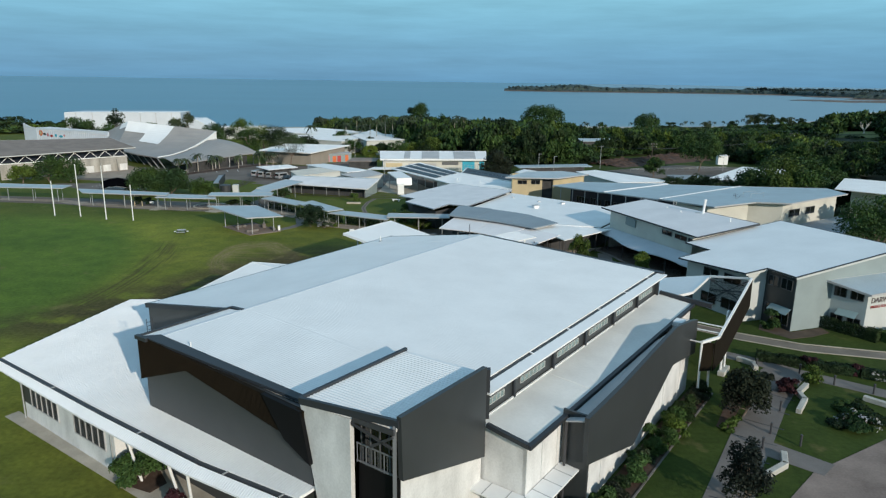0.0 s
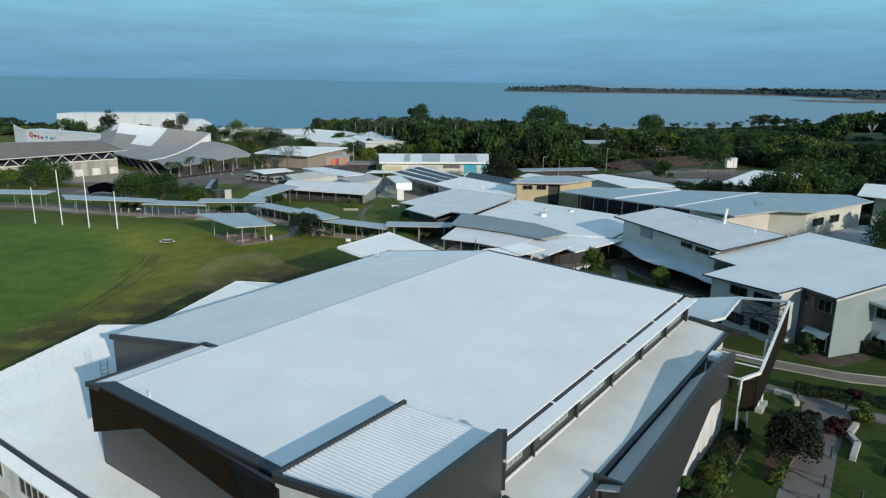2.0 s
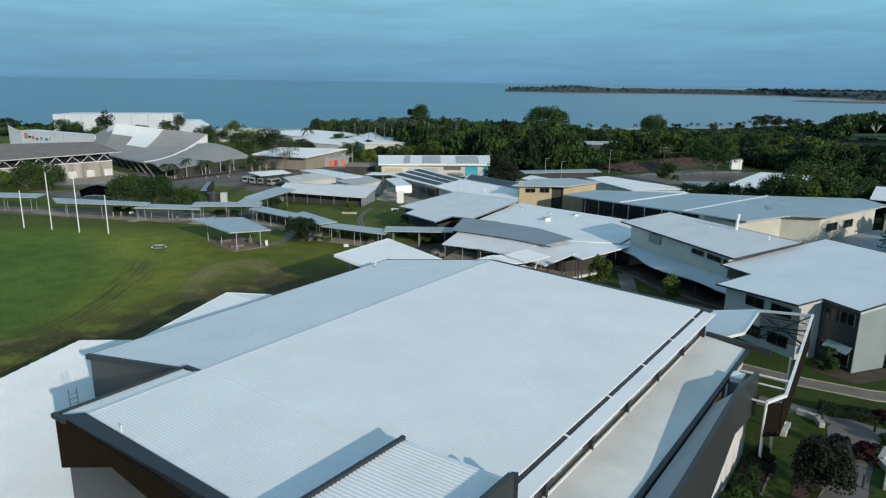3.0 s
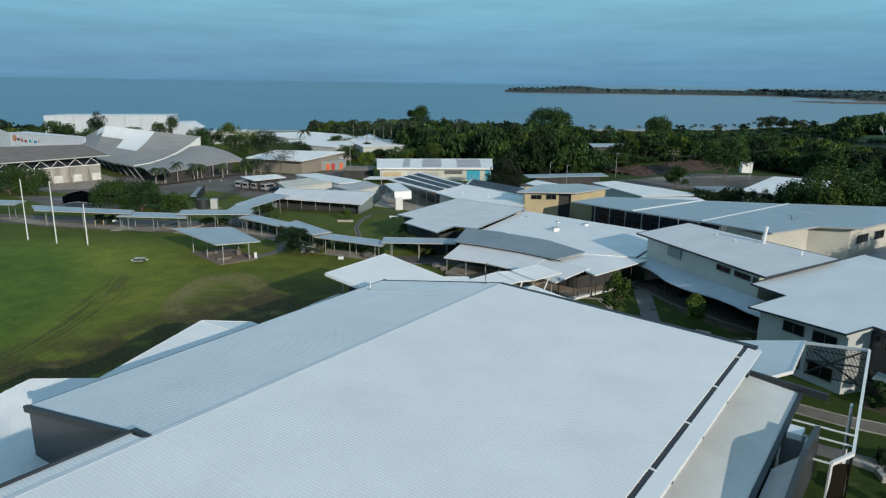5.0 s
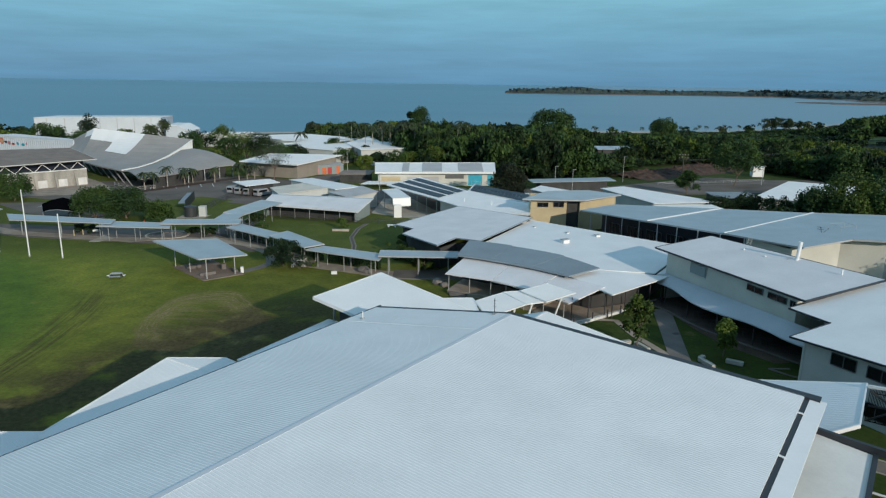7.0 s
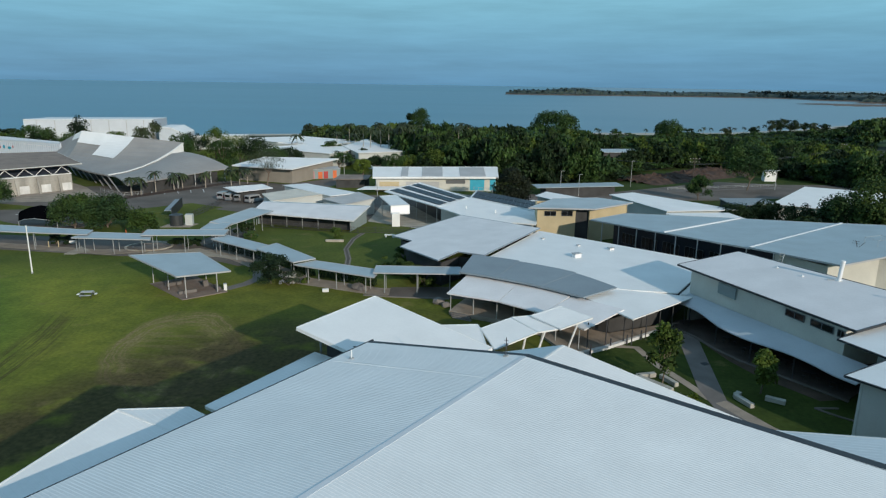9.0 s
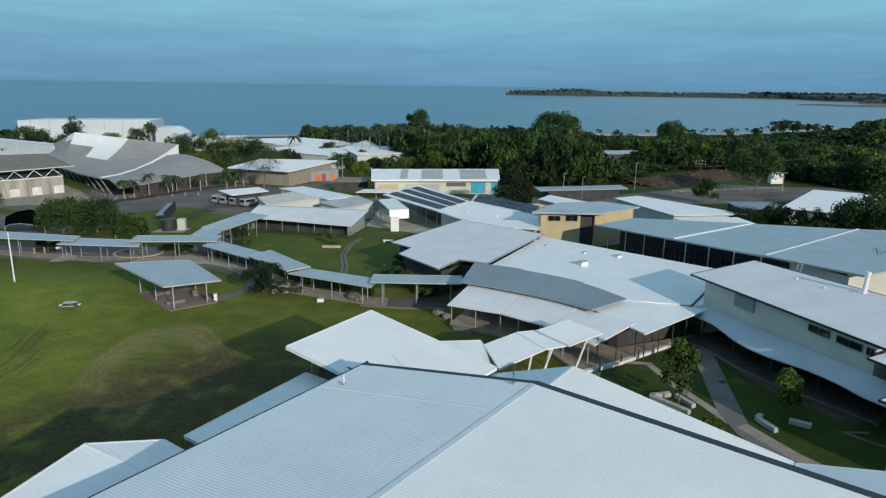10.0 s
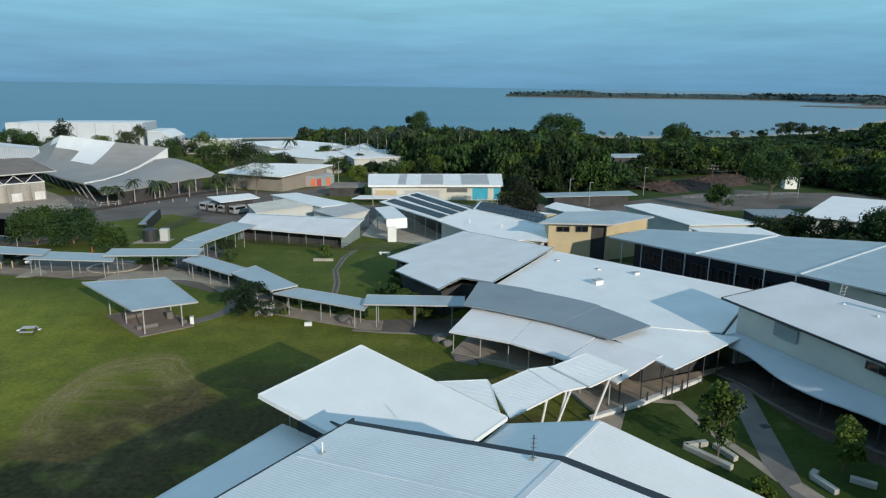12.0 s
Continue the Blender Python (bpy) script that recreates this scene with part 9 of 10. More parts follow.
    bm = bmesh.new()
    pts = [(x, shore_y(x)) for x in (-160, -110, -70, -40, -20, 0, 20, 40, 70, 110, 160, 220, 300, 400, 550, 800, 1200)]
    rows = [[bm.verts.new((x, y - 40, land_z(x, y - 40) + 0.12)), bm.verts.new((x, y - 9, -6.0)), bm.verts.new((x, y + 8, -7.4)), bm.verts.new((x, y + 30, -8.3))] for x, y in pts]
    for a, b in zip(rows, rows[1:]):
        for i in range(3):
            bm.faces.new((a[i], a[i + 1], b[i + 1], b[i]))
    bmesh.ops.recalc_face_normals(bm, faces=bm.faces[:])
    if bm.faces[:][0].normal.z < 0:
        bmesh.ops.reverse_faces(bm, faces=bm.faces[:])
    solo("beach", bm, M_BEACH, "narrow strip of pale sandy beach", "beach", kind="structure")


build_headland()

# ---- oval and its furniture ----
def build_oval_things():
    for x, y, h in ((-85.5, 134.7, 7.3), (-79.6, 134.1, 11.0), (-72.9, 131.9, 11.1), (-67.0, 131.4, 7.4)):
        g = thing("goal_post", (x, y, 0), "tall white football goal post on the oval", "goal post", "football goal posts")
        bm = bmesh.new()
        tube(bm, (x, y, -0.1), (x, y, h), 0.11, 0.08, 10)
        part("pole", bm, M_WHITE, g)
        bm = bmesh.new()
        tube(bm, (x, y, 0), (x, y, 0.25), 0.16, 0.16, 10)
        part("base_sleeve", bm, M_POST, g)
    x, y, t = -52.5, 121.0, 12
    pt = thing("picnic_table", (x, y, 0), "aluminium picnic table with attached benches on the grass", "picnic table")

    def at(dx, dy, z):
        c, s = math.cos(radians(t)), math.sin(radians(t))
        return (x + dx * c - dy * s, y + dx * s + dy * c, z)
    for k in range(4):
        bm = bmesh.new()
        block(bm, at(0, -0.3 + k * 0.2, 0.72), (1.5, 0.185, 0.07), t, 0.01)
        part("tabletop_plank", bm, M_GREYLT, pt)
    for dy in (-0.75, 0.75):
        bm = bmesh.new()
        block(bm, at(0, dy, 0.40), (1.5, 0.32, 0.09), t, 0.01)
        part("bench", bm, M_POST, pt)
    for dx in (-1.0, 1.0):
        bm = bmesh.new()
        block(bm, at(dx * 1.12, 0, 0.40), (0.3, 0.45, 0.09), t, 0.01)
        part("bench", bm, M_WHITE, pt)
    for dx in (-0.65, 0.65):
        for s in (-1, 1):
            bm = bmesh.new()
            beam(bm, at(dx, 0.75 * s, 0), at(dx, 0.2 * s, 0.72), 0.07, 0.07)
            part("leg", bm, M_DARKPOST, pt)
        bm = bmesh.new()
        beam(bm, at(dx, -0.8, 0.42), at(dx, 0.8, 0.42), 0.06, 0.06)
        part("crossbar", bm, M_DARKPOST, pt)
    for x, y in ((-72.4, 150.8), (-21.1, 126.2)):
        b = thing("white_block_seat", (x, y, 0), "small white concrete block seat", "seat", "block seats")
        bm = bmesh.new()
        block(bm, (x, y, 0), (0.9, 0.45, 0.45), 10, 0.04)
        part("seat_block", bm, M_WHITE, b)
    b = thing("waste_bin", (-35.2, 125.6, 0), "white upright waste bin beside the picnic shelter", "bin")
    bm = bmesh.new()
    block(bm, (-35.2, 125.6, 0), (0.45, 0.45, 0.95), 20, 0.04)
    part("bin_body", bm, M_WHITE, b)
    bm = bmesh.new()
    block(bm, (-35.2, 125.6, 0.95), (0.5, 0.5, 0.08), 20, 0.03)
    part("lid", bm, M_POST, b)
    ribbon("footpath", [(-35.4, 126.2), (-33.4, 129.0), (-32.6, 132.0), (-34.5, 138.0)], 1.6, M_PATH, "narrow concrete path to the picnic shelter", "path", 0.028)
    b = thing("red_cabinet", (-4.0, 140.0, 0), "red metal cabinet under the roof edge", "cabinet")
    bm = bmesh.new()
    block(bm, (-4.0, 140.0, 0), (1.6, 0.9, 1.5), -40, 0.05)
    part("cabinet_body", bm, M_RED, b)
    # boulders and planters
    for k, (x, y, s) in enumerate(((-4.9, 122.4, 0.8), (-3.9, 121.2, 0.6), (-16.8, 127.9, 0.9), (-16.0, 127.2, 0.7))):
        rng = np.random.default_rng(70 + k)
        b = thing("boulder", (x, y, 0), "pale sandstone boulder beside the path", "rock", "boulders")
        bm = bmesh.new()
        bmesh.ops.create_icosphere(bm, subdivisions=2, radius=s, matrix=Matrix.Translation((x, y, s * 0.35)) @ Matrix.Diagonal((1.1, 0.8, 0.75, 1)))
        for v in bm.verts:
            v.co += Vector(rng.normal(size=3) * s * 0.06)
        part("stone", bm, M_PATH, b)
    pl = thing("stone_planter", (-26.4, 159.2, gz(0, 159.2)), "low stone planter edge under a round shrub", "planter")
    bm = bmesh.new()
    block(bm, (-26.6, 159.3, gz(0, 159.3)), (3.4, 0.5, 0.45), 4, 0.05)
    part("edge_stone", bm, M_PATHLT, pl)
    b = thing("garden_bench", (-16.9, 165.2, gz(0, 165.2)), "white slab garden bench on the lawn", "bench")
    for dx in (-0.7, 0.7):
        bm = bmesh.new()
        block(bm, (-16.9 + dx, 165.2, gz(0, 165.2)), (0.3, 0.5, 0.4), 0, 0.03)
        part("leg", bm, M_WHITE, b)
    bm = bmesh.new()
    block(bm, (-16.9, 165.2, gz(0, 165.2) + 0.4), (2.0, 0.6, 0.15), 0, 0.03)
    part("seat", bm, M_WHITE, b)


def build_tank():
    x, y = -62.9, 172.6
    z = gz(x, y)
    t = thing("water_tank", (x, y, z), "dark round water tank beside a white box", "tank")
    bm = bmesh.new()
    tube(bm, (x, y, z), (x, y, z + 2.3), 1.35, 1.35, 24)
    part("tank_wall", bm, M_DARK, t)
    bm = bmesh.new()
    tube(bm, (x, y, z + 2.3), (x, y, z + 2.6), 1.4, 0.25, 24)
    part("tank_lid", bm, M_DARK, t)
    bm = bmesh.new()
    for k in range(5):
        tube(bm, (x, y, z + 0.35 + 0.42 * k), (x, y, z + 0.41 + 0.42 * k), 1.38, 1.38, 24)
    part("tank_band", bm, M_GUTTER, t)
    w = thing("pump_box", (x + 2.4, y + 0.9, z), "white pump cupboard beside the tank", "cupboard")
    bm = bmesh.new()
    block(bm, (x + 2.4, y + 0.9, z), (1.5, 1.5, 2.3), 10, 0.04)
    part("cupboard_body", bm, M_PALE, w)
    bm = bmesh.new()
    block(bm, (x + 2.35, y + 0.13, z + 0.1), (1.0, 0.04, 1.9), 10)
    part("cupboard_door", bm, M_PALE, w)
    sheet("tank_pad", [(x - 2.4, y - 2.6), (x + 3.6, y - 2.0), (x + 3.6, y + 2.6), (x - 2.4, y + 2.4)], M_PATHTAN, "tan gravel pad under the tank", "pad", 0.04)
    s = thing("conveyor_roof", (-70.2, 187.5, -1.6), "long sloping dark trough roof on the lawn edge", "roof")
    bm = bmesh.new()
    beam(bm, (-68.8, 181.5, 0.4), (-72.0, 194.5, 0.7), 1.6, 0.15)
    part("trough", bm, M_GREY, s)
    bm = bmesh.new()
    beam(bm, (-68.0, 181.7, 0.9), (-71.2, 194.7, 1.2), 0.15, 2.2)
    part("side_panel", bm, M_GUTTER, s)


def fence_run(name, label, line, h, step, mat, mesh=False):
    """Posts with rails along a line of plan points."""
    c = Vector(line[0])
    f = thing(name, (c.x, c.y, gz(c.x, c.y)), label, "fence")
    pts = [Vector(p) for p in line]
    for a, b in zip(pts, pts[1:]):
        n = max(1, int((b - a).length / step))
        for k in range(n + (b is pts[-1])):
            p = a.lerp(b, k / n)
            bm = bmesh.new()
            tube(bm, (p.x, p.y, gz(p.x, p.y)), (p.x, p.y, gz(p.x, p.y) + h), 0.04, None, 5)
            part("post", bm, mat, f)
        bm = bmesh.new()
        for z in ((0.12, h * 0.5, h - 0.06) if mesh else (h - 0.06, h * 0.5)):
            beam(bm, (a.x, a.y, gz(a.x, a.y) + z), (b.x, b.y, gz(b.x, b.y) + z), 0.05, 0.05)
        part("rail", bm, mat, f)
        if mesh:
            bm = bmesh.new()
            n = int((b - a).length / 0.28)
            for k in range(n):
                p = a.lerp(b, (k + 0.5) / n)
                g = gz(p.x, p.y)
                beam(bm, (p.x, p.y, g + 0.1), (p.x, p.y, g + h - 0.05), 0.025, 0.025)
            tagged(part("fence_bars", bm, mat, f), kind="stuff")


def build_vehicle(x, y, turn, label, length=4.8, height=2.1, group="parked vans"):
    z = gz(x, y)
    v = thing("parked_van", (x, y, z), label, "van", group)
    m = pose(x, y, z, 0, 0, turn)

    def prism(name, prof, half, mat, parent, lab=""):
        bm = bmesh.new()
        l = [bm.verts.new(m @ Vector((px, -half, pz))) for px, pz in prof]
        r = [bm.verts.new(m @ Vector((px, half, pz))) for px, pz in prof]
        bm.faces.new(l), bm.faces.new(r[::-1])
        for i in range(len(prof)):
            j = (i + 1) % len(prof)
            bm.faces.new((l[i], r[i], r[j], l[j]))
        bmesh.ops.recalc_face_normals(bm, faces=bm.faces[:])
        return part(name, bm, mat, parent, lab)
    L, H = length, height
    body = prism("body", [(-L / 2, 0.35), (L / 2, 0.35), (L / 2, 0.95), (L * 0.36, 1.15), (L * 0.24, H - 0.12), (L * 0.18, H), (-L * 0.46, H), (-L / 2, H - 0.25)], 0.9, M_VEHICLE, v)
    prism("windscreen", [(L * 0.375, 1.16), (L * 0.26, H - 0.2), (L * 0.25, H - 0.2), (L * 0.36, 1.16)], 0.8, M_GLASS, body)
    prism("rear_window", [(-L / 2 - 0.02, 1.15), (-L / 2 + 0.02, 1.15), (-L / 2 + 0.03, H - 0.32), (-L / 2 - 0.01, H - 0.32)], 0.74, M_GLASS, body)
    prism("bumper", [(-L / 2 - 0.08, 0.38), (-L / 2 + 0.05, 0.38), (-L / 2 + 0.05, 0.62), (-L / 2 - 0.08, 0.62)], 0.88, M_RAIL, body)
    prism("bumper", [(L / 2 - 0.05, 0.38), (L / 2 + 0.08, 0.38), (L / 2 + 0.08, 0.62), (L / 2 - 0.05, 0.62)], 0.88, M_RAIL, body)
    for s in (-1, 1):
        bm = bmesh.new()
        block(bm, m @ Vector((-L / 2 - 0.01, s * 0.82, 0.95)), (0.04, 0.09, 0.22), turn)
        part("tail_lamp", bm, M_RED, body, "red tail lamp")
        bm = bmesh.new()
        block(bm, m @ Vector((-L * 0.1, s * 0.905, 1.2)), (L * 0.62, 0.03, H - 1.55), turn)
        part("side_window", bm, M_GLASS, body)
        for px in (-L * 0.3, L * 0.3):
            bm = bmesh.new()
            tube(bm, m @ Vector((px, s * 0.72, 0.33)), m @ Vector((px, s * 0.93, 0.33)), 0.33, 0.33, 12)
            w = part("wheel", bm, M_TYRE, v)
            bm = bmesh.new()
            tube(bm, m @ Vector((px, s * 0.92, 0.33)), m @ Vector((px, s * 0.95, 0.33)), 0.18, 0.18, 10)
            part("rim", bm, M_POST, w)


def build_yard():
    fence_run("bar_fence", "dark metal bar fence round the lawn", [(-63.7, 179.0), (-64.2, 190.0), (-64.0, 201.0), (-56.0, 206.5)], 1.5, 2.6, M_DARKPOST, True)
    fence_run("bar_fence", "dark metal bar fence beside the workshop", [(-45.0, 173.2), (-34.0, 170.6), (-23.8, 168.6), (-13.4, 170.6), (-8.2, 172.6)], 1.3, 2.7, M_DARKPOST, True)
    fence_run("pipe_rail", "pale pipe rail beside the road", [(58, 241.0), (78, 247.5), (96, 254.0)], 0.9, 3.0, M_POST)
    for x, y, t in ((-60.4, 206.6, 70), (-63.2, 207.6, 72), (-57.0, 205.4, 60), (-66.0, 209.4, 75)):
        build_vehicle(x, y, t, "silver van parked by the carport")
    build_vehicle(-34.5, 205.0, 10, "white car with red bonnet parked by the sheds", 4.4, 1.6)
    for x, y, h in ((63.7, 236.0, 10.5), (140.0, 300.0, 10.5), (20.0, 290.0, 9.0)):
        pp = thing("power_pole", (x, y, -1.6), "dark timber power pole with crossarms", "pole", "power poles")
        bm = bmesh.new()
        tube(bm, (x, y, -1.6), (x, y, -1.6 + h), 0.17, 0.12, 8)
        part("pole", bm, M_TIMBER, pp)
        for z in (h - 2.0, h - 2.9):
            bm = bmesh.new()
            beam(bm, (x - 1.4, y + 0.4, z), (x + 1.4, y - 0.4, z), 0.12, 0.12)
            part("crossarm", bm, M_TIMBER, pp)
            for k in (-1.2, -0.4, 0.4, 1.2):
                bm = bmesh.new()
                tube(bm, (x + k, y - k * 0.28, z), (x + k, y - k * 0.28, z + 0.25), 0.06, 0.06, 6)
                part("insulator", bm, M_WHITE, pp)
    for a, b in (((63.7, 236.0, 6.7), (140.0, 300.0, 6.7)), ((63.7, 236.0, 6.7), (20.0, 290.0, 5.2))):
        for off in (-1.2, 0.4, 1.2):
            w = thing("power_line", a, "thin dark overhead power line", "cable", "power lines")
            bm = bmesh.new()
            prev = None
            for k in range(13):
                f = k / 12
                p = Vector(a).lerp(Vector(b), f) + Vector((off, -off * 0.28, -4 * 0.9 * f * (1 - f) + 0.2))
                if prev:
                    tube(bm, prev, p, 0.025, None, 4)
                prev = p
            part("wire", bm, M_DARKPOST, w)
    for x, y, h in ((24.2, 228.0, 6.8), (29.1, 226.0, 6.2), (48.3, 247.0, 8.0), (-42.4, 252.0, 7.5), (-26.2, 213.6, 5.5), (92.0, 246.0, 6.0)):
        lp = thing("street_lamp", (x, y, -1.6), "slim grey street lamp post", "street lamp", "street lamps")
        bm = bmesh.new()
        tube(bm, (x, y, -1.6), (x, y, -1.6 + h), 0.09, 0.06, 8)
        part("pole", bm, M_POST, lp)
        bm = bmesh.new()
        block(bm, (x + 0.4, y, -1.6 + h), (1.0, 0.22, 0.1), 0, 0.02)
        part("lamp_head", bm, M_POST, lp)
    # dark fabric shade beside the old hall
    sh = thing("shade_sail", (-89, 167, -0.6), "dark fabric shade canopy with a curved front", "shade canopy")
    bm = bmesh.new()
    ruled(bm, [(-90.6, 163.2, 1.1), (-88.6, 162.0, 1.8), (-86.4, 161.7, 2.1), (-84.5, 162.3, 1.8), (-83.2, 163.9, 1.1)], [(-95.4, 170.4, 1.5), (-93.8, 171.5, 2.3), (-91.8, 172.5, 2.7), (-89.4, 172.4, 2.3), (-87.0, 171.2, 1.6)], -0.25, 0.05, 6)
    part("fabric", bm, M_FABRIC, sh)
    bm = bmesh.new()
    pts = [Vector(p) for p in ((-90.6, 163.1, 1.05), (-88.6, 161.9, 1.75), (-86.4, 161.6, 2.05), (-84.5, 162.2, 1.75), (-83.2, 163.8, 1.05))]
    for a, b in zip(pts, pts[1:]):
        tube(bm, a, b, 0.05, None, 6)
    part("front_hoop", bm, M_POST, sh)
    for p, top in (((-90.6, 163.2), 1.12), ((-83.2, 163.9), 1.12), ((-95.4, 170.4), 1.5), ((-87.0, 171.2), 1.6)):
        bm = bmesh.new()
        tube(bm, (*p, gz(*p)), (*p, top), 0.08, None, 6)
        part("post", bm, M_POST, sh)
    for x, y in ((-68.0, 161.4), (-73.8, 149.0), (-75.2, 148.4)):
        b = thing("yellow_bollard", (x, y, gz(x, y)), "bright yellow safety bollard", "bollard", "yellow bollards")
        bm = bmesh.new()
        tube(bm, (x, y, gz(x, y)), (x, y, gz(x, y) + 1.1), 0.09, 0.09, 8)
        part("bollard_post", bm, M_ORANGE if x > -70 else M_YELLOW, b)
    # parking bay lines
    for k in range(9):
        x, y = -100 + k * 3.0, 207.0 + k * 1.6
        sheet("bay_line", [(x, y), (x + 0.16, y + 0.05), (x - 2.2, y + 5.2), (x - 2.36, y + 5.15)], M_WHITE, "white painted parking bay line", "line", 0.026)
    for k in range(5):
        x, y = -104.0 + k * 3.2, 181.0 - k * 1.4
        sheet("bay_line", [(x, y), (x + 0.16, y + 0.05), (x + 2.0, y + 5.0), (x + 1.84, y + 5.05)], M_WHITE, "white painted parking bay line", "line", 0.026)
    sheet("car_park", [(-118, 186), (-100, 172), (-84, 164), (-80, 168), (-92, 186), (-97, 191)], M_ASPH, "grey asphalt car park beside the old hall", "car park", 0.02)
    fence_run("pipe_rail", "pale pipe rail fence before the arena", [(-104, 217), (-94, 209.5), (-90.0, 213.0)], 1.1, 2.4, M_POST)
    sheet("footpath", [(-95, 206), (-78, 236), (-74, 240.5), (-72.6, 239), (-76, 233), (-92, 204.6)], M_SOIL, "red paved footpath before the arena", "path", 0.05)


# ---- courtyard ----
def build_courtyard():
    sheet("footpath", [(24.0, 113.6), (26.3, 113.2), (24.6, 102.0), (23.7, 95.9), (26.4, 89.4), (24.0, 88.4), (22.0, 94.0), (21.8, 98.2), (22.8, 105.0)], M_PATH, "grey concrete courtyard path", "path", 0.03)
    ribbon("footpath", [(15.0, 109.0), (18.2, 108.6), (19.4, 103.4), (21.0, 99.4), (22.2, 96.0)], 0.9, M_PATHTAN, "narrow tan courtyard path", "path", 0.026)
    ribbon("footpath", [(23.0, 95.5), (25.4, 90.6), (29.5, 85.0)], 1.3, M_PATHTAN, "tan paved courtyard path edge", "path", 0.036)
    # terrace colour includes the shade of the canopy above
    sheet("terrace", [(24.2, 116.5), (26.0, 112.9), (27.0, 109.4), (27.6, 107.2), (29.0, 104.9), (31.0, 102.4), (33.2, 99.6), (35.2, 96.6), (38.0, 99.2), (39.0, 100.0), (31.3, 120.2), (27.5, 118.8), (25.2, 118.0)], M_DARKPAVE, "brown terrace under the wavy canopy, coloured darker for its shade", "pavement", 0.12)
    ribbon("kerb", [(24.0, 115.6), (25.8, 112.6), (26.9, 109.0), (28.4, 105.8), (30.5, 102.9), (33.0, 99.5), (35.2, 96.4)], 0.3, M_PATH, "pale curved concrete kerb of the terrace", "kerb", 0.15)
    sheet("garden_bed", [(25.9, 112.4), (27.0, 108.6), (28.4, 105.6), (30.4, 102.8), (32.8, 99.4), (34.6, 96.8), (32.6, 96.4), (30.2, 99.8), (28.6, 102.4), (27.4, 105.6), (26.6, 109.0)], M_EARTH, "bare brown earth bed along the terrace", "garden bed", 0.02)
    ribbon("kerb", [(31.3, 94.8), (33.5, 94.9)], 0.22, M_PATH, "pale concrete lawn edging", "kerb", 0.1)
    ribbon("kerb", [(31.3, 94.8), (32.8, 93.2), (34.6, 91.9)], 0.22, M_PATH, "pale concrete lawn edging", "kerb", 0.1)
    sheet("manhole_cover", [(24.2, 104.0), (25.0, 104.3), (24.8, 105.0), (24.0, 104.7)], M_GUTTER, "dark square manhole cover in the path", "manhole", 0.036)
    for label, line in (("pale concrete V-shaped bench round a tree", [(19.0, 97.2), (16.3, 100.3), (18.3, 100.9)]), ("pale concrete bench beside the path", [(19.8, 98.5), (18.8, 100.6)]), ("pale concrete bench on the lawn", [(25.5, 94.4), (24.7, 96.5), (25.3, 97.1)]), ("low pale concrete bench slab on the lawn", [(27.4, 96.3), (28.9, 95.4)])):
        b = thing("concrete_bench", (*line[0], 0), label, "bench", "courtyard benches")
        for a, c in zip(line, line[1:]):
            bm = bmesh.new()
            beam(bm, (*a, 0.45), (*c, 0.45), 0.5, 0.45)
            bmesh.ops.bevel(bm, geom=bm.edges[:], offset=0.04, segments=1, affect="EDGES")
            part("bench_segment", bm, M_BENCH, b)
    for k, (x, y) in enumerate(((29.2, 110.6), (30.2, 107.4), (33.0, 104.6), (33.9, 101.3), (35.4, 98.9))):
        s = thing("stool_table", (x, y, 0.12), "dark round table with fixed stools under the canopy", "table", "canopy tables")
        bm = bmesh.new()
        tube(bm, (x, y, 0.82), (x, y, 0.87), 0.5, 0.5, 14)
        part("tabletop", bm, M_DARKPOST, s)
        bm = bmesh.new()
        tube(bm, (x, y, 0.12), (x, y, 0.82), 0.06, 0.06, 8)
        part("pedestal", bm, M_DARKPOST, s)
        for j in range(4):
            a = j * math.pi / 2 + 0.4
            px, py = x + 0.85 * math.cos(a), y + 0.85 * math.sin(a)
            bm = bmesh.new()
            tube(bm, (px, py, 0.55), (px, py, 0.6), 0.19, 0.19, 10)
            tube(bm, (px, py, 0.12), (px, py, 0.56), 0.035, 0.035, 6)
            part("stool", bm, M_DARKPOST, s)
    for x, y in ((15.2, 108.2), (17.3, 109.5), (19.3, 111.2), (12.6, 106.2)):
        b = thing("dark_bollard", (x, y, 0), "short dark post at the terrace edge", "bollard", "terrace bollards")
        bm = bmesh.new()
        tube(bm, (x, y, 0), (x, y, 1.15), 0.09, 0.09, 8)
        part("bollard_post", bm, M_DARKPOST, b)
    sheet("apron", [(2.5, 94.5), (8.5, 96.5), (11.8, 103.2), (12.8, 106.2), (9.6, 105.0), (2.0, 100.0)], M_PATHTAN, "tan paved entry apron under the canopy", "pavement", 0.03)


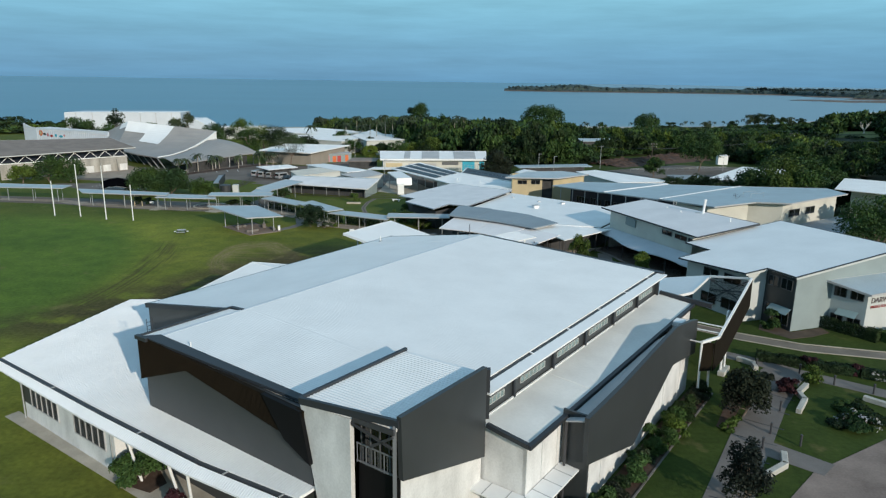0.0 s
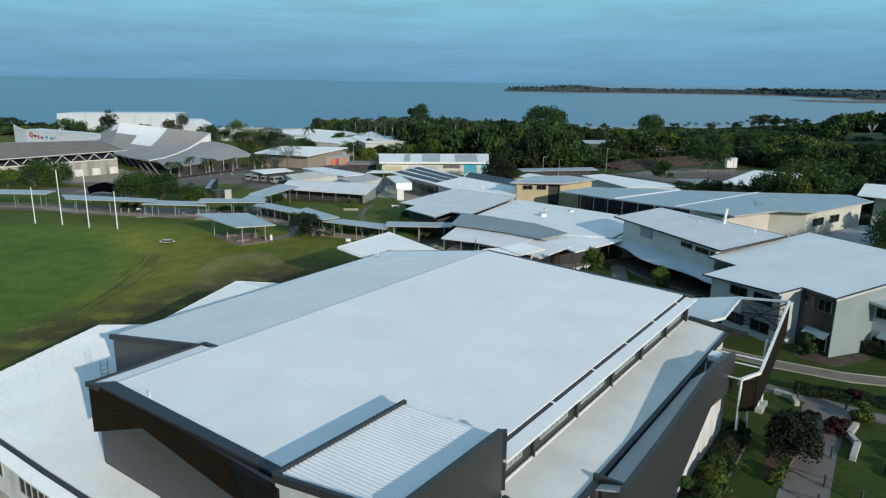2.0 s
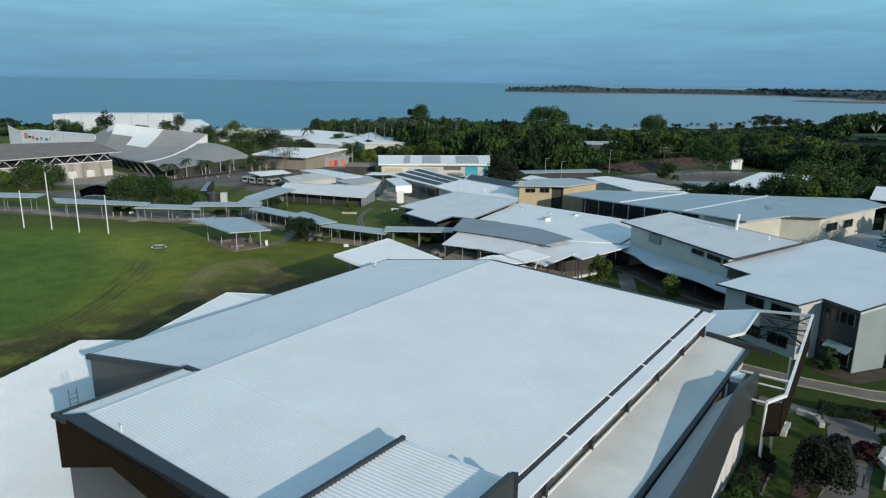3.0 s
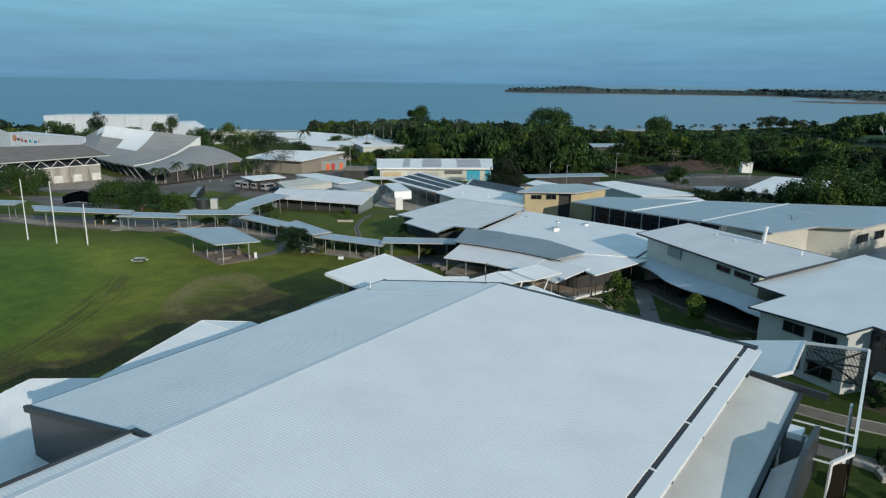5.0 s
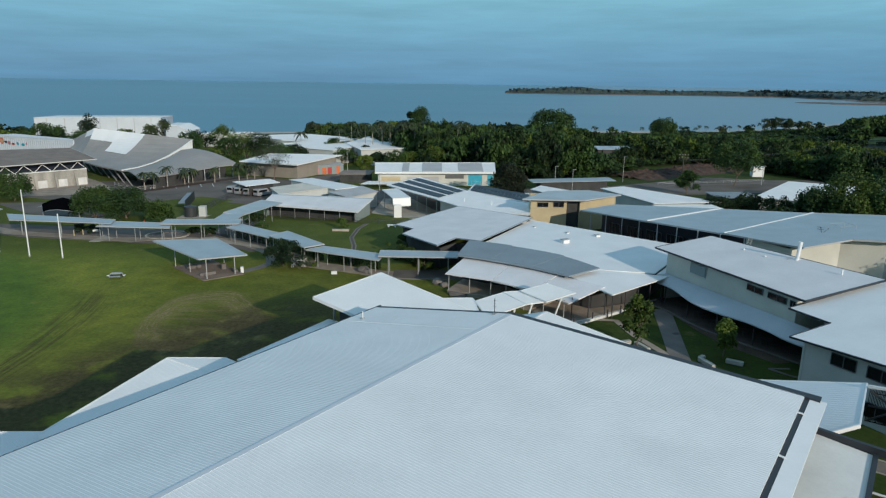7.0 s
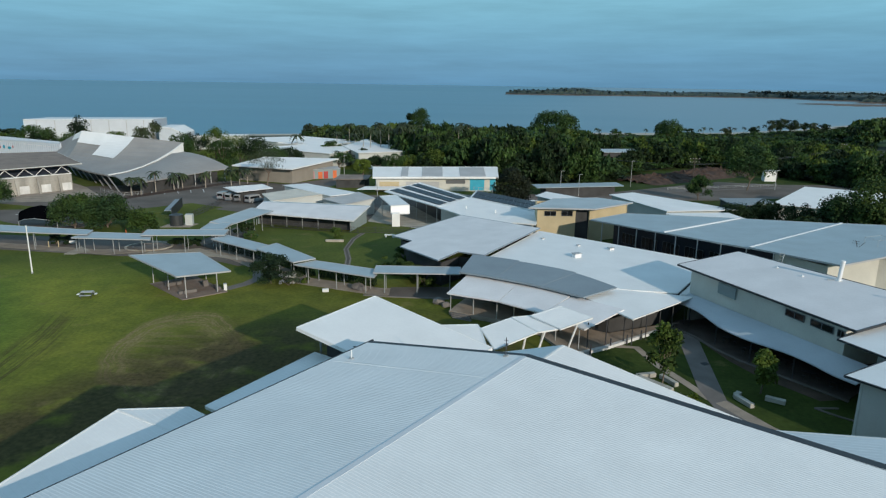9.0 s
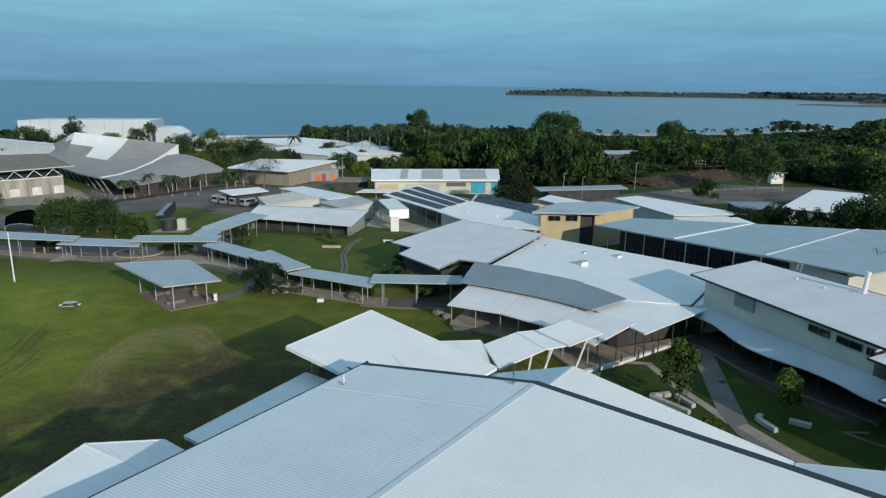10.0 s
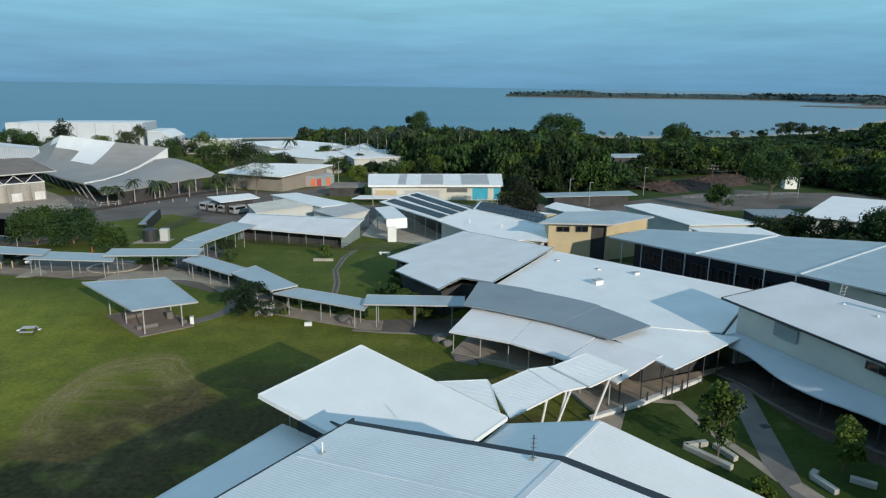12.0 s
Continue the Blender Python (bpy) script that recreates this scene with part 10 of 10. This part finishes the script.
# ---- garden and drive beside the hall ----
def build_garden():
    sheet("footpath", [(18.0, 41.0), (21.4, 40.4), (25.2, 47.4), (27.6, 51.2), (31.2, 57.2), (35.2, 63.0), (37.2, 65.2), (34.6, 67.6), (32.4, 65.8), (30.0, 61.0), (27.2, 56.2), (24.8, 52.8)], M_PATH, "grey concrete garden path with joints", "path", 0.03)
    ribbon("footpath", [(28.4, 70.6), (32.0, 68.4), (36.0, 65.2), (42.4, 60.8), (50.0, 56.2)], 2.0, M_PATH, "grey concrete garden path", "path", 0.034)
    sheet("footpath", [(26.4, 51.8), (30.8, 47.8), (29.2, 46.2), (25.2, 49.4)], M_PATH, "grey concrete cross path", "path", 0.038)
    sheet("driveway", [(28.6, 46.6), (37.3, 52.2), (44.0, 50.0), (48.0, 38.0), (36.0, 28.0), (24.0, 36.0), (25.4, 43.2)], M_DRIVE, "wide stained concrete driveway", "driveway", 0.03)
    ribbon("access_road", [(24.0, 84.0), (28.6, 78.8), (33.8, 75.2), (39.8, 72.3), (48.0, 70.6), (60.0, 70.0)], 1.9, M_ROADTAN, "narrow tan access road with pale kerbs", "road", 0.03)
    for off, lab in ((1.12, "pale concrete kerb of the access road"), (-1.12, "pale concrete kerb of the access road")):
        ribbon("kerb", [(24.0 + off * 0.7, 84.0 + off * 0.6), (28.6 + off * 0.6, 78.8 + off * 0.7), (33.8 + off * 0.45, 75.2 + off * 0.9), (39.8 + off * 0.3, 72.3 + off), (48.0 + off * 0.1, 70.6 + off), (60.0, 70.0 + off)], 0.14, M_PATHLT, lab, "kerb", 0.07)
    # joints across the path
    for k in range(9):
        f = k / 8
        a, b = Vector((19.5, 43.0)).lerp(Vector((33.6, 66.6)), f), Vector((22.2, 42.0)).lerp(Vector((36.2, 64.2)), f)
        if f < 0.95:
            sheet("path_joint", [tuple(a), tuple(b), (b.x + 0.05, b.y + 0.07), (a.x + 0.05, a.y + 0.07)], M_GUTTER, "dark saw-cut joint across the path", "joint", 0.042)
    for x, y in ((30.4, 56.6), (27.8, 52.4), (26.1, 49.9), (29.4, 50.5), (38.2, 62.6), (41.0, 60.8), (36.0, 65.1), (32.1, 66.2)):
        b = thing("garden_bollard", (x, y, 0), "short black bollard light beside the garden path", "bollard", "garden bollards")
        bm = bmesh.new()
        tube(bm, (x, y, 0), (x, y, 0.95), 0.09, 0.09, 10)
        part("bollard_post", bm, M_DARKPOST, b)
        bm = bmesh.new()
        tube(bm, (x, y, 0.95), (x, y, 1.05), 0.11, 0.1, 10)
        part("cap", bm, M_DARKPOST, b)
    for line in ([(35.1, 61.8), (33.6, 60.1), (33.5, 58.6), (31.9, 56.3)], [(27.3, 48.8), (26.7, 47.2), (24.6, 45.6)], [(39.4, 59.4), (40.7, 58.1), (42.0, 57.6)], [(30.9, 68.0), (32.0, 66.9), (31.8, 65.6)]):
        b = thing("curved_bench", (*line[0], 0), "cranked white concrete garden bench", "bench", "garden benches")
        for a, c in zip(line, line[1:]):
            bm = bmesh.new()
            d = (Vector(c) - Vector(a)).normalized() * 0.12
            beam(bm, (a[0] - d.x, a[1] - d.y, 0.48), (c[0] + d.x, c[1] + d.y, 0.48), 0.48, 0.48)
            bmesh.ops.bevel(bm, geom=bm.edges[:], offset=0.04, segments=1, affect="EDGES")
            part("bench_segment", bm, M_BENCH, b)
    sheet("garden_bed", [P(35.0, -13.6, 0)[:2], P(64, -13.6, 0)[:2], P(64, -11.6, 0)[:2], P(35.0, -11.6, 0)[:2]], M_MULCH, "dark mulched garden bed along the hall wall", "garden bed", 0.03)
    ribbon("bed_edging", [P(35, -11.5, 0)[:2], P(64, -11.5, 0)[:2]], 0.14, M_PATH, "pale concrete garden edging", "edging", 0.08)
    sheet("garden_bed", [(24.2, 52.6), (26.6, 56.4), (29.4, 60.8), (28.6, 61.4), (25.6, 57.0), (23.6, 53.4)], M_MULCH, "dark mulched strip beside the garden path", "garden bed", 0.034)
    sheet("garden_bed", [(37.0, 77.8), (39.6, 74.9), (42.4, 75.8), (45.2, 77.4), (44.9, 79.0), (40.6, 77.2), (38.6, 81.2)], M_EARTH, "red-brown garden bed against the school wall", "garden bed", 0.034)


def build_roof_details():
    for x, y, z, h in ((P(64.4, -53.6, 0)[0], P(64.4, -53.6, 0)[1], 8.58, 0.65), (P(68.4, -42.6, 0)[0], P(68.4, -42.6, 0)[1], 10.3, 1.3), (P(26.45, -38.1, 0)[0], P(26.45, -38.1, 0)[1], 10.25, 0.4)):
        m = thing("roof_mast", (x, y, z), "short white mast on the hall roof edge", "mast", "roof masts")
        bm = bmesh.new()
        tube(bm, (x, y, z - 0.1), (x, y, z + h), 0.05 if h < 1 else 0.03, 0.03 if h > 1 else 0.05, 8)
        part("mast_pole", bm, M_WHITE if h < 1 else M_DARKPOST, m)
        bm = bmesh.new()
        block(bm, (x, y, z - 0.1), (0.3, 0.3, 0.12), UDEG)
        part("base_plate", bm, M_POST, m)
        if h > 1:
            for k in range(3):
                bm = bmesh.new()
                beam(bm, (x - 0.14, y, z + 0.6 + k * 0.25), (x + 0.14, y, z + 0.6 + k * 0.25), 0.02, 0.02)
                part("aerial_arm", bm, M_DARKPOST, m)
    # cat ladder from the wing roof to the hall roof
    ld = thing("roof_ladder", P(26.2, -43.1, 8.4), "slim dark cat ladder on the hall wall", "ladder")
    for du in (0.0, 0.45):
        bm = bmesh.new()
        tube(bm, P(26.2 + du, -43.1, 8.4), P(26.2 + du, -43.1, 11.3), 0.025, None, 6)
        part("stile", bm, M_DARKPOST, ld)
    for k in range(9):
        bm = bmesh.new()
        tube(bm, P(26.2, -43.1, 8.6 + 0.3 * k), P(26.65, -43.1, 8.6 + 0.3 * k), 0.018, None, 5)
        part("rung", bm, M_DARKPOST, ld)
    # ladder hoops and whirly vents on other roofs
    for x, y, z in ((38.0, 120.6, 7.4),):
        ld = thing("roof_ladder", (x, y, z), "short pale access ladder between roofs", "ladder", "roof ladders")
        for du in (0.0, 0.5):
            bm = bmesh.new()
            tube(bm, (x + du, y, z - 0.3), (x + du + 0.5, y + 0.5, z + 1.0), 0.03, None, 5)
            part("stile", bm, M_GREYLT, ld)
        for k in range(4):
            f = (k + 0.7) / 4.6
            bm = bmesh.new()
            tube(bm, (x + 0.5 * f, y + 0.5 * f, z - 0.3 + 1.6 * f), (x + 0.5 + 0.5 * f, y + 0.5 * f, z - 0.3 + 1.6 * f), 0.022, None, 5)
            part("rung", bm, M_POST, ld)
    for x, y, z in ((4.0, 172.0, 3.3), (-2.0, 176.0, 3.3), (36.8, 111.5, 7.6), (41.8, 103.0, 8.2), (35.5, 115.0, 7.6)):
        v = thing("roof_vent", (x, y, z - 0.05), "small white roof vent pipe", "vent", "vent pipes")
        bm = bmesh.new()
        tube(bm, (x, y, z - 0.1), (x, y, z + 0.5), 0.1, 0.1, 8)
        part("pipe", bm, M_ROOF, v)
        bm = bmesh.new()
        tube(bm, (x, y, z + 0.5), (x, y, z + 0.62), 0.2, 0.05, 8)
        part("cowl", bm, M_ROOF, v)


build_oval_things()
build_tank()
build_yard()
build_courtyard()
build_garden()
build_roof_details()
